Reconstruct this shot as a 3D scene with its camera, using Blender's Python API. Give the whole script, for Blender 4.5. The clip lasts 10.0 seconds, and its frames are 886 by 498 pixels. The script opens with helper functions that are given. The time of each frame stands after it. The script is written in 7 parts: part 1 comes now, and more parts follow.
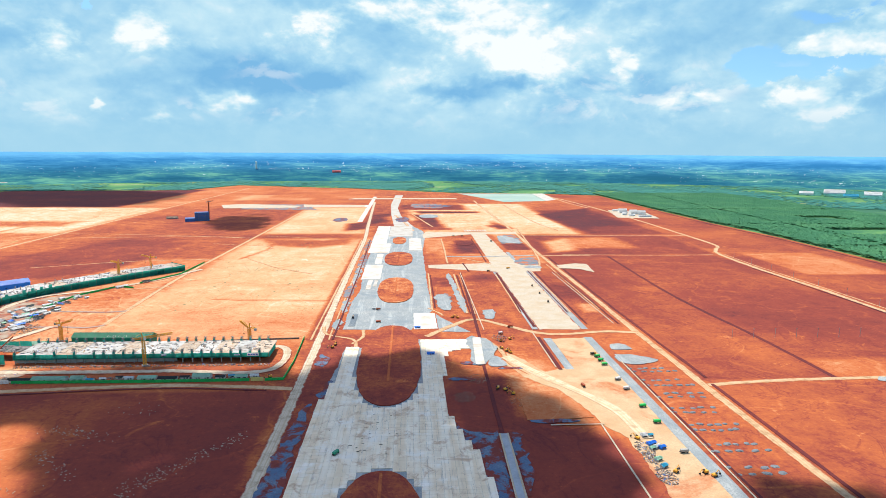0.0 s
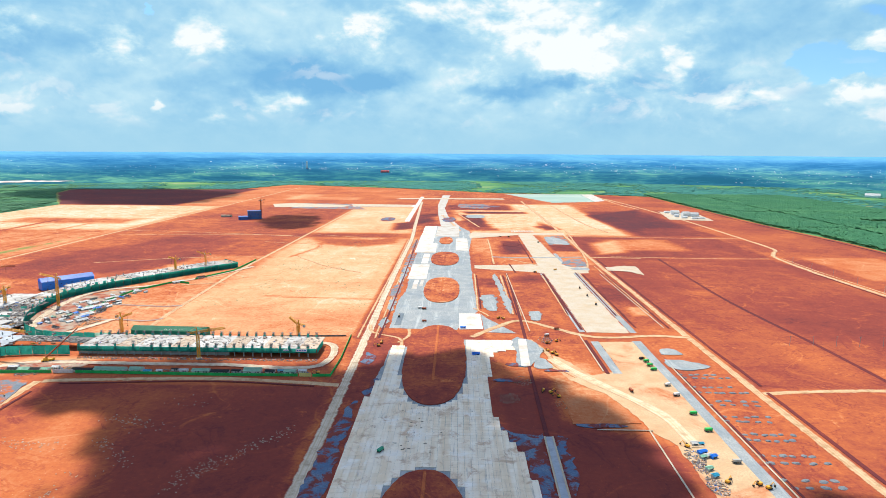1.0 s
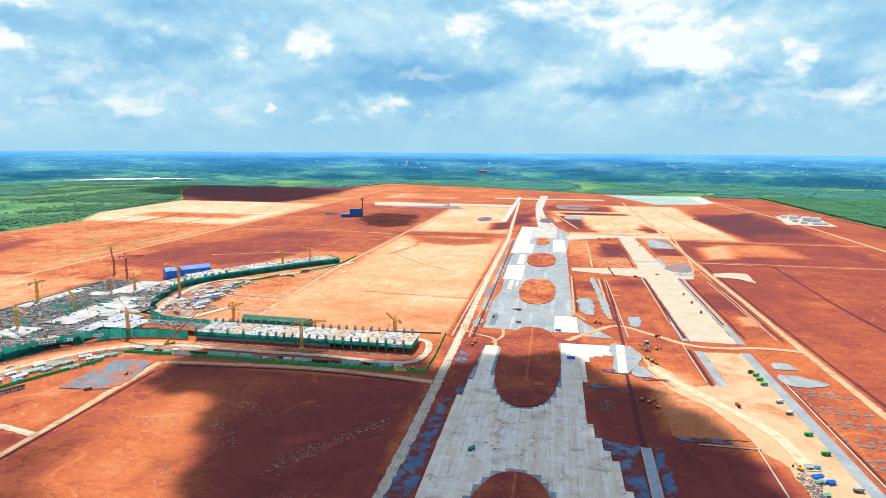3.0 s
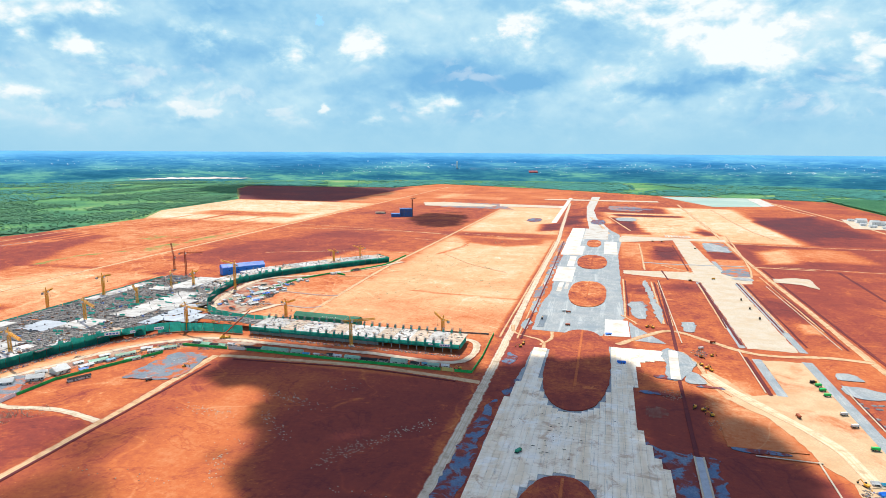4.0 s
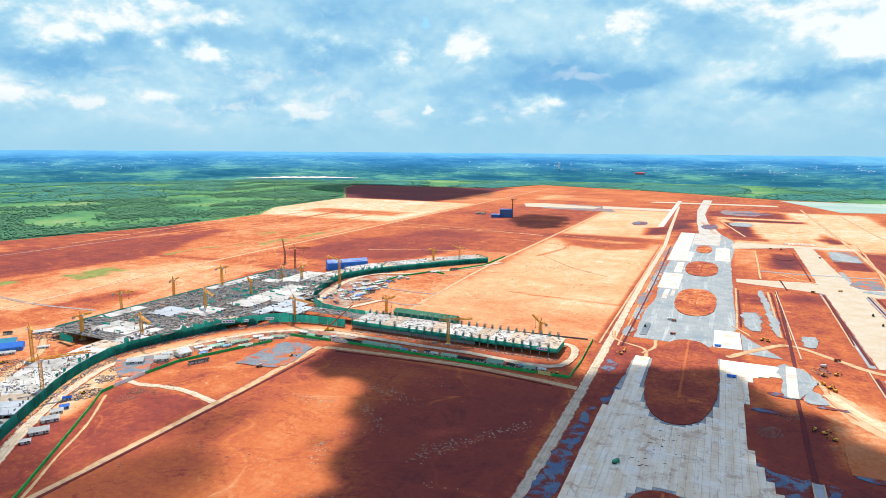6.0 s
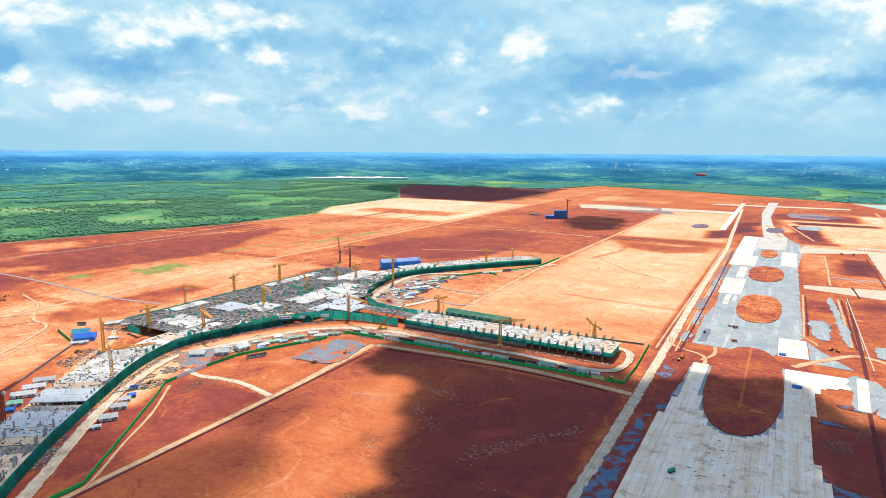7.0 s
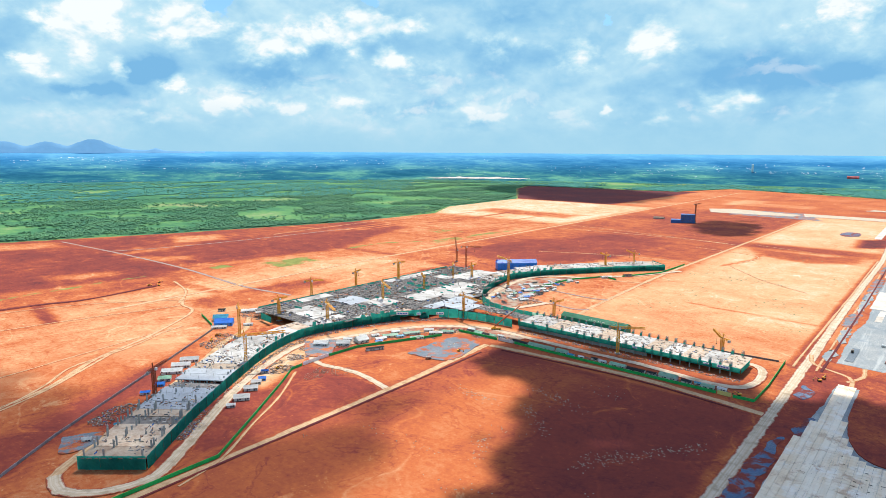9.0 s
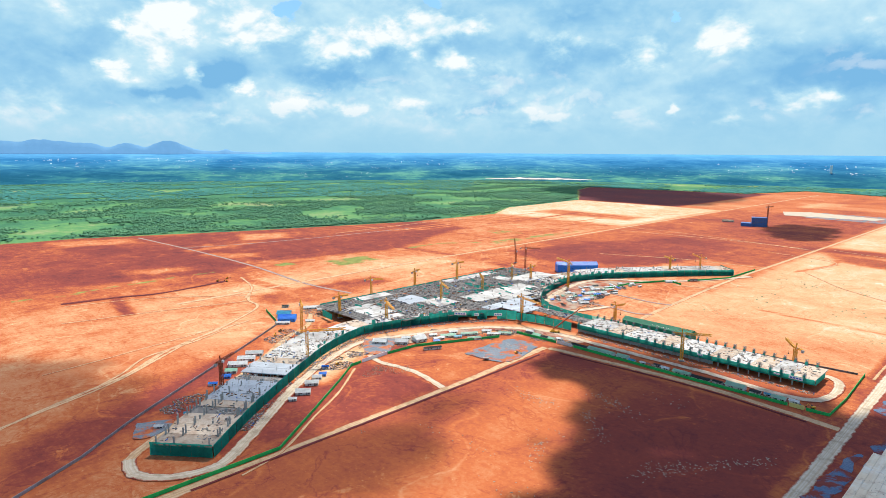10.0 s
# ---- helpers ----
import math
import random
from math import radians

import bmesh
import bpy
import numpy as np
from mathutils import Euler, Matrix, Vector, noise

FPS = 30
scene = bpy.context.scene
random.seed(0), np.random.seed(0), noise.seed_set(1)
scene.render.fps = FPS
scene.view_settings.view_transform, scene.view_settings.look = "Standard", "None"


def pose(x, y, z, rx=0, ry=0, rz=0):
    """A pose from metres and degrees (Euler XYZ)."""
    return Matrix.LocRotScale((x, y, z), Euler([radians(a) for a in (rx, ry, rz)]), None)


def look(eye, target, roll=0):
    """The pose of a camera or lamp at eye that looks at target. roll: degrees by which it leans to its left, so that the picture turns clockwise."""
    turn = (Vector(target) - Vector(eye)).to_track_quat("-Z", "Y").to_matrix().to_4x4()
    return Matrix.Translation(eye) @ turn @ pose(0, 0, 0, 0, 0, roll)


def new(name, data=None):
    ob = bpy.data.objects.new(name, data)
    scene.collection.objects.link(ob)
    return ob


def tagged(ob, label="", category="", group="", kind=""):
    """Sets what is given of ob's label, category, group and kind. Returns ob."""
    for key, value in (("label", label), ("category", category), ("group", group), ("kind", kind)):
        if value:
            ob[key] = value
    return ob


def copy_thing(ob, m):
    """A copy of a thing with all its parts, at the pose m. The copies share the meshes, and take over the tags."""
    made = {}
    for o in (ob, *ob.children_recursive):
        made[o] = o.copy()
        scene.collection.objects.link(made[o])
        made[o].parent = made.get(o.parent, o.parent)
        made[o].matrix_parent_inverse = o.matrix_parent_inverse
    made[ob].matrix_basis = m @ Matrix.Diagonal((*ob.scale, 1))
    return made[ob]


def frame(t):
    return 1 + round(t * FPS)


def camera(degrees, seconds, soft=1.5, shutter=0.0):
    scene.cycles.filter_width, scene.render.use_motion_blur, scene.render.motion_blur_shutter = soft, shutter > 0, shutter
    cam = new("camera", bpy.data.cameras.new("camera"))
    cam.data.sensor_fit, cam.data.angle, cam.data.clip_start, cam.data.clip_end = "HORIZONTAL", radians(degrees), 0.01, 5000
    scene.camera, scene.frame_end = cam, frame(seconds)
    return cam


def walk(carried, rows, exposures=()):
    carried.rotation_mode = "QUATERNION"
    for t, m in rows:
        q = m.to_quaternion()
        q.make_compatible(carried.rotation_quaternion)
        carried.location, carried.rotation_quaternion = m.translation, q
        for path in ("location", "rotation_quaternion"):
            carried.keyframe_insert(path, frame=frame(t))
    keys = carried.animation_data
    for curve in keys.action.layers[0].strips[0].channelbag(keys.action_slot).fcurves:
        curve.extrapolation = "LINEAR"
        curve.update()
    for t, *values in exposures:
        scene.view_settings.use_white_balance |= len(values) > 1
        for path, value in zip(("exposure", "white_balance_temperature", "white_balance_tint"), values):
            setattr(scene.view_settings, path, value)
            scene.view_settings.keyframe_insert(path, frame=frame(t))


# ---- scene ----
# The plan's y axis runs along the taxiway and the runway strip, x across them; metres, ground at z = 0.
EYE = 200.0
cam = camera(71.42, 10.0, soft=0.8)
ROWS = [(0.0, -3.166, -9.045, 0.35), (0.5, -1.023, -9.05, 0.35), (1.0, 1.205, -9.052, 0.378), (1.5, 3.44, -9.072, 0.41),
        (2.0, 5.7, -9.085, 0.42), (2.5, 7.955, -9.108, 0.4), (4.0, 14.83, -9.12, 0.385), (4.5, 17.145, -9.12, 0.405),
        (5.0, 19.455, -9.126, 0.42), (5.5, 21.785, -9.132, 0.43), (7.0, 29.121, -9.126, 0.41), (7.5, 31.812, -9.13, 0.382),
        (8.0, 34.535, -9.138, 0.368), (8.5, 37.285, -9.138, 0.362), (9.0, 40.039, -9.13, 0.36), (9.5, 42.792, -9.118, 0.335),
        (10.0, 45.574, -9.104, 0.3)]


def aim(yaw, tilt, lean):
    return pose(0, 0, EYE, 0, 0, yaw) @ pose(0, 0, 0, 90 + tilt) @ pose(0, 0, 0, 0, 0, lean)


walk(cam, [(t, aim(a, p, r)) for t, a, p, r in ROWS], [(0, 0.3), (10, 0.3)])

# ---- light ----
SUN_EL, SUN_AZ = radians(60), radians(28)  # azimuth: turned left of the plan's y axis
SUN_DIR = Vector((-math.sin(SUN_AZ) * math.cos(SUN_EL), math.cos(SUN_AZ) * math.cos(SUN_EL), math.sin(SUN_EL)))
sun = new("sun", bpy.data.lights.new("sun", "SUN"))
sun.data.energy, sun.data.angle, sun.data.color = 5.0, radians(0.53), (1.0, 0.94, 0.82)
sun.matrix_world = look(SUN_DIR * 2000, (0, 0, 0))


class Nodes:
    """A short way to write node trees."""

    def __init__(self, tree):
        self.tree = tree
        tree.nodes.clear()

    def add(self, kind, inputs=(), **settings):
        n = self.tree.nodes.new(kind)
        for k, v in settings.items():
            setattr(n, k, v)
        for k, v in dict(inputs).items():
            if isinstance(v, bpy.types.NodeSocket):
                self.tree.links.new(v, n.inputs[k])
            else:
                n.inputs[k].default_value = v
        return n

    def math(self, op, a, b=0.0, clamp=False):
        return self.add("ShaderNodeMath", {0: a, 1: b}, operation=op, use_clamp=clamp).outputs[0]

    def vmath(self, op, a, b=(0, 0, 0)):
        return self.add("ShaderNodeVectorMath", {0: a, 1: b}, operation=op).outputs[0]

    def noise(self, vec, scale, detail=4.0, rough=0.55, dist=0.0):
        return self.add("ShaderNodeTexNoise", {"Vector": vec, "Scale": scale, "Detail": detail, "Roughness": rough, "Distortion": dist}).outputs["Fac"]

    def ramp(self, fac, stops, mode="LINEAR"):
        n = self.add("ShaderNodeValToRGB", {"Fac": fac})
        n.color_ramp.interpolation = mode
        el = n.color_ramp.elements
        while len(el) < len(stops):
            el.new(0.5)
        for e, (pos, col) in zip(el, stops):
            e.position, e.color = pos, (*col, 1) if len(col) == 3 else col
        return n.outputs["Color"]

    def span(self, x, lo, hi, a=0.0, b=1.0, smooth=True):
        return self.add("ShaderNodeMapRange", {"Value": x, "From Min": lo, "From Max": hi, "To Min": a, "To Max": b},
                        interpolation_type="SMOOTHSTEP" if smooth else "LINEAR").outputs["Result"]

    def mix(self, fac, a, b, blend="MIX"):
        n = self.add("ShaderNodeMix", data_type="RGBA", blend_type=blend)
        for k, v in ((0, fac), (6, a), (7, b)):
            if isinstance(v, bpy.types.NodeSocket):
                self.tree.links.new(v, n.inputs[k])
            else:
                n.inputs[k].default_value = v if k == 0 else (*v, 1)
        return n.outputs[2]


# Cumulus field: azimuth and height in degrees, half width, half height, strength.
CLOUD_HEADS = ((8.1, 11.1, 2.2, 1.4, 0.8), (-7.9, 10.7, 7.0, 2.8, 0.7), (-10.9, 7.3, 4.0, 1.4, 0.45), (1.2, 12.0, 4.9, 2.0, 0.5), (21.8, 9.3, 2.4, 1.9, 0.75), (28.4, 8.3, 2.3, 1.6, 0.5), (15.4, 4.1, 2.7, 1.0, 0.5),
               (26.4, 3.7, 0.8, 0.7, 0.75), (-18.9, 7.6, 1.0, 1.8, 0.45), (-24.4, 4.6, 2.7, 0.7, 0.5), (-33.5, 3.8, 3.6, 0.9, 1.0), (-35.0, 8.1, 3.4, 1.1, 0.9), (48.5, 9.9, 4.5, 1.7, 0.6), (44.7, 8.0, 1.9, 0.8, 0.75),
               (36.5, 3.0, 1.9, 0.7, 0.6))
CLOUD_TOWERS = ((55.1, 9.1, 4.6, 1.6, 1.0), (61.9, 10.1, 2.6, 1.7, 0.85), (69.9, 9.8, 2.7, 2.2, 0.85), (72.8, 6.1, 1.6, 0.9, 0.6), (67.5, 6.3, 1.0, 1.9, 0.5), (62.6, 5.4, 1.4, 1.0, 0.75), (58.8, 3.7, 1.2, 0.7, 0.75),
                (54.1, 3.6, 1.5, 0.6, 0.65), (45.4, 11.0, 3.0, 1.1, 0.7), (49.0, 4.0, 2.2, 1.2, 0.5), (65.7, 2.5, 3.2, 0.5, 0.4), (21.3, 2.4, 2.5, 0.5, 0.4))
CLOUD_BASES = ((14.8, 6.8, 4.3, 2.1, -0.42), (7.2, 5.7, 3.2, 1.0, -0.5), (-3.9, 5.1, 5.1, 0.8, -0.45), (-10.0, 5.9, 6.1, 0.6, -0.45), (-21.1, 5.7, 4.2, 1.1, -0.35), (35.1, 8.4, 5.3, 1.9, -0.4), (33.1, 11.6, 4.1, 1.1, -0.35),
               (45.2, 3.2, 2.7, 0.9, -0.3), (37.6, 2.3, 2.4, 0.6, -0.4), (65.1, 6.0, 2.5, 1.4, -0.7), (69.6, 4.2, 3.2, 0.6, -0.6), (55.2, 6.4, 5.5, 0.9, -0.4), (41.4, 3.6, 2.3, 0.7, -0.35), (73.7, 8.3, 1.7, 2.4, -0.3))
CLOUD_GAPS = ((-33.6, 6.8, 6.0, 1.9, 1.0), (-29.1, 6.8, 2.1, 2.4, 0.7), (26.1, 11.0, 0.5, 0.7, 0.8), (59.4, 11.6, 1.4, 0.8, 1.0), (46.3, 12.8, 1.5, 0.6, 1.0), (-34.4, 10.5, 3.8, 0.8, 0.7))
# Sky: clear Nishita air with a broken field of cumulus over it.
world = bpy.data.worlds.new("sky")
scene.world = world
world.use_nodes = True
W = Nodes(world.node_tree)
way = W.add("ShaderNodeTexCoord").outputs["Generated"]
axis = W.add("ShaderNodeSeparateXYZ", {0: way})
height = W.math("MAXIMUM", axis.outputs[2], 0.0)
dome = W.add("ShaderNodeCombineXYZ", {0: axis.outputs[0], 1: axis.outputs[1], 2: W.math("MULTIPLY", height, 1.6)}).outputs[0]
place = W.vmath("ADD", dome, (3.1, 1.7, 0.0))
mass = W.noise(place, 3.4, 7.0, 0.5, 0.1)
mass_up = W.noise(W.vmath("ADD", place, (-0.006, 0.012, 0.07)), 3.4, 4.0, 0.45, 0.1)


def billow(at, scale):
    """Rounded heaps: one minus the distance to the nearest of many centres, at several sizes."""
    warp = W.add("ShaderNodeTexNoise", {"Vector": at, "Scale": scale * 0.8, "Detail": 3.0}).outputs["Color"]
    at = W.vmath("ADD", at, W.vmath("MULTIPLY", W.vmath("SUBTRACT", warp, (0.5, 0.5, 0.5)), (0.09, 0.09, 0.09)))
    n = W.add("ShaderNodeTexVoronoi", {"Vector": at, "Scale": scale, "Detail": 4.0, "Roughness": 0.55, "Lacunarity": 2.1, "Smoothness": 0.25}, feature="SMOOTH_F1", normalize=True)
    return W.math("SUBTRACT", 1.0, W.math("MULTIPLY", n.outputs["Distance"], 1.35))


puff = billow(place, 9.0)
puff_up = billow(W.vmath("ADD", place, (-0.004, 0.006, 0.022)), 9.0)
body = W.math("ADD", W.math("MULTIPLY", mass, 0.7), W.math("MULTIPLY", W.math("SUBTRACT", puff, 0.12), 0.3))
# heights and azimuths, pushed about by the air so that the edges billow
stir = W.add("ShaderNodeTexNoise", {"Vector": place, "Scale": 13.0, "Detail": 7.0, "Roughness": 0.58}).outputs["Color"]
stir = W.vmath("MULTIPLY", W.vmath("SUBTRACT", stir, (0.5, 0.5, 0.5)), (6.5, 3.4, 0.0))
azimuth = W.math("MULTIPLY", W.math("ARCTAN2", W.math("MULTIPLY", axis.outputs[0], -1.0), axis.outputs[1]), 57.2958)
above = W.math("MULTIPLY", W.math("ARCSINE", axis.outputs[2]), 57.2958)
where = W.vmath("ADD", W.add("ShaderNodeCombineXYZ", {0: azimuth, 1: above, 2: 0.0}).outputs[0], stir)


def heap_up(banks):
    """The sum of soft oval banks over the sky."""
    total = 0.0
    for az, el, wide, tall, power in banks:
        d = W.vmath("MULTIPLY", W.vmath("SUBTRACT", where, (az, el, 0.0)), (1 / wide, 1 / tall, 0.0))
        d = W.add("ShaderNodeVectorMath", {0: d}, operation="LENGTH").outputs["Value"]
        total = W.math("ADD", W.span(d, 1.45, 0.1, 0.0, power), total)
    return total


fine_air = W.noise(place, 34.0, 6.0, 0.6, 0.3)
ragged_ = W.math("ADD", W.math("MULTIPLY", W.math("SUBTRACT", puff, 0.55), 0.6), W.math("MULTIPLY", W.math("SUBTRACT", fine_air, 0.5), 0.7))
heads = W.math("ADD", heap_up(CLOUD_HEADS), heap_up(CLOUD_TOWERS))
swell = billow(W.vmath("ADD", place, (0.4, 0.2, 0.0)), 5.0)
crisp = W.span(W.math("ADD", W.math("ADD", W.math("MULTIPLY", heads, 0.8), ragged_), W.math("MULTIPLY", W.math("SUBTRACT", swell, 0.5), 1.0)), 0.16, 0.72)
relief = W.math("MULTIPLY", W.math("SUBTRACT", puff, puff_up), W.math("ADD", W.math("MULTIPLY", crisp, 2.0), 0.7))
lit = W.math("ADD", W.math("MULTIPLY", W.math("SUBTRACT", mass, 0.5), 0.7), 0.40)
lit = W.math("ADD", lit, W.math("MULTIPLY", W.math("SUBTRACT", mass, mass_up), 1.2))
lit = W.math("ADD", W.math("ADD", lit, relief), W.math("MULTIPLY", W.math("SUBTRACT", fine_air, 0.5), 0.18))
lit = W.math("ADD", W.math("ADD", lit, W.math("MULTIPLY", crisp, 0.46)), W.math("MULTIPLY", heads, 0.10))
lit = W.math("ADD", lit, W.math("MULTIPLY", heap_up(CLOUD_BASES), 0.75))
clear = W.span(W.math("SUBTRACT", W.math("ADD", heap_up(CLOUD_GAPS), W.math("MULTIPLY", ragged_, -0.6)), W.math("MULTIPLY", crisp, 0.9)), 0.30, 0.62)
high_cover = W.math("MULTIPLY", W.span(body, 0.36, 0.49), W.span(height, 0.24, 0.5, 1.0, 0.32))
aloft = W.span(height, 0.25, 0.36)
cover = W.math("ADD", W.math("MULTIPLY", high_cover, aloft), W.math("MULTIPLY", W.math("SUBTRACT", 1.0, W.math("MULTIPLY", clear, 0.92)), W.math("SUBTRACT", 1.0, aloft)))
cloud_col = W.ramp(lit, [(0.0, (0.22, 0.53, 0.85)), (0.30, (0.37, 0.69, 0.93)), (0.56, (0.58, 0.86, 1.0)), (0.92, (1.01, 1.07, 1.08))])
haze = W.span(height, 0.0, 0.085, 1.0, 0.0)
cloud_col = W.mix(W.math("MULTIPLY", haze, 0.85), cloud_col, (0.40, 0.72, 0.92))
# small bright tufts, finer and flatter towards the horizon
tuft = W.noise(place, 11.0, 9.0, 0.56, 0.35)
tuft_up = W.noise(W.vmath("ADD", place, (0.0, 0.0, 0.018)), 11.0, 5.0, 0.5, 0.35)
crest = W.span(W.math("ADD", tuft, W.math("MULTIPLY", W.math("SUBTRACT", tuft, tuft_up), 1.4)), 0.52, 0.74)
crest = W.math("MULTIPLY", crest, W.span(W.noise(W.vmath("MULTIPLY", place, (1.0, 1.0, 2.2)), 4.2, 2.0, 0.5), 0.44, 0.58))
crest = W.math("MULTIPLY", crest, W.math("MULTIPLY", W.span(height, 0.025, 0.06, 0.0, 0.4), W.span(height, 0.09, 0.16, 1.0, 0.1)))
cloud_col = W.mix(crest, cloud_col, (1.05, 1.08, 1.08))
air = W.add("ShaderNodeTexSky", sky_type="NISHITA", sun_disc=False, sun_elevation=SUN_EL, sun_rotation=-SUN_AZ, altitude=200, air_density=1.0,
            dust_density=1.0, ozone_density=3.0).outputs[0]
air = W.vmath("MULTIPLY", air, W.mix(W.span(height, 0.18, 0.45), (0.68, 1.0, 1.15), (0.94, 0.88, 1.10)))
bg_air = W.add("ShaderNodeBackground", {"Color": air, "Strength": 0.115}).outputs[0]
bg_cloud = W.add("ShaderNodeBackground", {"Color": cloud_col, "Strength": 0.76}).outputs[0]
cover = W.math("MAXIMUM", W.math("MAXIMUM", cover, crest), W.math("MULTIPLY", haze, 0.7))
sky = W.add("ShaderNodeMixShader", {0: cover, 1: bg_air, 2: bg_cloud}).outputs[0]
W.add("ShaderNodeOutputWorld", {"Surface": sky})

# ---- materials ----


def material(name, build, rough=0.9, metal=0.0, bump=None, spec=0.3, **extra):
    """build(N, pos) returns the base colour; bump: (scale, strength, distance)."""
    m = bpy.data.materials.new(name)
    m.use_nodes = True
    N = Nodes(m.node_tree)
    pos = N.add("ShaderNodeNewGeometry").outputs["Position"]
    col = build(N, pos)
    ins = {"Base Color": col if isinstance(col, bpy.types.NodeSocket) else (*col, 1), "Roughness": rough, "Metallic": metal, "Specular IOR Level": spec}
    if bump:
        h = N.noise(pos, bump[0], 5.0, 0.6)
        ins["Normal"] = N.add("ShaderNodeBump", {"Height": h, "Strength": bump[1], "Distance": bump[2]}).outputs[0]
    ins.update(extra)
    b = N.add("ShaderNodeBsdfPrincipled", ins)
    N.add("ShaderNodeOutputMaterial", {"Surface": b.outputs[0]})
    return m


def worn(base, dirt, scale=0.25, amount=0.5, fine=3.0, vary=0.25):
    """A colour with grain, stains and a difference from piece to piece."""
    def build(N, pos):
        big = N.span(N.noise(pos, scale, 5.0, 0.6), 0.42, 0.72)
        small = N.span(N.noise(pos, fine, 3.0, 0.6), 0.3, 0.7, 1 - 0.5 * vary, 1 + 0.5 * vary)
        rnd = N.add("ShaderNodeObjectInfo").outputs["Random"]
        tone = N.math("MULTIPLY", small, N.span(rnd, 0, 1, 1 - vary, 1 + vary, False))
        c = N.mix(N.math("MULTIPLY", big, amount), base, dirt)
        n = N.add("ShaderNodeVectorMath", {0: c, 3: tone}, operation="SCALE")
        return n.outputs[0]
    return build


SOIL = [(0.0, (0.058, 0.026, 0.036)), (0.2, (0.125, 0.030, 0.032)), (0.40, (0.245, 0.052, 0.036)), (0.56, (0.45, 0.125, 0.044)), (0.8, (0.57, 0.335, 0.175)),
        (1.0, (0.68, 0.53, 0.41))]


def soil_tone(N, pos, tone, rough=0.0):
    """Laterite: tone 0 is wet dark red, its purple cast standing in for shade and haze, 1 dry pale tan; rough: how
    churned up it is.
    """
    wide = N.noise(pos, 0.005, 6.0, 0.6, 0.5)
    mid = N.noise(pos, 0.036, 8.0, 0.68, 0.3)
    fine = N.noise(pos, 0.25, 6.0, 0.7)
    along = N.noise(N.vmath("MULTIPLY", pos, (0.09, 0.006, 1.0)), 1.0, 6.0, 0.65)
    across = N.noise(N.vmath("MULTIPLY", pos, (0.008, 0.12, 1.0)), 1.0, 6.0, 0.65)
    rill = N.math("ABSOLUTE", N.math("SUBTRACT", N.noise(pos, 0.013, 7.0, 0.6, 0.8), 0.5))
    rill = N.span(rill, 0.0, 0.014, -0.07, 0.0)
    pale = N.span(N.noise(pos, 0.03, 8.0, 0.74, 0.7), 0.60, 0.66, 0.0, 0.16)
    trail = N.math("ABSOLUTE", N.math("SUBTRACT", N.noise(N.vmath("ADD", pos, (313.0, 71.0, 0.0)), 0.0052, 3.0, 0.45, 0.3), 0.5))
    trail = N.span(trail, 0.0, 0.006, 0.16, 0.0)
    vein = N.math("ABSOLUTE", N.math("SUBTRACT", N.noise(N.vmath("MULTIPLY", pos, (0.022, 0.011, 1.0)), 1.0, 6.0, 0.62, 1.2), 0.5))
    vein = N.math("MULTIPLY", N.span(vein, 0.0, 0.03, -0.22, 0.0), rough)
    churn = N.math("MULTIPLY", rough, 1.6)
    t = N.math("ADD", tone, N.math("MULTIPLY", N.math("SUBTRACT", wide, 0.5), 0.42))
    t = N.math("ADD", t, N.math("MULTIPLY", N.math("SUBTRACT", mid, 0.5), N.math("ADD", churn, 0.16)))
    t = N.math("ADD", t, N.math("MULTIPLY", N.math("SUBTRACT", fine, 0.5), N.math("ADD", N.math("MULTIPLY", rough, 0.9), 0.22)))
    t = N.math("ADD", t, N.math("MULTIPLY", N.math("SUBTRACT", along, 0.5), N.math("ADD", N.math("MULTIPLY", rough, 0.35), 0.06)))
    t = N.math("ADD", t, N.math("MULTIPLY", N.math("SUBTRACT", across, 0.5), N.math("ADD", N.math("MULTIPLY", rough, 0.4), 0.06)))
    t = N.math("ADD", t, N.math("ADD", N.math("MULTIPLY", trail, N.math("ADD", rough, 0.35)), vein))
    t = N.math("ADD", N.math("ADD", t, rill), N.math("MULTIPLY", pale, N.math("ADD", rough, 0.7)), True)
    speck = N.noise(pos, 0.42, 4.0, 0.72)
    t = N.math("ADD", t, N.span(speck, 0.60, 0.72, 0.0, 0.16))
    t = N.math("SUBTRACT", t, N.span(speck, 0.40, 0.29, 0.0, 0.14), True)
    return N.ramp(t, SOIL)


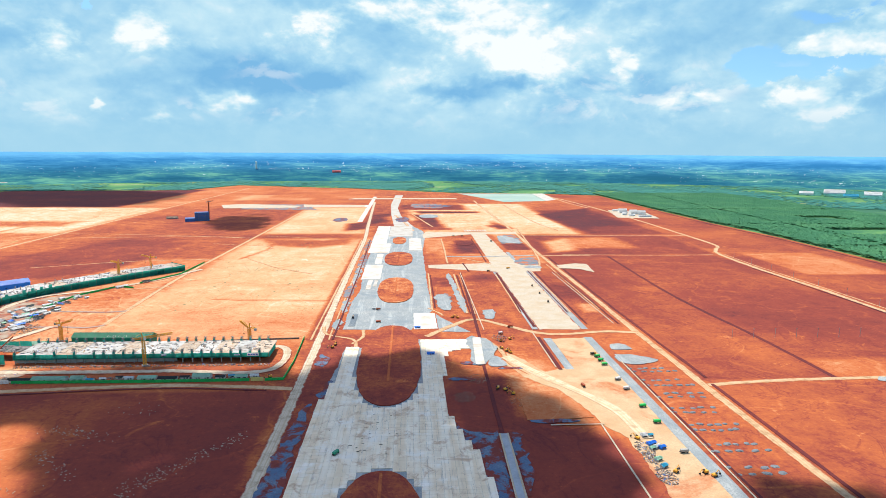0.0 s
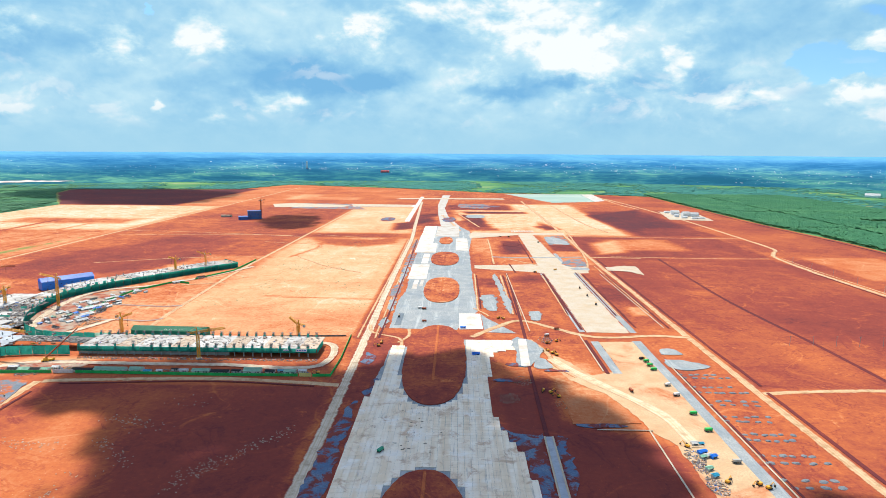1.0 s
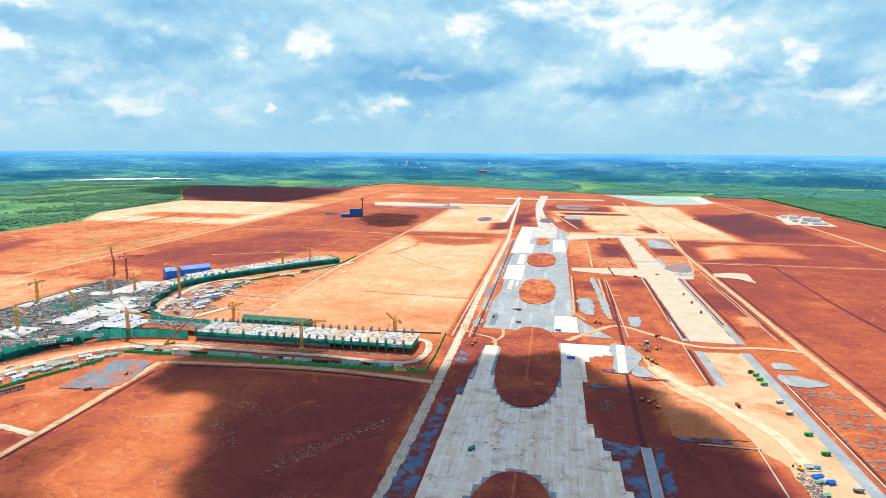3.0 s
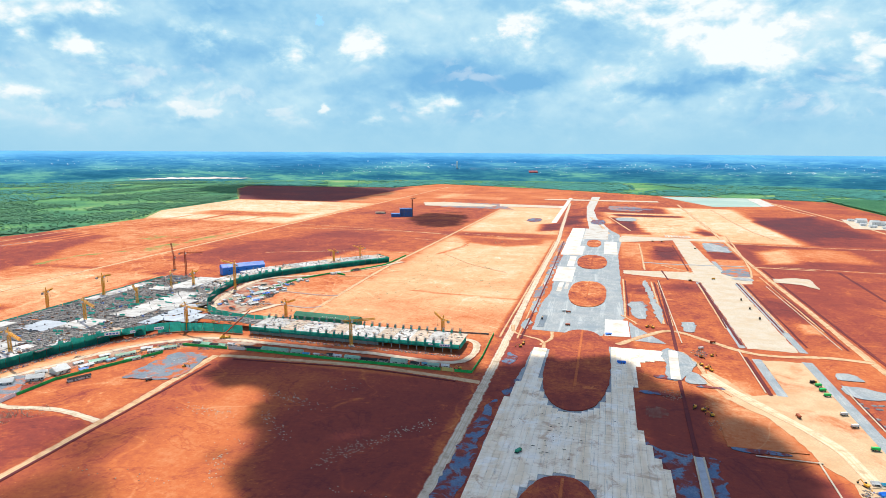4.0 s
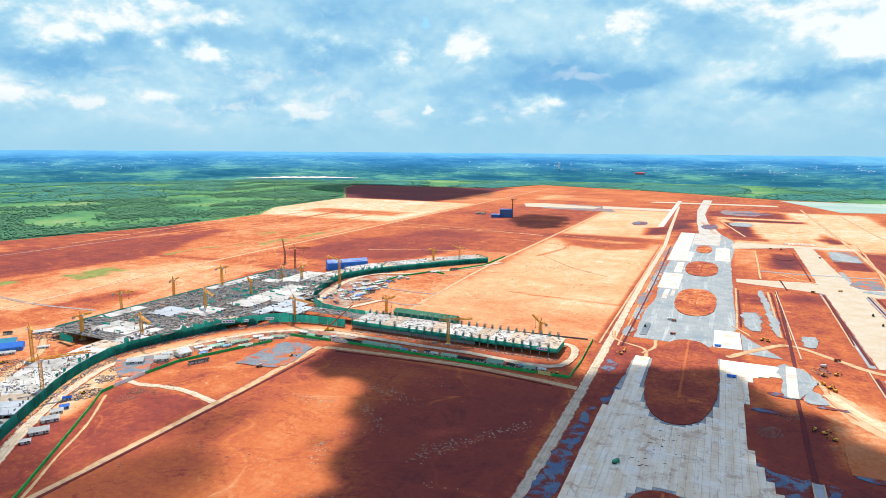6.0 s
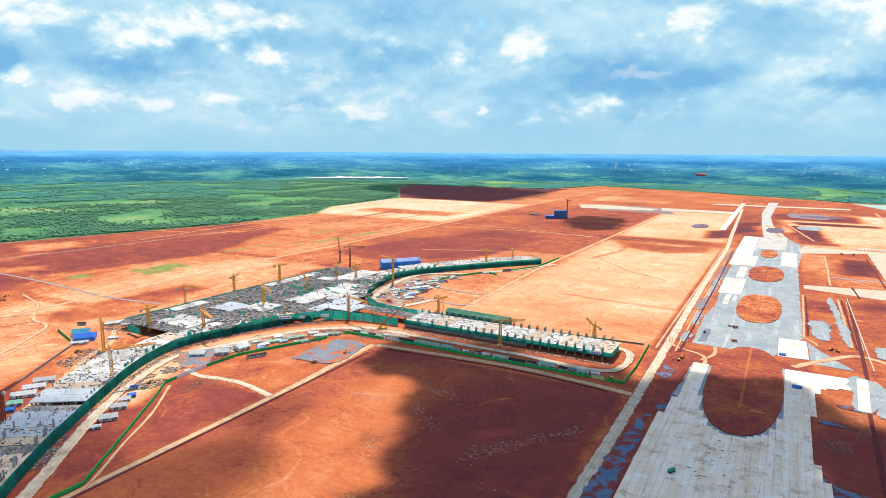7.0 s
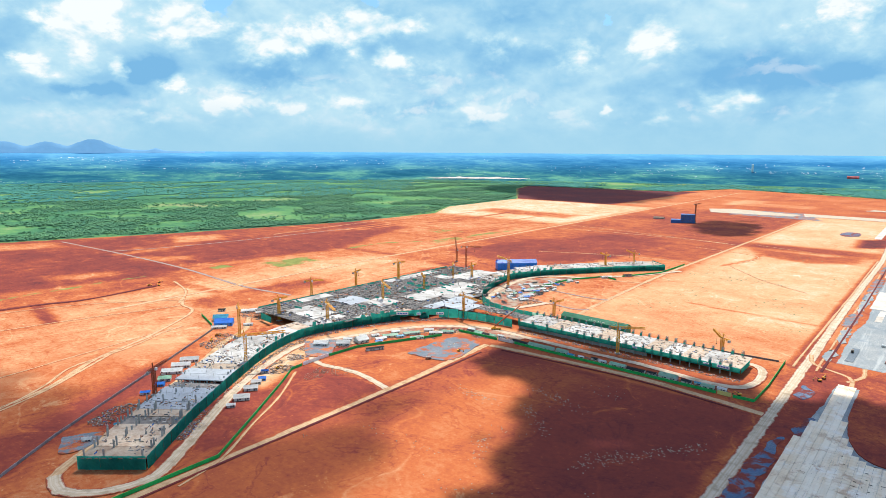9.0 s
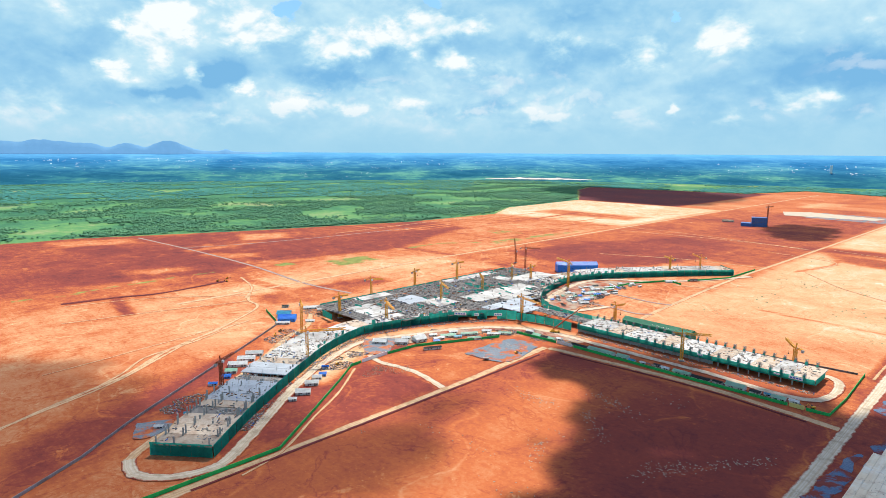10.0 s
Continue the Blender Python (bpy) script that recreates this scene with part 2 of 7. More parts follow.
def ground_colour(N, pos):
    plan = N.add("ShaderNodeAttribute", attribute_name="plan")
    part_ = N.add("ShaderNodeSeparateColor", {0: plan.outputs["Color"]})
    soil = soil_tone(N, pos, part_.outputs[0], part_.outputs[2])
    field = N.noise(pos, 0.004, 3.0, 0.5)
    weed = N.noise(pos, 0.05, 6.0, 0.7)
    green = N.ramp(N.math("ADD", N.math("MULTIPLY", field, 0.65), N.math("MULTIPLY", weed, 0.35)),
                   [(0.36, (0.03, 0.115, 0.065)), (0.47, (0.055, 0.18, 0.085)), (0.56, (0.11, 0.26, 0.09)), (0.66, (0.26, 0.30, 0.15))])
    green = N.mix(N.span(N.math("ADD", plan.outputs["Alpha"], N.math("MULTIPLY", N.math("SUBTRACT", weed, 0.5), 0.8)), 0.35, 0.75, 0.0, 0.8), green, (0.030, 0.118, 0.080))
    edge = N.math("ADD", part_.outputs[1], N.math("MULTIPLY", N.math("SUBTRACT", N.noise(pos, 0.03, 6.0, 0.7), 0.5), 0.9))
    green = N.mix(N.span(part_.outputs[1], 0.62, 0.9), N.ramp(weed, [(0.35, (0.13, 0.17, 0.045)), (0.65, (0.26, 0.27, 0.08))]), green)
    return N.mix(N.span(edge, 0.42, 0.58), soil, green)


def stone(base, dirt):
    def build(N, pos):
        a = N.noise(pos, 0.05, 6.0, 0.65)
        c = N.mix(N.span(a, 0.35, 0.7), base, dirt)
        return N.mix(N.span(N.noise(pos, 0.8, 4.0, 0.7), 0.3, 0.75), c, tuple(x * 0.7 for x in base))
    return build


def rutted(base_, dirt, edge_tone):
    """Road earth with wheel ruts along it and an edge that frays into the soil."""
    def build(N, pos):
        lane = N.add("ShaderNodeAttribute", attribute_name="lane").outputs["Vector"]
        ax = N.add("ShaderNodeSeparateXYZ", {0: lane})
        rut = N.noise(N.add("ShaderNodeCombineXYZ", {0: N.math("MULTIPLY", ax.outputs[0], 2.2), 1: N.math("MULTIPLY", ax.outputs[1], 0.003), 2: 0.0}).outputs[0], 1.6, 4.0, 0.6)
        c = N.mix(N.span(rut, 0.40, 0.62), base_, dirt)
        c = N.mix(N.span(N.noise(pos, 0.12, 7.0, 0.7), 0.42, 0.7), c, tuple(x * 0.72 for x in dirt))
        worn_ = N.math("ADD", N.math("ABSOLUTE", ax.outputs[0]), N.math("MULTIPLY", N.math("SUBTRACT", N.noise(pos, 0.1, 6.0, 0.7), 0.5), 1.3))
        return N.mix(N.span(worn_, 0.72, 1.0), c, soil_tone(N, pos, edge_tone))
    return build


def soil_mat(name, tone, rough=0.0):
    return material(name, lambda N, pos: soil_tone(N, pos, tone, rough), 0.95, bump=(0.5, 0.5, 0.4), spec=0.1)


M_GROUND = material("laterite_ground", ground_colour, 0.95, bump=(0.3, 0.45, 0.6), spec=0.1)
M_TANFILL = soil_mat("laterite_tan_fill", 0.62, 0.0)
M_ISLAND = soil_mat("laterite_island", 0.42, 0.15)
M_DRYISLAND = soil_mat("laterite_island_dry", 0.55, 0.35)
M_RIDGE = soil_mat("laterite_ridge", 0.52)
M_DARKSOIL = soil_mat("laterite_wet", 0.2)
M_DUST = material("dry_dirt_road", rutted((0.60, 0.43, 0.27), (0.48, 0.29, 0.15), 0.5), 0.95, bump=(0.6, 0.3, 0.2), spec=0.1)
M_HAUL = material("gravel_haul_road", rutted((0.62, 0.53, 0.41), (0.50, 0.39, 0.27), 0.42), 0.95, bump=(0.6, 0.3, 0.2), spec=0.1)
M_GREYROAD = material("grey_gravel_track", rutted((0.36, 0.32, 0.30), (0.29, 0.21, 0.18), 0.42), 0.95, bump=(0.6, 0.3, 0.2), spec=0.1)
M_YARD = material("beaten_yard_earth", lambda N, pos: N.mix(N.span(N.noise(pos, 0.045, 7.0, 0.7, 0.5), 0.40, 0.62), stone((0.44, 0.36, 0.28), (0.34, 0.25, 0.18))(N, pos), soil_tone(N, pos, 0.46, 0.3)), 0.95, bump=(0.6, 0.3, 0.2), spec=0.1)
M_MARK = material("wheel_polished_sand", rutted((0.68, 0.55, 0.39), (0.60, 0.43, 0.26), 0.9), 0.95, spec=0.1)
M_SAND = material("sand_base", lambda N, pos: N.mix(N.span(N.noise(pos, 0.022, 7.0, 0.66, 0.5), 0.50, 0.66, 0.0, 0.85), stone((0.62, 0.44, 0.27), (0.52, 0.31, 0.16))(N, pos), soil_tone(N, pos, 0.66)), 0.95, bump=(0.5, 0.3, 0.2), spec=0.1)
M_PALE = material("cement_base", stone((0.56, 0.49, 0.39), (0.50, 0.36, 0.22)), 0.9, bump=(0.5, 0.25, 0.1), spec=0.2)
def apron_stone(N, pos):
    """Crushed stone, rolled in lanes, with cement dust and damp patches."""
    c = stone((0.27, 0.31, 0.33), (0.42, 0.43, 0.42))(N, pos)
    lanes = N.noise(N.vmath("MULTIPLY", pos, (0.14, 0.010, 1.0)), 1.0, 5.0, 0.65, 0.4)
    c = N.mix(N.span(lanes, 0.52, 0.70, 0.0, 0.5), c, (0.54, 0.56, 0.555))
    return N.mix(N.span(N.noise(pos, 0.022, 7.0, 0.7, 0.5), 0.54, 0.66, 0.0, 0.8), c, (0.19, 0.235, 0.27))


M_GREY = material("crushed_stone", apron_stone, 0.9, bump=(0.8, 0.4, 0.2), spec=0.2)
def stone_on_soil(N, pos):
    c = stone((0.085, 0.15, 0.26), (0.18, 0.23, 0.29))(N, pos)
    return N.mix(N.span(N.noise(pos, 0.07, 7.0, 0.68, 0.4), 0.45, 0.54), c, soil_tone(N, pos, 0.3))


M_BLUE = material("blue_grey_stone", stone_on_soil, 0.9, bump=(0.8, 0.5, 0.3), spec=0.2)


def lane_concrete(rand):
    """Slip-formed concrete: each lane and slab has its own tone, with dust, tyre marks and damp."""
    def build(N, pos):
        lanes = N.noise(N.vmath("MULTIPLY", pos, (0.16, 0.012, 1.0)), 1.0, 3.0, 0.6)
        c = N.mix(N.span(lanes, 0.36, 0.64), (0.78, 0.63, 0.44), (0.86, 0.76, 0.60))
        c = N.mix(N.span(N.noise(pos, 0.045, 6.0, 0.65), 0.5, 0.68), c, (0.86, 0.80, 0.70))
        c = N.mix(N.span(N.noise(pos, 0.07, 7.0, 0.72, 0.6), 0.52, 0.66), c, (0.58, 0.42, 0.29))
        mark = N.noise(N.vmath("MULTIPLY", pos, (0.5, 0.03, 1.0)), 1.0, 6.0, 0.7)
        c = N.mix(N.span(mark, 0.56, 0.72, 0.0, 0.75), c, (0.40, 0.36, 0.32))
        out = N.add("ShaderNodeObjectInfo").outputs["Random"] if rand == "object" else N.add("ShaderNodeNewGeometry").outputs["Random Per Island"]
        return N.add("ShaderNodeVectorMath", {0: c, 3: N.span(out, 0, 1, 0.95, 1.04, False)}, operation="SCALE").outputs[0]
    return build


M_CONC = material("apron_concrete", lane_concrete("object"), 0.85, bump=(1.5, 0.15, 0.05), spec=0.3)
M_WHITE = material("fresh_concrete", worn((0.54, 0.52, 0.48), (0.42, 0.34, 0.26), 0.045, 0.95, 0.3, 0.16), 0.85, spec=0.3)
M_WATER = material("pond_water", lambda N, pos: N.mix(N.span(N.noise(pos, 0.004, 3.0), 0.35, 0.65), (0.30, 0.42, 0.30), (0.42, 0.50, 0.36)), 0.25, bump=(0.2, 0.1, 0.1), spec=0.5)

# ---- building helpers ----


def part(name, bm, mat, parent=None, label=""):
    me = bpy.data.meshes.new(name)
    bm.to_mesh(me)
    bm.free()
    me.materials.append(mat)
    ob = new(name, me)
    if parent is not None:
        ob.parent = parent
    if label:
        ob["label"] = label
    return ob


def raw(name, verts, faces, mat, parent=None, smooth=False):
    me = bpy.data.meshes.new(name)
    me.from_pydata(verts, [], faces)
    me.materials.append(mat)
    if smooth:
        me.polygons.foreach_set("use_smooth", [True] * len(me.polygons))
    me.update()
    ob = new(name, me)
    if parent is not None:
        ob.parent = parent
    return ob


def base(name, x, y, z=0.0, turn=0.0):
    ob = new(name)
    ob.matrix_world = pose(x, y, z, 0, 0, turn)
    return ob


def box(bm, c, s, turn=0.0, m=None):
    """A box of size s with its centre at c."""
    mm = Matrix.Translation(c) @ Matrix.Rotation(radians(turn), 4, "Z") @ Matrix.Diagonal((*s, 1))
    return bmesh.ops.create_cube(bm, size=1, matrix=(m @ mm) if m is not None else mm)["verts"]


def beam(bm, a, b, w, h=None):
    """A square bar from a to b."""
    a, b = Vector(a), Vector(b)
    d = b - a
    m = Matrix.Translation((a + b) / 2) @ d.to_track_quat("Z", "X").to_matrix().to_4x4() @ Matrix.Diagonal((w, h or w, d.length, 1))
    bmesh.ops.create_cube(bm, size=1, matrix=m)


def spline(pts, step=8.0):
    """A smooth line through plan points."""
    P = [Vector((*p, 0)) for p in pts]
    P = [2 * P[0] - P[1], *P, 2 * P[-1] - P[-2]]
    out = []
    for i in range(1, len(P) - 2):
        n = max(1, int((P[i + 1] - P[i]).length / step))
        for k in range(n):
            t = k / n
            a, b, c, d = P[i - 1:i + 3]
            out.append(0.5 * ((2 * b) + (c - a) * t + (2 * a - 5 * b + 4 * c - d) * t * t + (3 * b - a - 3 * c + d) * t ** 3))
    return out + [P[-2]]


def straight(pts, step=8.0):
    out = []
    for a, b in zip(pts, pts[1:]):
        a, b = Vector((*a, 0)), Vector((*b, 0))
        n = max(1, int((b - a).length / step))
        out += [a.lerp(b, k / n) for k in range(n)]
    return out + [Vector((*pts[-1], 0))]


def sides(line):
    out = []
    for i, p in enumerate(line):
        d = line[min(i + 1, len(line) - 1)] - line[max(i - 1, 0)]
        out.append(Vector((-d.y, d.x, 0)).normalized())
    return out


LAYERS = [0]


def layer(z):
    """Each piece of ground lies a little above the one before."""
    LAYERS[0] += 1
    return z + 0.0028 * LAYERS[0]


def strip(name, pts, width, mat, z=0.12, label="", rough=0.12, curved=True, thick=0.3):
    """A road or band of ground: a slab with slightly uneven edges along a line of plan points."""
    line = (spline if curved else straight)(pts)
    z = layer(z)
    verts, faces = [], []
    for i, (p, s) in enumerate(zip(line, sides(line))):
        for k, sg in enumerate((1, -1)):
            w = width / 2 * (1 + rough * 2 * (noise.noise(Vector((p.x * 0.022, p.y * 0.022, k * 9 + width))))) 
            q = p + s * sg * w
            verts += [(q.x, q.y, z), (q.x + s.x * sg * 0.3, q.y + s.y * sg * 0.3, z - thick)]
        if i:
            a, b = 4 * (i - 1), 4 * i
            faces += [(a, a + 2, b + 2, b), (a + 1, a, b, b + 1), (a + 2, a + 3, b + 3, b + 2)]
    ob = raw(name, verts, faces, mat)
    lane = ob.data.attributes.new("lane", "FLOAT_VECTOR", "POINT")
    lane.data.foreach_set("vector", [q for i in range(len(line)) for k in (1, 1, -1, -1) for q in (k, i * 8.0, 0.0)])
    return tagged(ob, label, "road" if "road" in name else "pavement", kind="structure")


def patch(name, pts, mat, z=0.1, label="", rough=1.5, category="ground", soft=False, thick=0.3):
    """A flat piece of ground inside a closed line of plan points, with an uneven edge."""
    z = layer(z)
    line = (spline if soft else straight)([*pts, pts[0]], 3.0)[:-1]
    line = [p + Vector((noise.fractal(p * 0.06, 0.6, 2.0, 4), noise.fractal(p * 0.06 + Vector((7, 3, 1)), 0.6, 2.0, 4), 0)) * rough for p in line]
    bm = bmesh.new()
    vs = [bm.verts.new((p.x, p.y, z)) for p in line]
    f = bm.faces.new(vs)
    if f.normal.z < 0:
        f.normal_flip()
    low = [bm.verts.new((p.x, p.y, z - thick)) for p in line]
    for i in range(len(vs)):
        j = (i + 1) % len(vs)
        bm.faces.new((vs[i], low[i], low[j], vs[j]))
    bmesh.ops.triangulate(bm, faces=[f])
    bmesh.ops.recalc_face_normals(bm, faces=bm.faces[:])
    return tagged(part(name, bm, mat), label, category, kind="structure")


def oval(x, y, a, b, n=40, e=2.4):
    out = []
    for k in range(n):
        t = 2 * math.pi * k / n
        c, s = math.cos(t), math.sin(t)
        out.append((x + a * math.copysign(abs(c) ** (2 / e), c), y + b * math.copysign(abs(s) ** (2 / e), s)))
    return out


def in_oval(x, y, cx, cy, a, b, e=2.4):
    return abs((x - cx) / a) ** e + abs((y - cy) / b) ** e < 1


# ---- ground: one sheet out to the horizon ----
def steps(*spans):
    out = []
    for a, b, n in spans:
        out += [a + (b - a) * k / n for k in range(n)]
    return np.array(out + [spans[-1][1]])


GX = steps((-4950, -2000, 30), (-2000, -1500, 24), (-1500, -900, 84), (-900, 300, 200), (300, 1000, 70), (1000, 4950, 50))
GY = steps((-4950, 0, 24), (0, 1300, 220), (1300, 2600, 110), (2600, 4950, 60))
PX, PY = np.meshgrid(GX, GY)
tone, green, churned = np.full(PX.shape, 0.5), np.zeros(PX.shape), np.zeros(PX.shape)


def field(x0, x1, y0, y1, value, soft=6.0, into=None):
    """Soil of one tone in a rectangle of the plan, with a soft edge."""
    arr = tone if into is None else into
    w = np.clip(np.minimum.reduce([PX - x0, x1 - PX, PY - y0, y1 - PY]) / soft + 0.5, 0, 1)
    arr[:] = arr * (1 - w) + value * w


def half(line, value, into, soft=10.0):
    """Ground on the left-hand side of a line of plan points, taken as x against y."""
    xs = np.interp(PY, [p[1] for p in line], [p[0] for p in line])
    w = np.clip((xs - PX) / soft + 0.5, 0, 1)
    into[:] = into * (1 - w) + value * w


def shape(pts, value, soft=10.0, into=None):
    """Soil of one tone inside a polygon of the plan, with a soft edge."""
    arr = tone if into is None else into
    near, inside = np.full(PX.shape, 1e9), np.zeros(PX.shape, bool)
    for (x0, y0), (x1, y1) in zip(pts, pts[1:] + pts[:1]):
        dx, dy = x1 - x0, y1 - y0
        s = np.clip(((PX - x0) * dx + (PY - y0) * dy) / (dx * dx + dy * dy + 1e-9), 0, 1)
        near = np.minimum(near, np.hypot(PX - x0 - s * dx, PY - y0 - s * dy))
        if dy:
            inside ^= ((y0 > PY) != (y1 > PY)) & (PX < x0 + dx * (PY - y0) / dy)
    w = np.clip(np.where(inside, near, -near) / soft + 0.5, 0, 1)
    arr[:] = arr * (1 - w) + value * w


def line(pts, wide, value, into=None):
    """A soft band of one tone along a line of the plan."""
    arr = tone if into is None else into
    near = np.full(PX.shape, 1e9)
    for (x0, y0), (x1, y1) in zip(pts, pts[1:]):
        dx, dy = x1 - x0, y1 - y0
        s = np.clip(((PX - x0) * dx + (PY - y0) * dy) / (dx * dx + dy * dy), 0, 1)
        near = np.minimum(near, np.hypot(PX - x0 - s * dx, PY - y0 - s * dy))
    w = np.clip((wide - near) / (0.6 * wide) + 0.5, 0, 1)
    arr[:] = arr * (1 - w) + value * w


# fields west of the dirt road
# bare field: tone painted darker in the shaded east, lighter in the sunlit west
field(-348, -104, -200, 500, 0.36)
field(-346, -225, -200, 480, 0.49, 50)
field(-470, -356, 60, 400, 0.37, 14)
field(-440, -362, 380, 500, 0.5, 20)
field(-1600, -352, -400, 160, 0.55)
field(-900, -545, -200, 330, 0.63, 60)
field(-830, -640, 300, 820, 0.64, 20)
field(-760, -600, 250, 470, 0.68, 60)
field(-352, -104, 640, 2200, 0.68, 20)
field(-352, -104, 770, 1400, 0.80, 70)
field(-352, -104, 1410, 1490, 0.45, 30)
field(-352, -104, 1500, 2200, 0.81, 40)
field(-820, -356, 1050, 2250, 0.45, 30)
field(-620, -356, 1030, 1150, 0.62, 30)
field(-820, -640, 820, 1100, 0.5, 30)
field(-1280, -828, 420, 930, 0.58, 30)
field(-1700, -1000, -300, 520, 0.36, 40)
field(-1460, -1100, 480, 1200, 0.34, 40)
field(-1080, -830, 900, 1480, 0.62, 40)
field(-1420, -1080, 1180, 1480, 0.55, 40)
field(-1500, -840, 1500, 2180, 0.80, 40)
field(-1250, -900, 1640, 1760, 0.5, 40)
# far field: the dark purplish tone also paints in cloud shade and haze
field(-1950, -1010, 2200, 3150, 0.17, 40)
field(-1010, -840, 2200, 3100, 0.55, 30)
field(-830, -360, 2260, 3200, 0.5, 40)
field(-700, -400, 2500, 2800, 0.66, 40)
# between the dirt road and the runway strip
field(-100, 36, 0, 660, 0.41)
field(36, 145, 300, 520, 0.36)
field(36, 145, 520, 660, 0.52)
field(36, 145, 664, 1010, 0.50)
field(36, 142, 1090, 1200, 0.55)
field(32, 78, 1200, 1410, 0.62)
field(78, 145, 1200, 1410, 0.5)
field(100, 142, 1260, 1380, 0.28)
field(200, 254, 280, 660, 0.5)
field(84, 138, 442, 535, 0.6)
field(205, 254, 690, 1010, 0.46)
field(222, 244, 745, 790, 0.7)
field(200, 258, 1090, 1500, 0.62)
field(200, 250, 1240, 1330, 0.3)
field(-140, 30, 1650, 2250, 0.45, 20)
field(40, 260, 1520, 1760, 0.75, 20)
field(30, 110, 1560, 1700, 0.35, 12)
field(0, 240, 1780, 2100, 0.85, 30)
field(-30, 200, 2120, 2300, 0.3, 20)
field(-30, 230, 2320, 2900, 0.5, 30)
field(-600, -150, 2650, 3300, 0.55, 40)
# east of the perimeter road
field(262, 605, -300, 505, 0.47)
field(262, 605, 512, 1165, 0.41)
field(270, 370, 700, 1150, 0.40, 60)
field(330, 384, 512, 900, 0.46, 30)
field(388, 470, 505, 560, 0.55, 14)
field(262, 610, 1180, 1450, 0.36, 20)
field(330, 480, 1260, 1420, 0.6, 30)
field(200, 430, 1480, 2350, 0.86, 40)
field(430, 650, 1480, 2100, 0.3, 40)
field(450, 610, 1640, 1900, 0.16, 60)
field(430, 640, 2100, 2900, 0.5, 40)
field(625, 880, 500, 1185, 0.42, 10)
field(664, 815, 975, 1190, 0.60, 14)
field(630, 870, 1195, 2800, 0.45, 20)
# green land round the site
half([(-1620, -300), (-1545, 380), (-1430, 690), (-1300, 1150), (-1285, 1490), (-1400, 1700), (-1430, 2190), (-1800, 2750), (-1900, 3000), (-1900, 5000)], 1.0, green, 14)
keep = green.copy()
half([(884, 900), (880, 1080), (885, 1420), (864, 1720), (864, 2150), (873, 2800), (880, 5000)], 0.0, keep, 14)
right = np.clip((PX - np.interp(PY, [900, 1080, 1420, 1720, 2150, 2800], [884, 880, 885, 864, 864, 873])) / 14 + 0.5, 0, 1)
far = np.clip((PY - np.interp(PX, [-1900, -1100, -960, -300, 230, 600, 880], [3020, 3120, 3560, 3300, 2960, 2940, 2810])) / 30 + 0.5, 0, 1)
green = np.clip(np.maximum(np.maximum(green, right), far), 0, 1)
line([(-961, 150), (-949, 206), (-964, 242), (-967, 310), (-973, 351), (-975, 426)], 9, 0.5, green)
line([(-952, 844), (-950, 925), (-891, 1023), (-877, 1184), (-853, 1375)], 9, 0.5, green)
shape([(-1063, 1147), (-953, 1123), (-909, 1211), (-1012, 1219)], 0.45, 30, green)
field(-975, -940, 525, 570, 0.6, 20, green)
field(-950, -870, 605, 715, 0.58, 40, green)
field(-775, -715, 390, 600, 0.42, 20)
field(-935, -860, 735, 760, 0.55, 30, green)
field(-960, -935, 820, 870, 0.5, 20, green)
field(-890, -850, 1000, 1280, 0.5, 30, green)
field(-850, -838, 1350, 1580, 0.5, 16, green)
# scarp kept flat: its dark earth and its shade laid on as one tone
line([(-900, 203), (-892, 255), (-878, 300), (-883, 356), (-892, 406)], 5, 0.10)
field(-890, -780, 250, 800, 0.68, 30)
for x0, x1, y0, y1, c in ((-1700, -640, -300, 1150, 0.42), (-820, -356, 1050, 2250, 0.3), (-1500, -840, 1150, 2180, 0.5), (30, 147, 480, 1500, 0.35), (-130, -70, 200, 700, 0.5), (196, 262, 200, 1500, 0.25), (-600, -360, 60, 500, 0.25),
                          (-560, -340, 600, 1060, 0.55), (-352, -104, 640, 2200, 0.16), (-348, -104, -200, 500, 0.06), (262, 880, -300, 1180, 0.1), (-150, 260, 1500, 3000, 0.5), (260, 660, 1180, 2900, 0.25), (-690, -560, 300, 900, 0.5)):
    field(x0, x1, y0, y1, c * 0.5, 40, churned)
# darker and paler ground, part of it standing in for cloud shade and sun
lanes_ = random.Random(21)
for k in range(34):                                            # bands left by the graders along the long west road
    x, y = lanes_.uniform(-1250, -650), lanes_.uniform(200, 1300)
    far_ = lanes_.uniform(120, 520)
    bend = lanes_.uniform(-14, 14)
    line([(x, y), (x + bend, y + far_ * 0.5), (x - 4, y + far_)], lanes_.uniform(4, 9), lanes_.choice((0.44, 0.5, 0.56, 0.62)))
for k in range(16):
    x, y = lanes_.uniform(-1500, -900), lanes_.uniform(250, 1100)
    line([(x, y), (x + lanes_.uniform(60, 240), y + lanes_.uniform(-50, 50))], lanes_.uniform(6, 11), lanes_.choice((0.42, 0.48, 0.56)))
shape([(-455, 345), (-360, 352), (-360, 500), (-430, 500), (-455, 420)], 0.56, 16)
line([(-455, 285), (-478, 320), (-500, 370), (-490, 430), (-470, 480), (-445, 515), (-400, 545), (-350, 548)], 20, 0.76)
line([(-340, 548), (-128, 546)], 12, 0.46)
# soft cloud shade, then the sunlit patch, both put into the soil tone
shape([(-348, -100), (-348, 430), (-312, 430), (-302, 330), (-275, 235), (-235, 150), (-200, -100)], 0.47, 40)
shape([(-266, 231), (-294, 328), (-303, 396), (-298, 456), (-241, 378), (-217, 328), (-182, 283), (-200, 200)], 0.60, 40)
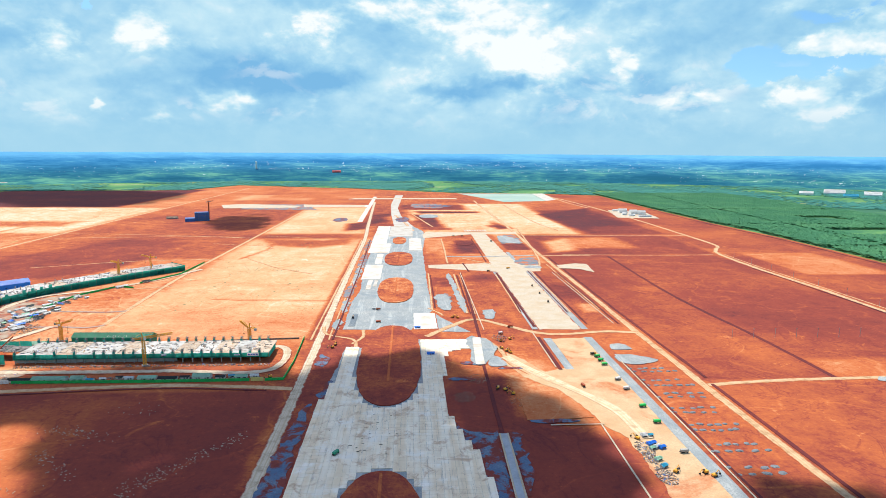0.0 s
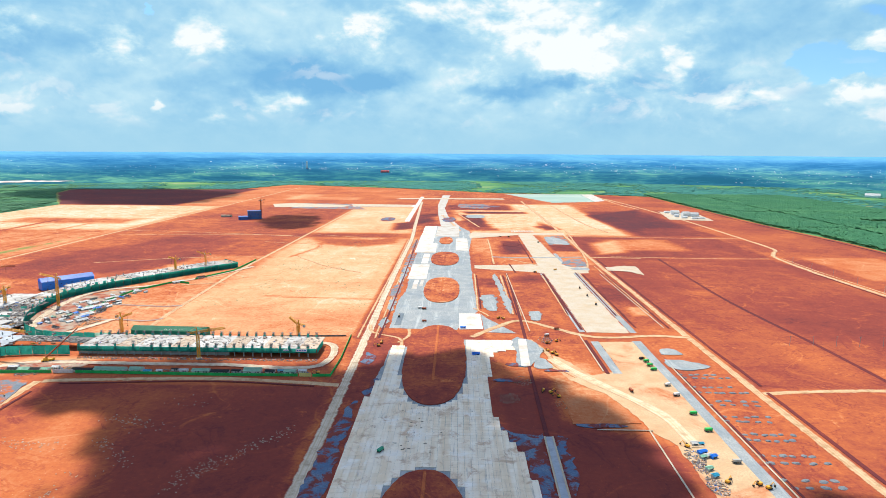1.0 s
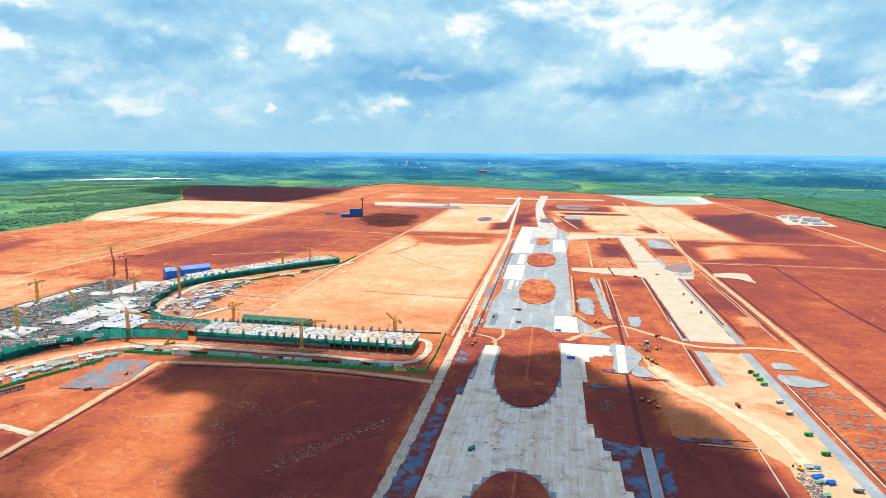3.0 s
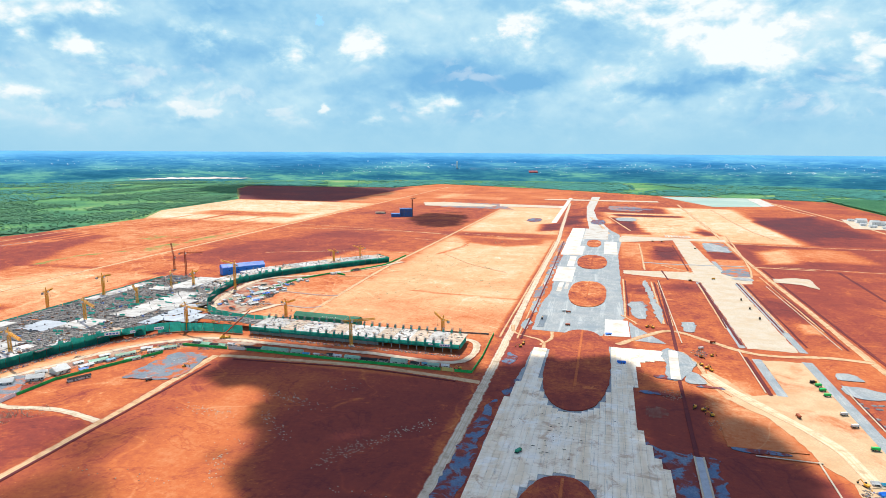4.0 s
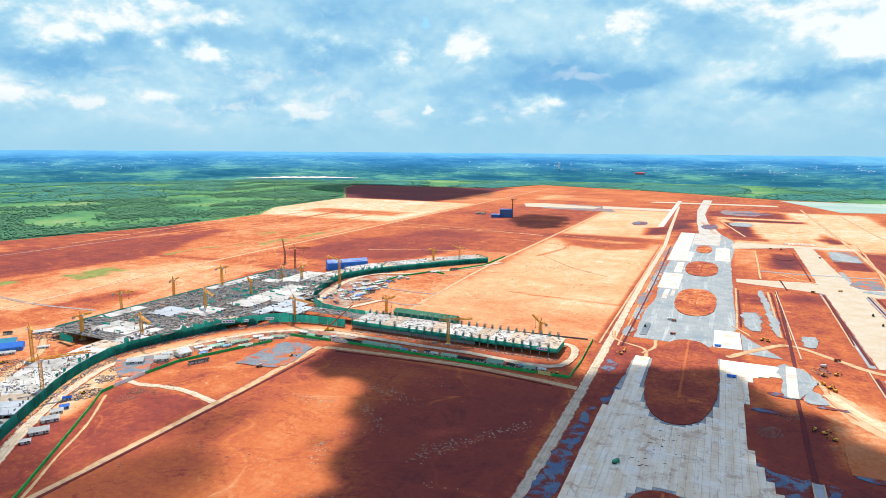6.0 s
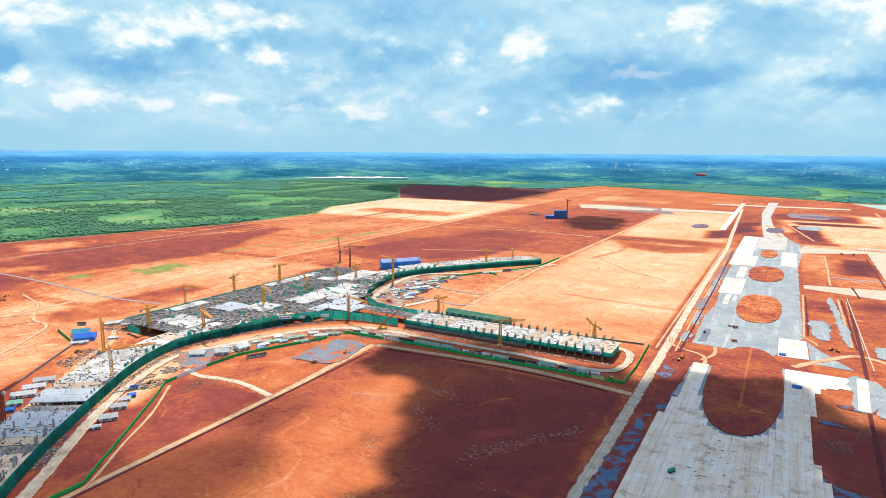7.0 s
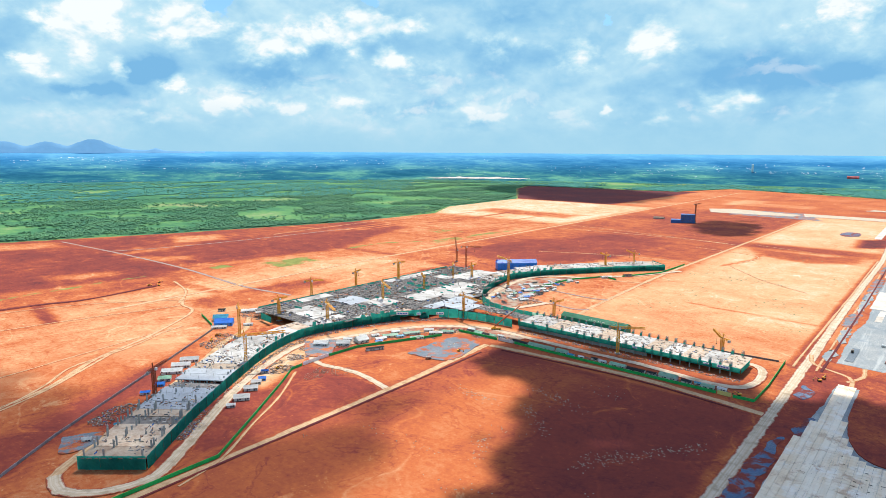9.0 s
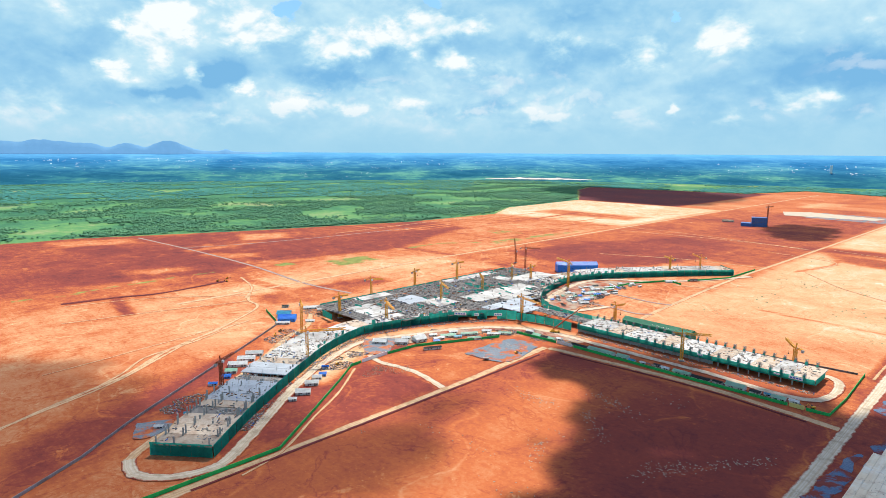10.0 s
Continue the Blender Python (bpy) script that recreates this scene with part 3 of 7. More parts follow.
for pts, value in (([(-1267, 246), (-1020, 194), (-994, 330), (-952, 435), (-989, 494), (-1244, 476), (-1260, 395)], 0.26), ([(-1410, 311), (-1466, 396), (-1281, 413), (-1242, 333)], 0.22), ([(-1276, 498), (-1285, 641), (-1395, 673), (-1456, 484)], 0.25),
                   ([(-1298, 771), (-1218, 614), (-1185, 508), (-1024, 526), (-982, 612), (-973, 828), (-1101, 1136)], 0.30), ([(-1135, 777), (-999, 681), (-960, 783), (-996, 926), (-1109, 942), (-1219, 897)], 0.27),
                   ([(-1529, 300), (-1471, 455), (-1397, 447), (-1424, 318)], 0.68), ([(-1373, 670), (-1327, 746), (-1248, 731), (-1277, 632)], 0.7), ([(-1144, 510), (-1104, 569), (-1058, 552), (-1092, 500)], 0.6), ([(-1086, 326), (-1045, 423), (-1013, 397), (-1036, 322)], 0.66),
                   ([(-482, 60), (-405, 40), (-429, 103), (-600, 320), (-520, 190)], 0.36), ([(-768, 375), (-717, 410), (-776, 432), (-757, 485), (-700, 520), (-680, 440)], 0.52),
                   ([(-698, 942), (-723, 1094), (-689, 1231), (-560, 1256), (-473, 1220), (-498, 1039), (-568, 970)], 0.33), ([(-784, 955), (-726, 1195), (-644, 1398), (-479, 1351), (-537, 1094), (-650, 908)], 0.36),
                   ([(-329, 1403), (-191, 1377), (-120, 1433), (-124, 1330), (-203, 1274), (-292, 1309)], 0.50), ([(-119, 1946), (-59, 1972), (-52, 1756), (-106, 1695)], 0.20), ([(-170, 1705), (-117, 1728), (-107, 1589), (-158, 1554)], 0.22),
                   ([(19, 2057), (228, 2049), (223, 2001), (37, 1985)], 0.16), ([(5, 1952), (81, 1939), (85, 1637), (48, 1622)], 0.2), ([(164, 1810), (226, 1799), (269, 1595), (233, 1581)], 0.2), ([(413, 1955), (642, 2182), (454, 1521), (432, 1663)], 0.14),
                   ([(81, 1939), (247, 1845), (231, 1668), (98, 1612)], 0.84), ([(296, 1352), (361, 1398), (344, 1233), (286, 1210)], 0.8), ([(-78, 1870), (-35, 1934), (10, 1575), (-18, 1533)], 0.56),
                   ([(37, 957), (69, 959), (67, 905), (35, 904)], 0.24), ([(98, 1318), (141, 1321), (139, 1204), (97, 1202)], 0.16), ([(93, 970), (134, 982), (137, 944), (94, 942)], 0.26), ([(197, 912), (251, 914), (242, 808), (192, 819)], 0.3), ([(109, 583), (133, 546), (152, 543), (137, 465), (157, 401), (90, 438), (100, 517)], 0.66),
                   ([(-457, 823), (-432, 881), (-391, 887), (-357, 801), (-381, 759), (-420, 767)], 0.58)):
    shape(pts, value, 26)
field(-500, -360, 640, 1050, 0.66, 20)
field(-455, -380, 800, 900, 0.58, 20)
line([(-264, 827), (-190, 819), (-111, 817)], 3, 0.56)
line([(-302, 1385), (-285, 1263), (-312, 1144)], 4, 0.55)
line([(-104, 640), (-106, 1000), (-108, 1390)], 5, 0.45)

dry = np.clip((-640 - PX) / 40, 0, 1) * np.clip((tone - 0.3) / 0.2, 0, 1) * np.clip((PY - 300) / 200, 0.3, 1)
calm = np.clip((-830 - PX) / 60, 0, 1) * np.clip((1550 - PY) / 100, 0, 1)
tone = tone + calm * (0.46 + 0.5 * (tone - 0.46) - tone)
tone = np.clip(tone + 0.07 * dry, 0, 1)                        # the west side lies dry and pale


def thicket(x, y):
    """How densely the scrub and the woods stand, about -1 to 1."""
    if math.hypot(x, y) > 2700 and (x > -1300 or y > 2900):
        return noise.noise(Vector((x * 0.003, y * 0.0018, 6)))
    return noise.noise(Vector((x * 0.006, y * 0.004, 9))) + 0.4 * noise.noise(Vector((x * 0.03, y * 0.03, 4)))


dense = np.array([thicket(x, y) if g > 0.5 else -1.0 for x, y, g in zip(PX.ravel(), PY.ravel(), green.ravel())])
dense = np.clip((dense + 0.25) / 0.6, 0, 1)
PZ = np.zeros(PX.shape)
n_x, n_y = len(GX), len(GY)
gverts = np.stack([PX.ravel(), PY.ravel(), PZ.ravel()], 1)
idx = np.arange(n_x * n_y).reshape(n_y, n_x)
gfaces = np.stack([idx[:-1, :-1], idx[:-1, 1:], idx[1:, 1:], idx[1:, :-1]], -1).reshape(-1, 4)
ground = raw("ground", gverts.tolist(), gfaces.tolist(), M_GROUND)
attr = ground.data.attributes.new("plan", "FLOAT_COLOR", "POINT")
attr.data.foreach_set("color", np.stack([tone.ravel(), green.ravel(), churned.ravel(), dense], 1).ravel())
tagged(ground, "bare red laterite earth of a huge levelled building site, green scrubland beyond", "ground", kind="structure")


def hazed_land_colour(N, pos):
    """Woods, fields and bare plots in long flat bands, with haze painted in bluer and paler higher up."""
    ax = N.add("ShaderNodeSeparateXYZ", {0: pos})
    flat_ = N.add("ShaderNodeCombineXYZ", {0: ax.outputs[0], 1: ax.outputs[1], 2: N.math("MULTIPLY", ax.outputs[2], 9.0)}).outputs[0]
    a = N.noise(flat_, 0.0022, 8.0, 0.62, 0.3)
    grain = N.noise(flat_, 0.014, 7.0, 0.72)
    a = N.math("ADD", a, N.math("MULTIPLY", N.math("SUBTRACT", grain, 0.5), 0.55))
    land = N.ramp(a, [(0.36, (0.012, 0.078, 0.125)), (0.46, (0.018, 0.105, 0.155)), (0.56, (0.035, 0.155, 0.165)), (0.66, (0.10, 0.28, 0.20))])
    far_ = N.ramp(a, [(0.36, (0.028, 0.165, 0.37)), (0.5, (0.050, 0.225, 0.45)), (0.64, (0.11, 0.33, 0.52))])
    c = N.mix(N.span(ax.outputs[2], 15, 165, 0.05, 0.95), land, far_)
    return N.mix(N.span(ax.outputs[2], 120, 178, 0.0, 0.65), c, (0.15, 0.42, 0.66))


M_FAR = material("distant_land_hazed", hazed_land_colour, 1.0, spec=0.0)
# emission pales the hills in place of haze; they are no light source
M_HILL = material("distant_hills_haze_glow", lambda N, pos: N.mix(N.span(N.noise(pos, 0.01, 6.0, 0.6), 0.3, 0.7), (0.10, 0.2, 0.3), (0.14, 0.25, 0.35)), 1.0, spec=0.0,
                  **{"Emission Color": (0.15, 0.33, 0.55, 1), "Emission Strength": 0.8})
RIM0, RIM1, RIMZ = 4150.0, 4920.0, 178.0
verts, faces = [], []
NA, NR = 180, 14
for i in range(NA):
    a = 2 * math.pi * i / NA
    for k in range(NR + 1):
        s = k / NR
        r = RIM0 + (RIM1 - RIM0) * s
        verts.append((-math.sin(a) * r, math.cos(a) * r, 0.2 + RIMZ * (s ** 1.25)))
        if k:
            p, q = i * (NR + 1) + k, ((i + 1) % NA) * (NR + 1) + k
            faces.append((p - 1, p, q, q - 1))
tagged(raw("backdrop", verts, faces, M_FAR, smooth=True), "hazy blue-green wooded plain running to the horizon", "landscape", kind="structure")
verts, faces = [], []
for i in range(121):
    az = 61 + 29 * i / 120
    a = radians(az)
    top = sum(hh * math.exp(-((az - c) / w) ** 2) for hh, c, w in ((78, 69.4, 1.7), (56, 72.7, 1.3), (46, 75.2, 1.2), (78, 77.9, 2.0), (76, 82, 2.4), (70, 87, 2.4), (16, 64.8, 0.4), (10, 66, 3)))
    top += 11 * noise.fractal(Vector((az * 0.7, 0, 0)), 0.8, 2.0, 5) * min(1.0, top / 40)
    for r, z in ((4860, 120), (4880, 176 + top * 0.5), (4900, 176 + max(top, 1))):
        verts.append((-math.sin(a) * r, math.cos(a) * r, z))
    if i:
        p, q = 3 * (i - 1), 3 * i
        faces += [(p, q, q + 1, p + 1), (p + 1, q + 1, q + 2, p + 2)]
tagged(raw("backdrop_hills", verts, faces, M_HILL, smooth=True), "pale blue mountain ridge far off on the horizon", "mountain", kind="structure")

# ---- roads and paved ground ----
strip("road_west", [(-93, -100), (-94, 340), (-96, 620), (-100, 990), (-101, 1390), (-112, 1700), (-135, 2430)], 9.5, M_HAUL, 0.22, "long straight pale gravel haul road beside the taxiway", 0.05)
strip("road_field_north", [(-358, 503), (-330, 507), (-213, 515), (-140, 509), (-98, 503)], 8, M_DUST, 0.18, "pale dirt road along the green hoarding")
strip("road_field_west", [(-345, -60), (-348, 139), (-353, 352), (-358, 432), (-362, 503)], 8, M_DUST, 0.2, "pale dirt road beside the bare red field")
strip("road_gate", [(-468, 358), (-445, 352), (-420, 357), (-395, 358), (-353, 350)], 7, M_HAUL, 0.16, "short pale gravel road to the site gate")
strip("road_tan_field", [(-330, 600), (-347, 672), (-356, 812), (-362, 1024), (-357, 1365), (-349, 2150)], 7, M_DUST, 0.16, "pale dirt road along the tan field")
strip("road_far_west", [(-800, 300), (-813, 571), (-822, 835), (-824, 1499), (-832, 2274), (-838, 3300)], 9, M_DUST, 0.16, "long pale dirt road across the red earth")
strip("road_perimeter", [(262, -100), (258, 330), (256, 500), (255, 700), (256, 900), (256, 1204), (262, 1600), (262, 2500)], 8, M_DUST, 0.2, "pale dirt perimeter road beside the runway strip")
strip("road_side", [(256, 497), (303, 504), (431, 510), (900, 514)], 7, M_DUST, 0.18, "pale dirt side road")
strip("road_far_east", [(606, 300), (609, 733), (612, 859), (609, 1032), (618, 1183), (640, 1240), (668, 1302), (674, 1494), (676, 1894), (650, 2498), (600, 2900)], 9, M_DUST, 0.2, "pale dirt road near the plantation edge")
strip("road_grey_west", [(-1470, 475), (-1215, 494), (-988, 500), (-800, 490), (-697, 502)], 6, M_GREYROAD, 0.14, "grey gravel track across the red earth")
strip("road_crossing", [(18, 648), (50, 690), (78, 715), (112, 687), (144, 657), (175, 652), (215, 660), (255, 655)], 8, M_DUST, 0.3, "winding orange dirt crossing between the aprons")
tagged(strip("drain_east", [(384, 1157), (372, 841), (382, 631), (384, 509)], 5, M_DARKSOIL, 0.1, "dark drainage trench in the red field"), category="ditch")

# runway strip
patch("pavement_runway_south", [(154, -60), (154, 402), (143, 425), (140, 450), (127, 490), (102, 526), (90, 556), (98, 590), (112, 566), (124, 536), (153, 546), (153, 637), (191, 637), (190, 300), (190, -60)], M_SAND, 0.16, "pale sandy runway base with a branch to the apron", 2.0, "runway")
patch("pavement_runway_north", [(147, 671), (147, 1010), (120, 1020), (33, 1046), (33, 1074), (120, 1086), (146, 1092), (148, 1210), (150, 1485), (186, 1485), (190, 1210), (196, 1090), (232, 1072), (222, 1014), (195, 1008), (195, 670)], M_PALE, 0.16, "pale cement-treated runway base with cross taxiways", 1.5, "runway")
patch("pavement_taxiway_north", [(-40, 1640), (10, 1640), (-26, 1910), (-40, 2170), (-28, 2800), (-62, 2800), (-68, 2300), (-56, 1930)], M_WHITE, 0.22, "white concrete taxiway running off to the far end", 1.0, "taxiway")
patch("pavement_taxiway_cross", [(32, 1480), (32, 1412), (80, 1440), (150, 1480), (264, 1484), (266, 1518), (40, 1520)], M_PALE, 0.24, "pale cement cross taxiway", 1.0, "taxiway")
for x, y0, y1, w in ((194, -60, 640, 9), (200, 670, 1010, 7), (196, 1092, 1210, 7), (149, 541, 637, 8), (143, 671, 1005, 6)):
    strip("pavement_shoulder", [(x, y0), (x, y1)], w, M_GREY, 0.24, "grey crushed-stone runway shoulder", 0.06, False)
strip("pavement_strip_far", [(-140, 1744), (-148, 2711)], 14, M_WHITE, 0.2, "white concrete strip", 0.05, False)

# aprons
patch("pavement_apron_south", [(-74, -40), (-74, 470), (-67, 560), (-66, 610), (-46, 612), (8, 618), (10, 638), (60, 636), (58, 606), (36, 596), (32, 560), (28, 510), (29, 450), (33, 425), (43, 392), (49, 350), (54, 300), (56, -40)], M_GREY, 0.14, "crushed-stone bed of the taxiway apron", 1.0, "apron")
patch("pavement_apron_north", [(-75, 678), (-77, 803), (-71, 875), (-78, 1076), (-76, 1237), (-84, 1411), (-80, 1640), (10, 1640), (34, 1540), (38, 1451), (27, 1235), (27, 896), (29, 760), (2, 674)], M_GREY, 0.14, "wide crushed-stone apron bed", 1.2, "apron")
for x, y, a, b, bare in ((-19, 577, 30, 113, M_ISLAND), (-18, 251, 30, 112, M_ISLAND), (-20, 881, 26, 82, M_DRYISLAND), (-20, 1141, 26, 73, M_DRYISLAND), (-22, 1374, 15, 53, M_DRYISLAND)):
    ob = patch("island", oval(x, y, a, b), bare, 0.9, "raised oval island of bare red earth in the apron", 0.8, "ground", thick=0.9)
    strip("island_ridge", [(x, y - b * 0.55), (x, y + b * 0.97)], 1.8, M_RIDGE, 1.25, "low orange earth ridge along the island", 0.2, False)
patch("pavement_pad", [(5, 745), (31, 745), (32, 678), (5, 676)], M_WHITE, 0.3, "white new concrete pad", 0.3, "apron")
patch("pavement_wing", [(32, 744), (38, 726), (68, 664), (33, 666)], M_GREY, 0.2, "grey stone triangle beside the white pad", 1.0, "apron")
for x0, x1, y0, y1 in ((-76, -46, 951, 1076), (-64, -57, 880, 945), (-54, -49, 900, 945), (-62, -50, 1087, 1192), (-82, -40, 1206, 1330), (-82, -50, 1330, 1640), (0, 26, 1235, 1410), (-48, 8, 1440, 1640), (30, 62, 605, 637)):
    patch("pavement_slab_field", [(x0, y0), (x1, y0), (x1, y1), (x0, y1)], M_WHITE, 0.32, "fresh white concrete paving", 0.5, "apron")
for k, pts in enumerate(([(-92, 300), (-79, 300), (-77, 400), (-79, 470), (-86, 440), (-90, 380)], [(31, 440), (38, 424), (48, 416), (58, 414), (62, 418), (62, 380), (61, 330), (52, 330), (46, 386), (38, 410)], [(71, 414), (78, 412), (78, 370), (72, 330), (70, 330), (70, 370)],
                         [(-88, 560), (-80, 555), (-79, 580), (-87, 590)], [(-76, 488), (-69, 478), (-67, 520), (-72, 515)], [(-48, 478), (-30, 462), (0, 462), (12, 500), (2, 470), (-18, 455), (-40, 460)])):
    patch("pavement_stone_bed", pts, M_BLUE, 0.11 + 0.02 * k, "dark blue-grey crushed stone spread on the earth", 3.0, "ground", True)
patch("water", [(228, 2925), (608, 2935), (574, 2505), (379, 2440)], M_WATER, 0.15, "pale green settling pond at the far end of the site", 4.0, "pond")

# ---- materials of the buildings and machines ----
def net_material(name, colour, dirt, through_):
    """Woven net: part of the light goes through it."""
    m = bpy.data.materials.new(name)
    m.use_nodes = True
    N = Nodes(m.node_tree)
    pos = N.add("ShaderNodeNewGeometry").outputs["Position"]
    c = worn(colour, dirt, 0.12, 0.8, 0.8, 0.16)(N, pos)
    a = N.add("ShaderNodeBsdfPrincipled", {"Base Color": c, "Roughness": 0.8, "Specular IOR Level": 0.2}).outputs[0]
    b = N.add("ShaderNodeBsdfTranslucent", {"Color": c}).outputs[0]
    N.add("ShaderNodeOutputMaterial", {"Surface": N.add("ShaderNodeMixShader", {0: through_, 1: a, 2: b}).outputs[0]})
    return m


M_NET = net_material("safety_net", (0.055, 0.46, 0.38), (0.03, 0.30, 0.26), 0.6)
M_NETPALE = net_material("safety_net_pale", (0.09, 0.50, 0.42), (0.05, 0.34, 0.29), 0.5)
M_SLABW = material("new_slab", worn((0.46, 0.455, 0.44), (0.28, 0.25, 0.22), 0.09, 0.95, 0.35, 0.2), 0.85, bump=(0.8, 0.2, 0.1))
M_SLABB = material("wet_slab", worn((0.36, 0.40, 0.45), (0.26, 0.28, 0.30), 0.09, 0.7, 0.6, 0.12), 0.7, bump=(0.8, 0.2, 0.1))
M_SLABT = material("dusty_slab", worn((0.44, 0.36, 0.28), (0.30, 0.20, 0.14), 0.12, 0.95, 0.6, 0.18), 0.9, bump=(0.8, 0.3, 0.1))
M_FORM = material("dark_formwork", worn((0.21, 0.195, 0.185), (0.38, 0.35, 0.32), 0.22, 0.7, 1.2, 0.22), 0.9, bump=(1.2, 0.6, 0.3))
M_COLUMN = material("raw_concrete", worn((0.36, 0.36, 0.34), (0.26, 0.24, 0.21), 0.5, 0.6, 2.0, 0.15), 0.9)
M_STEEL = material("galvanised_steel", worn((0.17, 0.18, 0.19), (0.12, 0.10, 0.09), 0.6, 0.6, 3.0, 0.2), 0.6, 0.2)
M_FENCE = material("fence_blue_grey", worn((0.30, 0.30, 0.32), (0.20, 0.19, 0.19), 0.6, 0.6, 3.0, 0.2), 0.6, 0.2)
M_YELLOW = material("crane_yellow", worn((0.78, 0.38, 0.04), (0.55, 0.22, 0.03), 0.5, 0.6, 3.0, 0.1), 0.5)
M_RUST = material("crane_red", worn((0.36, 0.08, 0.03), (0.22, 0.06, 0.03), 0.5, 0.6, 3.0, 0.12), 0.6)
M_REDROOF = material("red_roof", worn((0.62, 0.10, 0.11), (0.45, 0.08, 0.08), 0.05, 0.5, 1.0, 0.1), 0.6)
M_HOARD = material("green_hoarding", worn((0.02, 0.45, 0.10), (0.015, 0.30, 0.07), 0.3, 0.6, 2.0, 0.12), 0.6)
M_GREENROOF = material("mint_roof", worn((0.36, 0.62, 0.48), (0.24, 0.45, 0.34), 0.4, 0.6, 3.0, 0.12), 0.5)
M_WHITEROOF = material("white_roof", worn((0.76, 0.78, 0.78), (0.52, 0.52, 0.50), 0.4, 0.5, 3.0, 0.08), 0.5)
M_BLUEROOF = material("blue_roof", worn((0.035, 0.26, 0.80), (0.03, 0.18, 0.56), 0.4, 0.5, 3.0, 0.1), 0.45)
M_CYANROOF = material("cyan_roof", worn((0.05, 0.42, 0.62), (0.04, 0.28, 0.45), 0.4, 0.5, 3.0, 0.1), 0.45)
M_DARKROOF = material("dark_net_roof", worn((0.045, 0.055, 0.06), (0.09, 0.09, 0.09), 0.4, 0.5, 3.0, 0.15), 0.8)
M_DEEPGREEN = material("shed_green", worn((0.02, 0.27, 0.15), (0.015, 0.17, 0.10), 0.15, 0.6, 1.5, 0.1), 0.55)
M_WALLW = material("site_wall_white", worn((0.66, 0.66, 0.62), (0.45, 0.38, 0.30), 0.6, 0.5, 3.0, 0.1), 0.7)
M_NAVY = material("dark_blue_cladding", worn((0.04, 0.14, 0.40), (0.03, 0.09, 0.26), 0.1, 0.6, 1.0, 0.1), 0.5)
M_TRUCK = material("truck_green", worn((0.02, 0.50, 0.10), (0.02, 0.34, 0.08), 0.8, 0.5, 4.0, 0.1), 0.45)
M_CAB = material("cab_white", worn((0.72, 0.72, 0.70), (0.5, 0.45, 0.4), 0.8, 0.4, 4.0, 0.1), 0.4)
M_DARK = material("dark_rubber", worn((0.03, 0.03, 0.03), (0.08, 0.05, 0.04), 1.0, 0.5, 5.0, 0.2), 0.85)
M_GLASS = material("dark_glass", lambda N, pos: (0.03, 0.04, 0.05), 0.1, spec=0.6)
M_SIGN = material("sign_white", worn((0.8, 0.8, 0.8), (0.6, 0.6, 0.6), 0.5, 0.3, 3.0, 0.05), 0.6)
M_SIGNBLUE = material("sign_blue", worn((0.05, 0.16, 0.5), (0.05, 0.12, 0.36), 0.5, 0.3, 3.0, 0.05), 0.6)
M_SIGNYELLOW = material("gate_yellow", worn((0.7, 0.6, 0.2), (0.5, 0.4, 0.15), 0.5, 0.3, 3.0, 0.05), 0.6)
M_LEAF = material("leaf_dark", worn((0.065, 0.20, 0.105), (0.11, 0.27, 0.12), 0.01, 0.9, 0.15, 0.25), 0.8, spec=0.2)
M_LEAF2 = material("leaf_plantation", worn((0.06, 0.24, 0.115), (0.10, 0.31, 0.135), 0.006, 0.9, 0.15, 0.2), 0.8, spec=0.2)
# leaf colour for the far woods with the blue of distance haze mixed in
M_LEAF3 = material("leaf_far_hazed", worn((0.045, 0.19, 0.165), (0.07, 0.25, 0.18), 0.005, 0.9, 0.1, 0.2), 0.9, spec=0.1)
M_BARK = material("bark", worn((0.12, 0.09, 0.06), (0.07, 0.05, 0.04), 1.0, 0.6, 5.0, 0.2), 0.95)
M_DEBRIS = material("mixed_debris", lambda N, pos: N.ramp(N.add("ShaderNodeNewGeometry").outputs["Random Per Island"],
                    [(0.0, (0.20, 0.19, 0.18)), (0.30, (0.36, 0.31, 0.25)), (0.48, (0.25, 0.12, 0.07)), (0.68, (0.50, 0.48, 0.45)), (0.76, (0.12, 0.13, 0.15)), (0.93, (0.05, 0.14, 0.42)), (0.97, (0.5, 0.25, 0.05))], "CONSTANT"), 0.8)
M_HOUSE = material("far_house", lambda N, pos: N.ramp(N.add("ShaderNodeNewGeometry").outputs["Random Per Island"],
                   [(0.0, (0.80, 0.84, 0.86)), (0.5, (0.88, 0.88, 0.88)), (0.8, (0.62, 0.68, 0.72))], "CONSTANT"), 0.8)
M_SLABS = material("apron_concrete_far", lane_concrete("island"), 0.85, bump=(1.5, 0.15, 0.05), spec=0.3)

# ---- terminal building: three piers round a hall, alike on both sides of its axis ----
AXIS = 594.5
RIM = [(-374, 438), (-420, 384), (-472, 312), (-500, 270), (-520, 228), (-528, 195), (-520, 150), (-502, 98), (-478, 55), (-452, 33), (-420, 23), (-370, 20)]
terminal = base("terminal_building", -450, AXIS)
tagged(terminal, "half-built concrete terminal with three piers wrapped in green nets", "building")
rim_line = spline(RIM, 4.0)


def near_rim(d):
    """The curve's x at the distance d from the axis."""
    k = min(range(len(rim_line)), key=lambda i: abs(rim_line[i].y - d))
    return rim_line[k].x


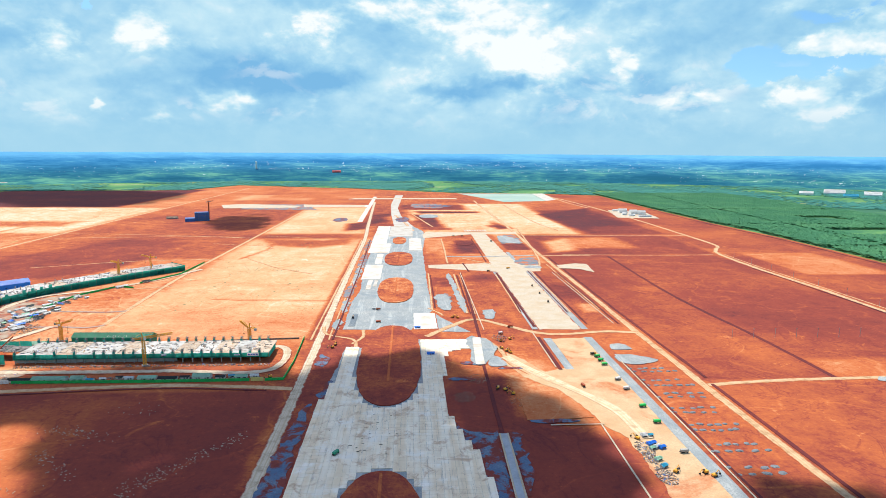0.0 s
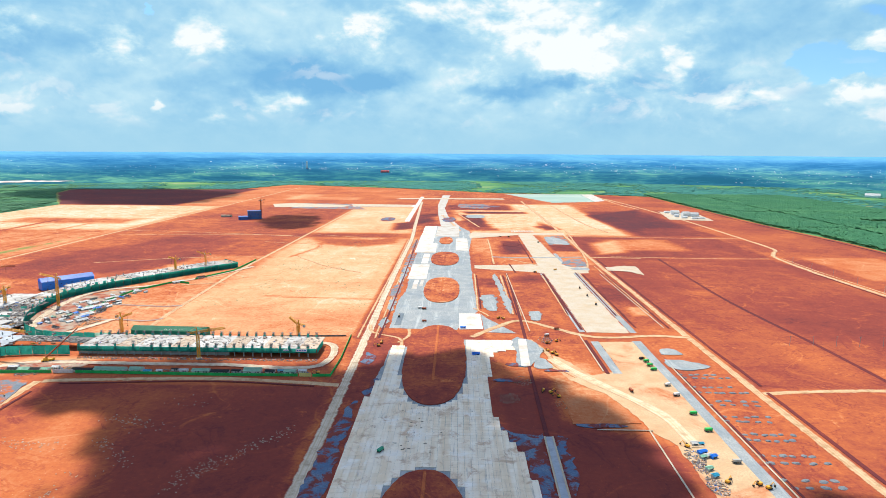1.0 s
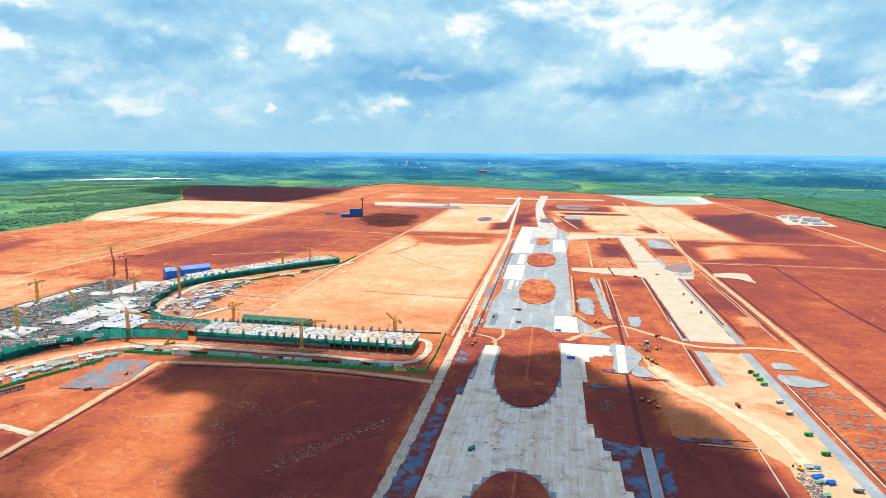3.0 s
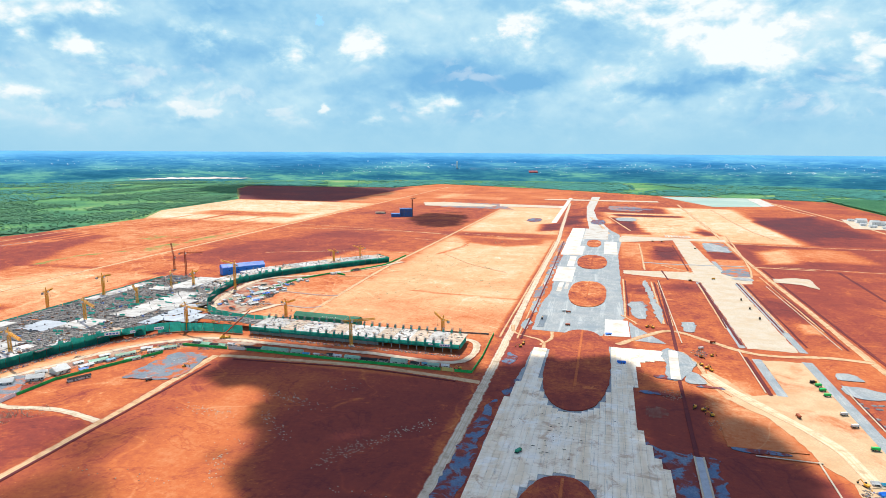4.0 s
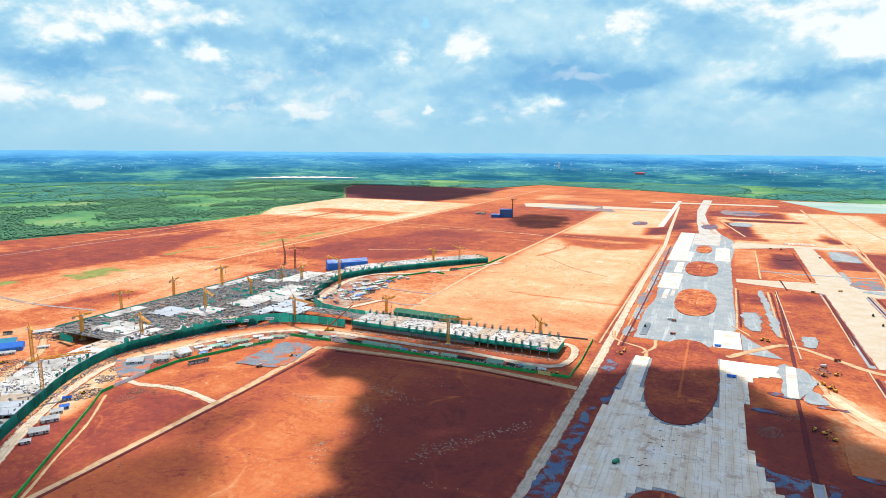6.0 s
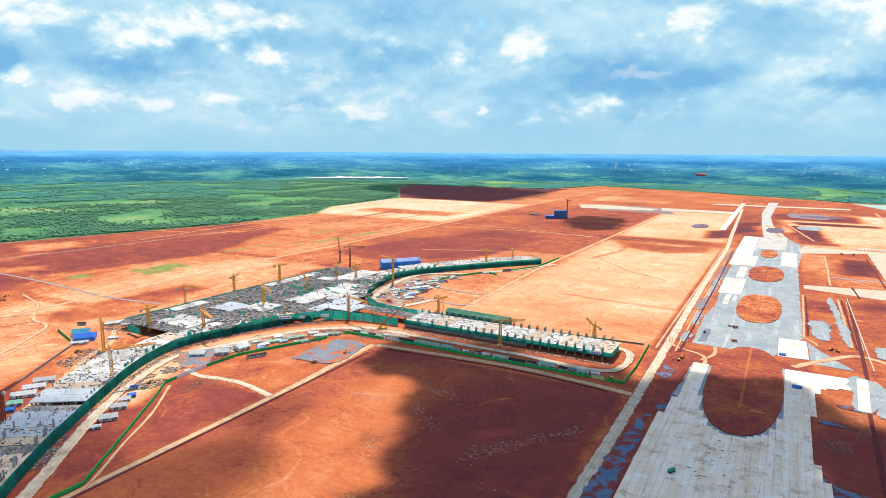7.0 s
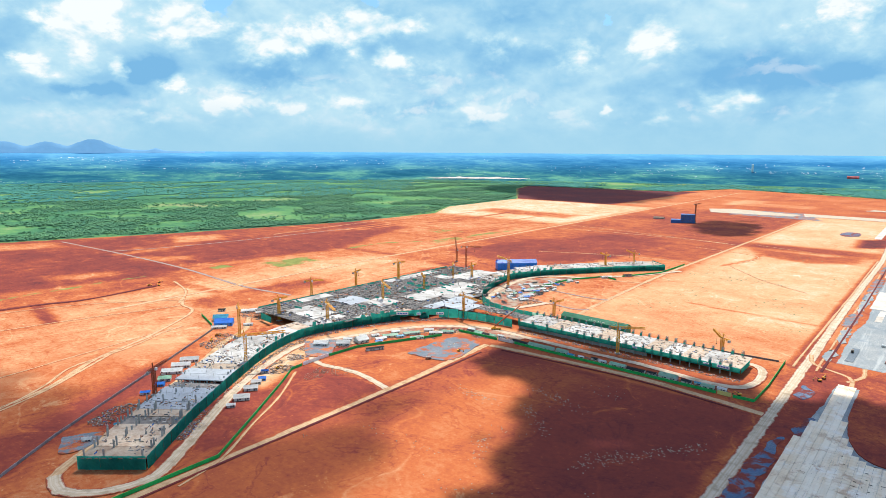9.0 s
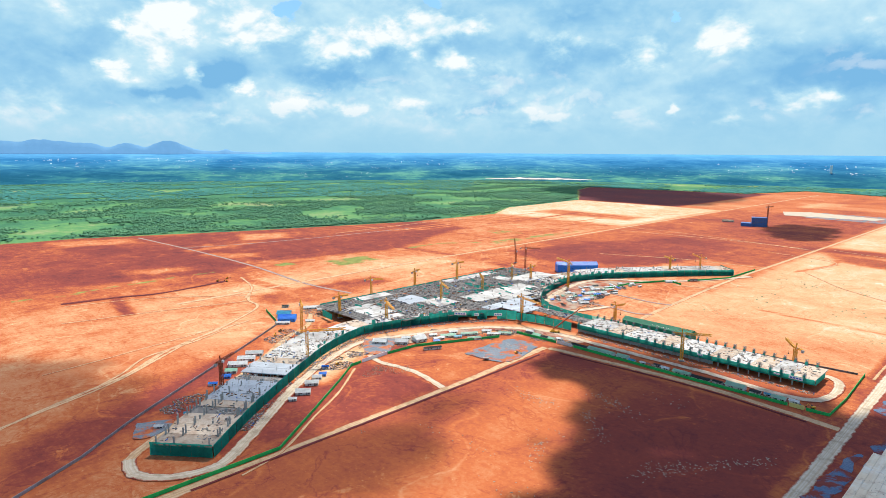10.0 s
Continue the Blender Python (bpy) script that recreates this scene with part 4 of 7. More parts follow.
def arm_frame(side, s):
    """On the diagonal pier: the point s metres from its end along the front edge, and the way into the building."""
    acc, prev = 0.0, rim_line[0]
    for q in rim_line[1:]:
        step = (q - prev).length
        if acc + step >= s:
            break
        acc, prev = acc + step, q
    d = (q - prev).normalized()
    p = prev + d * (s - acc)
    inward = Vector((-d.y, d.x, 0)) if (-d.y) < 0 else Vector((d.y, -d.x, 0))
    f = lambda v: Vector((v.x, v.y * side, 0))
    return Vector((p.x + 450, p.y * side, 0)), f(inward), f(d)


def slab_piece(name, corners, z, thick, mat, label=""):
    bm = bmesh.new()
    top = [bm.verts.new((c.x, c.y, z)) for c in corners]
    low = [bm.verts.new((c.x, c.y, z - thick)) for c in corners]
    bm.faces.new(top)
    bm.faces.new(low[::-1])
    n = len(top)
    for i in range(n):
        bm.faces.new((top[i], low[i], low[(i + 1) % n], top[(i + 1) % n]))
    bmesh.ops.recalc_face_normals(bm, faces=bm.faces[:])
    return part(name, bm, mat, terminal, label)


ROOF = 8.2
rnd = random.Random(4)
for side in (-1, 1):
    # bays of the diagonal pier, from its end inwards
    s = 0.0
    finish = [(16, M_SLABT, 0), (16, M_SLABT, 0), (17, M_SLABT, 0), (12, M_FORM, -0.5), (12, M_SLABT, 0), (14, M_SLABB, 0), (16, M_SLABB, 0.1), (12, M_SLABB, 0),
              (14, M_FORM, -1.6), (14, M_SLABB, 0.9), (13, M_SLABB, 0.9), (16, M_SLABT, 0), (18, M_SLABW, 0), (20, M_SLABW, 0.1), (20, M_SLABW, 0), (20, M_SLABW, 0)]
    if side == 1:
        finish = [(18, M_SLABW if k % 5 else M_SLABT, 0.1 * (k % 3)) for k in range(14)]
    for length, mat, dz in finish:
        a, na, _ = arm_frame(side, s)
        b, nb, _ = arm_frame(side, s + length - 0.35)
        w = 42 + rnd.uniform(-1.5, 1.5)
        slab_piece("roof_slab", [a, b, b + nb * w, a + na * w], ROOF + dz, 0.7, mat)
        for f in (0.1, 0.5, 0.9):
            for row in (0.06, 0.35, 0.65, 0.95):
                p = a.lerp(b, f) + na * w * row
                tall = ROOF + dz - 0.5
                if s < 75 and side == -1 and row in (0.06, 0.65, 0.95) and f != 0.5:
                    tall = ROOF + rnd.uniform(5.0, 6.6)
                elif rnd.random() < 0.35:
                    tall = ROOF + rnd.uniform(0.8, 3.2)
                bm = bmesh.new()
                box(bm, (p.x, p.y, tall / 2), (0.9, 0.9, tall))
                part("column", bm, M_COLUMN, terminal)
        s += length
    # hall edge slab between pier and axis
    while s < 545:
        a, na, _ = arm_frame(side, s)
        b, nb, _ = arm_frame(side, s + 15.6)
        if b.x > -30:
            break
        w = 30 if s < 400 else 22
        slab_piece("roof_slab", [a, b, b + nb * w, a + na * w], ROOF + 0.05, 0.7, M_SLABW if rnd.random() < 0.75 else M_SLABT)
        s += 16

prop_mesh = bpy.data.meshes.new("prop")
bm = bmesh.new()
box(bm, (0, 0, 2.1), (0.22, 0.22, 4.2))
bm.to_mesh(prop_mesh)
bm.free()
prop_mesh.materials.append(M_WALLW)
for s in range(66, 236, 8):
    a, na, _ = arm_frame(-1, s)
    for w in (3, 12, 22, 32, 40):
        if rnd.random() < 0.75:
            prop = new("prop", prop_mesh)
            prop.parent = terminal
            prop.location = (*(a + na * (w + rnd.uniform(-1, 1))).to_2d(), ROOF - 0.2)
            prop.scale = (1, 1, rnd.uniform(0.5, 1.15))

loose, ribs = ([], []), ([], [])


def litter(x, y, z, w, dd, h, a, into=loose):
    """A loose piece on the decks, added to one joined mesh."""
    c, s = math.cos(a), math.sin(a)
    vv, ff = into
    b0 = len(vv)
    for zz in (z, z + h):
        vv.extend([(x + c * p - s * q, y + s * p + c * q, zz) for p, q in ((-w / 2, -dd / 2), (w / 2, -dd / 2), (w / 2, dd / 2), (-w / 2, dd / 2))])
    ff.extend([(b0 + 4, b0 + 5, b0 + 6, b0 + 7)] + [(b0 + k, b0 + (k + 1) % 4, b0 + 4 + (k + 1) % 4, b0 + 4 + k) for k in range(4)])


NECK_X, NECK_D = [-528, -520, -502, -478, -452, -420, -370], [195, 150, 98, 55, 33, 26, 24]
# hall: bays of dark formwork ribs with finished white slabs between
x = -640.0
white = [(-606, -532, 430, 456), (-556, -520, 575, 705), (-592, -545, 722, 802), (-640, -622, 470, 520), (-640, -628, 620, 730), (-566, -536, 520, 548), (-600, -562, 690, 722), (-520, -500, 610, 660)]
grey = [(-500, -443, 560, 634), (-600, -560, 505, 542)]
while x < -385:
    y = 408.0
    while y < 785:
        cx, cy = x + 9, y + 9
        off = abs(cy - AXIS)
        inside = cx < near_rim(off) - 24 if cx < -535 else off < np.interp(cx, NECK_X, NECK_D) - 14
        if inside and off < 190 - max(0, (-cx - 610)) * 0.3:
            if any(a < cx < b and c < cy < d for a, b, c, d in white):
                c = [Vector((x + 450 + u, y - AXIS + v, 0)) for u, v in ((0, 0), (17.8, 0), (17.8, 17.8), (0, 17.8))]
                slab_piece("roof_slab", c, ROOF + 1.0, 0.8, M_SLABW)
            elif any(a < cx < b and c < cy < d for a, b, c, d in grey):
                c = [Vector((x + 450 + u, y - AXIS + v, 0)) for u, v in ((0, 0), (17.8, 0), (17.8, 17.8), (0, 17.8))]
                slab_piece("roof_slab", c, ROOF + 0.6, 0.8, M_SLABB)
            else:
                bm = bmesh.new()
                dz = rnd.choice((0.0, 0.0, 0.4, -0.8))
                px_, py_ = x + 459, y + 9 - AXIS
                box(bm, (px_, py_, ROOF + dz), (17.8, 17.8, 0.5))
                for k in range(6):
                    litter(px_ - 7.5 + 3 * k, py_, ROOF + 0.2 + dz, 0.7, 17.0, 0.42, 0, ribs)
                for k in range(3):
                    litter(px_, py_ - 6 + 6 * k, ROOF + 0.2 + dz, 17.0, 0.8, 0.6, 0, ribs)
                for k in range(9):
                    litter(px_ + rnd.uniform(-8, 8), py_ + rnd.uniform(-8, 8), ROOF + 0.6 + dz, rnd.uniform(1, 4), rnd.uniform(0.6, 2), rnd.uniform(0.2, 1.0), rnd.uniform(0, 1.5), ribs)
                part("formwork_bay", bm, M_FORM, terminal)
            if rnd.random() < 0.8:
                bm = bmesh.new()
                h = rnd.uniform(1.5, 4.0)
                box(bm, (x + 450 + rnd.choice((1, 9)), y - AXIS + 1, ROOF + h / 2), (0.8, 0.8, h))
                part("column", bm, M_COLUMN, terminal)
        y += 18
    x += 18

# middle pier
bar_mesh = bpy.data.meshes.new("bar")
bm = bmesh.new()
bmesh.ops.create_cube(bm, size=1)
bm.to_mesh(bar_mesh)
bm.free()
bar_mesh.materials.append(M_STEEL)
for k in range(13):
    x0 = -370 + 450 + k * 18.1
    dz = 0.08 * (k % 3)
    slab_piece("roof_slab", [Vector((x0, -20, 0)), Vector((x0 + 17.9, -20, 0)), Vector((x0 + 17.9, 21, 0)), Vector((x0, 21, 0))], ROOF + dz, 0.8, (M_SLABW, M_SLABW, M_SLABT)[k % 3] if k < 8 else (M_SLABT, M_SLABW)[k % 2])
    for yy in (-19, -6, 8, 20):
        for dx in (0.6, 9.5):
            bm = bmesh.new()
            box(bm, (x0 + dx, yy, ROOF / 2 - 0.4), (0.9, 0.9, ROOF - 0.8))
            part("column", bm, M_COLUMN, terminal)
    for yy in (-18.6, 20.2):
        for dx in (0.6, 9.5):
            if yy < 0 and k < 4 and dx > 5:
                continue
            bm = bmesh.new()
            h = rnd.uniform(4.2, 5.4)
            box(bm, (x0 + dx, yy, ROOF + 2.2), (0.9, 0.9, 4.4))
            tower = part("scaffold_tower", bm, M_COLUMN, terminal)
            for sx, sy in ((-1, -1), (1, -1), (1, 1), (-1, 1)):
                bar = new("scaffold_pole", bar_mesh)
                bar.parent, bar.location, bar.scale = tower, (x0 + dx + 1.1 * sx, yy + 1.1 * sy, ROOF + h / 2), (0.16, 0.16, h)
            for q in range(1, 4):
                for sx in (-1, 1):
                    for at, size in (((1.1 * sx, 0), (0.12, 2.2, 0.12)), ((0, 1.1 * sx), (2.2, 0.12, 0.12))):
                        bar = new("ledger", bar_mesh)
                        bar.parent, bar.location, bar.scale = tower, (x0 + dx + at[0], yy + at[1], ROOF + h * q / 3.1), size
            bm = bmesh.new()
            box(bm, (x0 + dx, yy - 1.25, ROOF + h * 0.32), (2.3, 0.08, h * rnd.uniform(0.2, 0.6)))
            box(bm, (x0 + dx - 1.25, yy, ROOF + h * 0.28), (0.08, 2.2, h * rnd.uniform(0.15, 0.5)))

            part("net_sheet", bm, M_NETPALE, tower)
    for q in range(2):
        bm = bmesh.new()
        box(bm, (x0 + rnd.uniform(1, 17), rnd.uniform(-15, 17), ROOF + dz + 0.3), (rnd.uniform(0.8, 4), rnd.uniform(0.6, 2.2), rnd.uniform(0.2, 0.7)), rnd.uniform(0, 90))
        part("plywood_sheet", bm, rnd.choice((M_COLUMN, M_FORM)), terminal)


def net_panel(a, b, z0, z1, mat=M_NET):
    """A hanging net between two plan points (local to the terminal), slack in folds."""
    bm = bmesh.new()
    n = max(3, int((b - a).length / 1.6))
    d = (b - a).normalized()
    out = Vector((-d.y, d.x, 0))
    rows = []
    for j in range(5):
        z = z0 + (z1 - z0) * j / 4
        rows.append([bm.verts.new((*(a.lerp(b, i / n) + out * (0.35 * noise.noise(Vector((a.x + i * 1.1, z * 0.7, a.y))))).to_2d(), z + (0.25 * noise.noise(Vector((i * 0.9, a.x, 3))) if j == 4 else 0))) for i in range(n + 1)])
    faces = [bm.faces.new((rows[j][i], rows[j][i + 1], rows[j + 1][i + 1], rows[j + 1][i])) for j in range(4) for i in range(n)]
    bmesh.ops.solidify(bm, geom=faces, thickness=0.12)
    return part("safety_net", bm, mat, terminal)


for side in (-1, 1):
    s = 0.0
    while s < 640:
        a, na, _ = arm_frame(side, s)
        b, nb, _ = arm_frame(side, s + 11.7)
        if b.x > 79.5 or (b - a).length < 6:
            break
        high = 360 < s < 470
        z0 = 4.0 if 385 < s < 455 and int(s / 12) % 3 and side == -1 else 0.3
        net_panel(a - na * 1.0, b - nb * 1.0, z0, (11.0 if high else 9.4) + rnd.uniform(-0.2, 0.3))
        if 200 < s < 400 and rnd.random() < 0.5:
            net_panel(a + na * 2, a.lerp(b, 0.4) + na * 2, ROOF, ROOF + rnd.uniform(3, 5), M_NETPALE)
        s += 12
    a, na, _ = arm_frame(side, 0)
    for k in range(3):
        net_panel(a + na * (14.3 * k) - Vector((0, -side * 0, 0)), a + na * (14.3 * (k + 1)), 0.3, 9.4)
for k in range(19):
    x0 = 80 + k * 12.4
    net_panel(Vector((x0, -21.2, 0)), Vector((x0 + 12.2, -21.2, 0)), 4.6 if k > 2 else 4.0, 9.2)
    if k < 12:
        bm = bmesh.new()
        box(bm, (x0 + 6.2, -17.5, 2.3), (12.0, 0.25, 4.2))
        part("ground_floor_wall", bm, M_COLUMN, terminal)
for y0 in (-21, -7):
    net_panel(Vector((316, y0, 0)), Vector((316.2, y0 + 13.8, 0)), 4.4, 9.2)
for y0 in (-180, -150, -120, -90, -60, -30, 0, 30, 60, 90, 120, 150):
    net_panel(Vector((-192, y0, 0)), Vector((-192, y0 + 29, 0)), 5.0, 10.0, M_NETPALE)
net_panel(Vector((-168, -192, 0)), Vector((-142, -196, 0)), 2.0, 9.5)
# site signs hung on the nets: plain boards with bars for the lettering
for x0, y0, z0, w, h in ((-41, -84, 9, 14, 3.2), (-25, -73, 9.2, 5, 2.6), (-8, -54, 9.0, 9, 2.8), (301, -22, 7.6, 11, 2.6), (218, -22, 8.0, 5, 1.4), (286, -22, 7.6, 5, 1.2)):
    turn = 0 if x0 > 100 else 40
    bm = bmesh.new()
    box(bm, (x0, y0, z0), (w, 0.3, h), turn)
    board = part("sign_board", bm, M_SIGN, terminal, "white sign board")
    bm = bmesh.new()
    for k in range(4):
        c = Vector((x0, y0, z0)) + Matrix.Rotation(radians(turn), 3, "Z") @ Vector((w * (k - 1.5) * 0.22, -0.2, 0))
        box(bm, c, (w * 0.15, 0.1, h * 0.45), turn)
    part("lettering_bar", bm, M_SIGNBLUE, board)

# loose timber, steel and shuttering on the decks
for side in (-1, 1):
    for _ in range(1500):
        s = rnd.uniform(4, 470) if side == -1 else rnd.uniform(4, 440)
        p, n, _d = arm_frame(side, s)
        q = p + n * rnd.uniform(3, 38 if s < 240 else 26)
        if noise.noise(Vector((q.x * 0.05, q.y * 0.05, 1))) > -0.1:
            litter(q.x, q.y, ROOF + 0.02, rnd.uniform(0.4, 3.2), rnd.uniform(0.2, 0.8), rnd.uniform(0.1, 0.7), math.atan2(_d.y, _d.x) + rnd.choice((0, 1.57)) + rnd.uniform(-0.2, 0.2))
for _ in range(1700):
    x, y = rnd.uniform(-188, 60), rnd.uniform(-180, 180)
    off = abs(y)
    cx = x - 450
    if (cx < near_rim(off) - 6 if cx < -528 else off < np.interp(cx, NECK_X, NECK_D) - 6):
        if any(a < cx < b and c0 < y + AXIS < d for a, b, c0, d in white + grey) and rnd.random() < 0.85:
            continue
        litter(x, y, ROOF + 0.5, rnd.uniform(0.6, 5.0), rnd.uniform(0.4, 1.8), rnd.uniform(0.3, 1.6), rnd.choice((0, 1.57)) + rnd.uniform(-0.2, 0.2))
for _ in range(520):
    litter(rnd.uniform(84, 312), rnd.uniform(-16, 18), ROOF + 0.05, rnd.uniform(0.4, 4.0), rnd.uniform(0.25, 0.8), rnd.uniform(0.1, 0.5), rnd.choice((0, 1.57)) + rnd.uniform(-0.15, 0.15))
tagged(raw("deck_litter", *loose, M_DEBRIS, terminal), "loose timber and steel on the decks", kind="stuff")
tagged(raw("formwork_rib", *ribs, M_FORM, terminal), "dark formwork ribs of the hall deck", kind="stuff")
for _ in range(16):
    x0, y0 = rnd.uniform(-152, -110), rnd.uniform(-30, 80)
    net_panel(Vector((x0, y0, 0)), Vector((x0 + rnd.uniform(4, 12), y0 + rnd.uniform(-8, 8), 0)), ROOF + 0.4, ROOF + rnd.uniform(2, 3.5), M_NETPALE)
for _ in range(40):
    x0, y0 = rnd.uniform(-185, -70), rnd.uniform(-170, 170)
    net_panel(Vector((x0, y0, 0)), Vector((x0 + rnd.uniform(4, 14), y0 + rnd.uniform(-2, 2), 0)), ROOF + 0.4, ROOF + rnd.uniform(2, 3.5), M_NETPALE)

# ---- tower cranes ----


def lattice(bm, a, b, w, bays, tri=False):
    """A braced mast or jib of square section from a to b."""
    a, b = Vector(a), Vector(b)
    q = (b - a).to_track_quat("Z", "Y").to_matrix()
    c = [q @ Vector((sx * w / 2, sy * w / 2, 0)) for sx, sy in ((-1, -1), (1, -1), (1, 1), (-1, 1))]
    t = w * 0.2
    for k in c:
        beam(bm, a + k, b + k, t)
    for i in range(bays):
        p, r = a.lerp(b, i / bays), a.lerp(b, (i + 1) / bays)
        for k in range(4):
            beam(bm, p + c[k], r + c[(k + 1) % 4], t * 0.7)
            beam(bm, p + c[k], p + c[(k + 1) % 4], t * 0.7)


def tower_crane(x, y, h, turn, reach=34, luff=0.0, mat=M_YELLOW, label=""):
    root = base("tower_crane", x, y, 0, turn)
    bm = bmesh.new()
    lattice(bm, (0, 0, 0), (0, 0, h), 2.3, max(5, int(h / 2.6)))
    part("mast", bm, mat, root)
    bm = bmesh.new()
    box(bm, (0, 0, 0.5), (5, 5, 1.2))
    part("footing", bm, M_COLUMN, root)
    rise = math.sin(radians(luff)) * reach
    bm = bmesh.new()
    lattice(bm, (1, 0, h + 1.0), (math.cos(radians(luff)) * reach, 0, h + 1.0 + rise), 1.7, 9)
    part("jib", bm, mat, root)
    bm = bmesh.new()
    lattice(bm, (-1, 0, h + 1.0), (-9, 0, h + 1.0), 1.4, 3)
    part("counter_jib", bm, mat, root)
    bm = bmesh.new()
    box(bm, (-8.4, 0, h - 0.2), (2.2, 1.8, 2.4))
    part("counterweight", bm, M_COLUMN, root)
    bm = bmesh.new()
    beam(bm, (0, 0, h), (-1.2, 0, h + 6), 0.8)
    beam(bm, (-1.2, 0, h + 6), (reach * 0.6 * math.cos(radians(luff)), 0, h + 1.6 + rise * 0.6), 0.16)
    beam(bm, (-1.2, 0, h + 6), (-8.5, 0, h + 1.6), 0.16)
    part("apex", bm, mat, root)
    bm = bmesh.new()
    box(bm, (1.0, -1.7, h + 0.2), (1.9, 1.5, 2.1))
    part("cab", bm, M_CAB, root)
    bm = bmesh.new()
    beam(bm, (reach * 0.55, 0, h + 0.6 + rise * 0.55), (reach * 0.55, 0, h - 7), 0.12)
    box(bm, (reach * 0.55, 0, h - 7), (0.8, 0.8, 0.9))
    part("hook", bm, M_DARK, root)
    return tagged(root, label or "orange-yellow lattice tower crane beside the half-built terminal", "crane", "tower cranes")


for x, y, h, turn, reach, luff in ((-540, 438, 26, -25, 34, 0), (-559, 545, 30, -30, 36, 0), (-443, 566, 27, -15, 36, 0), (-247, 566, 26, 35, 26, 0), (-167, 632, 16, 150, 14, 25),
                                   (-505, 753, 38, 150, 40, 0), (-452, 968, 25, 170, 12, 10), (-648, 500, 27, 60, 16, 0), (-655, 585, 26, 110, 14, 0), (-633, 650, 33, 80, 12, 0),
                                   (-559, 625, 24, -60, 22, 30), (-365, 645, 18, -30, 22, 18), (-573, 346, 34, -25, 14, 0), (-485, 298, 32, 60, 36, 0), (-575, 708, 29, 130, 12, 0),
                                   (-560, 735, 26, 100, 14, 0), (-600, 415, 26, 90, 12, 0), (-420, 1010, 26, 200, 14, 20)):
    tower_crane(x, y, h, turn, reach, luff)
for x, y, h, turn, reach, luff in ((-489, 216, 22, 125, 22, 0), (-640, 824, 36, 30, 26, 0), (-690, 860, 22, 140, 26, 50)):
    tower_crane(x, y, h, turn, reach, luff, M_RUST, "rusty red lattice tower crane at the edge of the terminal site")

# mobile crane with its boom raised
rig = base("mobile_crane", -386, 553, 0, 30)
tagged(rig, "orange mobile crane with a long dark red boom raised", "crane")
bm = bmesh.new()
box(bm, (0, 0, 1.6), (11, 2.8, 1.4))
box(bm, (4.6, 0, 2.6), (2.0, 2.6, 1.6))
part("chassis", bm, M_YELLOW, rig)
bm = bmesh.new()
box(bm, (-2, 0, 3.2), (3.6, 2.6, 1.8))
part("turret", bm, M_YELLOW, rig)
bm = bmesh.new()
beam(bm, (-2, 0, 4.0), (14, 6, 17), 1.1)
beam(bm, (14, 6, 17), (26, 10.5, 27), 0.8)
part("boom", bm, M_RUST, rig)
for k in range(4):
    bm = bmesh.new()
    bmesh.ops.create_cone(bm, cap_ends=True, segments=12, radius1=0.75, radius2=0.75, depth=2.9, matrix=pose(-4 + 2.7 * k, 0, 0.75, 90))
    part("wheel", bm, M_DARK, rig)

# ---- hoardings ----


def hoarding(pts, mat, label, h=2.6, pitch=6.0, name="site_hoarding"):
    root = base(name, *pts[0])
    o = Vector((*pts[0], 0))
    for a, b in zip(pts, pts[1:]):
        a, b = Vector((*a, 0)) - o, Vector((*b, 0)) - o
        n = max(1, round((b - a).length / pitch))
        ang = math.degrees(math.atan2((b - a).y, (b - a).x))
        for i in range(n):
            c = a.lerp(b, (i + 0.5) / n)
            bm = bmesh.new()
            ln = (b - a).length / n
            box(bm, (c.x, c.y, h / 2 + 0.1), (ln - 0.08, 0.25, h), ang)
            for k in range(4):
                q = a.lerp(b, (i + (k + 0.5) / 4) / n)
                box(bm, (q.x, q.y, h / 2 + 0.1), (0.16, 0.5, h - 0.2), ang)
            part("panel", bm, mat, root)
    return tagged(root, label, "fence")


for pts in ([(-352, 60), (-354, 194), (-393, 247), (-432, 299), (-453, 325), (-455, 338)], [(-457, 372), (-456, 408), (-435, 456), (-417, 495)], [(-414, 521), (-363, 523)],
            [(-342, 524), (-214, 522), (-140, 523)], [(-127, 523), (-111, 524), (-110, 569), (-113, 647)], [(-400, 898), (-425, 908), (-456, 849), (-461, 786), (-442, 705)],
            [(-404, 929), (-369, 1000), (-365, 1104)], [(-690, 367), (-640, 352)]):
    hoarding(pts, M_HOARD, "bright green sheet-metal site hoarding")
hoarding([(-400, 45), (-432, 94), (-468, 136), (-541, 235), (-603, 317), (-626, 347)], M_FENCE, "long grey steel mesh fence along the site edge", 2.2, 8.0, "mesh_fence")
hoarding([(-355, 640), (-250, 634), (-118, 645)], M_STEEL, "long grey steel mesh fence along the site edge", 1.6, 9.0, "mesh_fence")
for pts, mat, lab in (([(-455, 339), (-457, 371)], M_SIGN, "white and blue gate wall of the site with sign panels"), ([(-362, 523), (-344, 524)], M_WALLW, "white steel site gate"), ([(-139, 523), (-128, 523)], M_SIGNYELLOW, "yellow steel site gate")):
    hoarding(pts, mat, lab, 3.4, 5.0, "site_gate")

M_WETSTONE = material("wet_stone", stone((0.13, 0.17, 0.21), (0.22, 0.25, 0.27)), 0.8, bump=(0.8, 0.4, 0.2), spec=0.3)
M_STONE2 = material("grey_stone_on_soil", lambda N, pos: N.mix(N.span(N.noise(pos, 0.06, 7.0, 0.68, 0.4), 0.48, 0.58), stone((0.15, 0.19, 0.235), (0.25, 0.28, 0.31))(N, pos), soil_tone(N, pos, 0.55)), 0.9, bump=(0.8, 0.5, 0.3), spec=0.2)

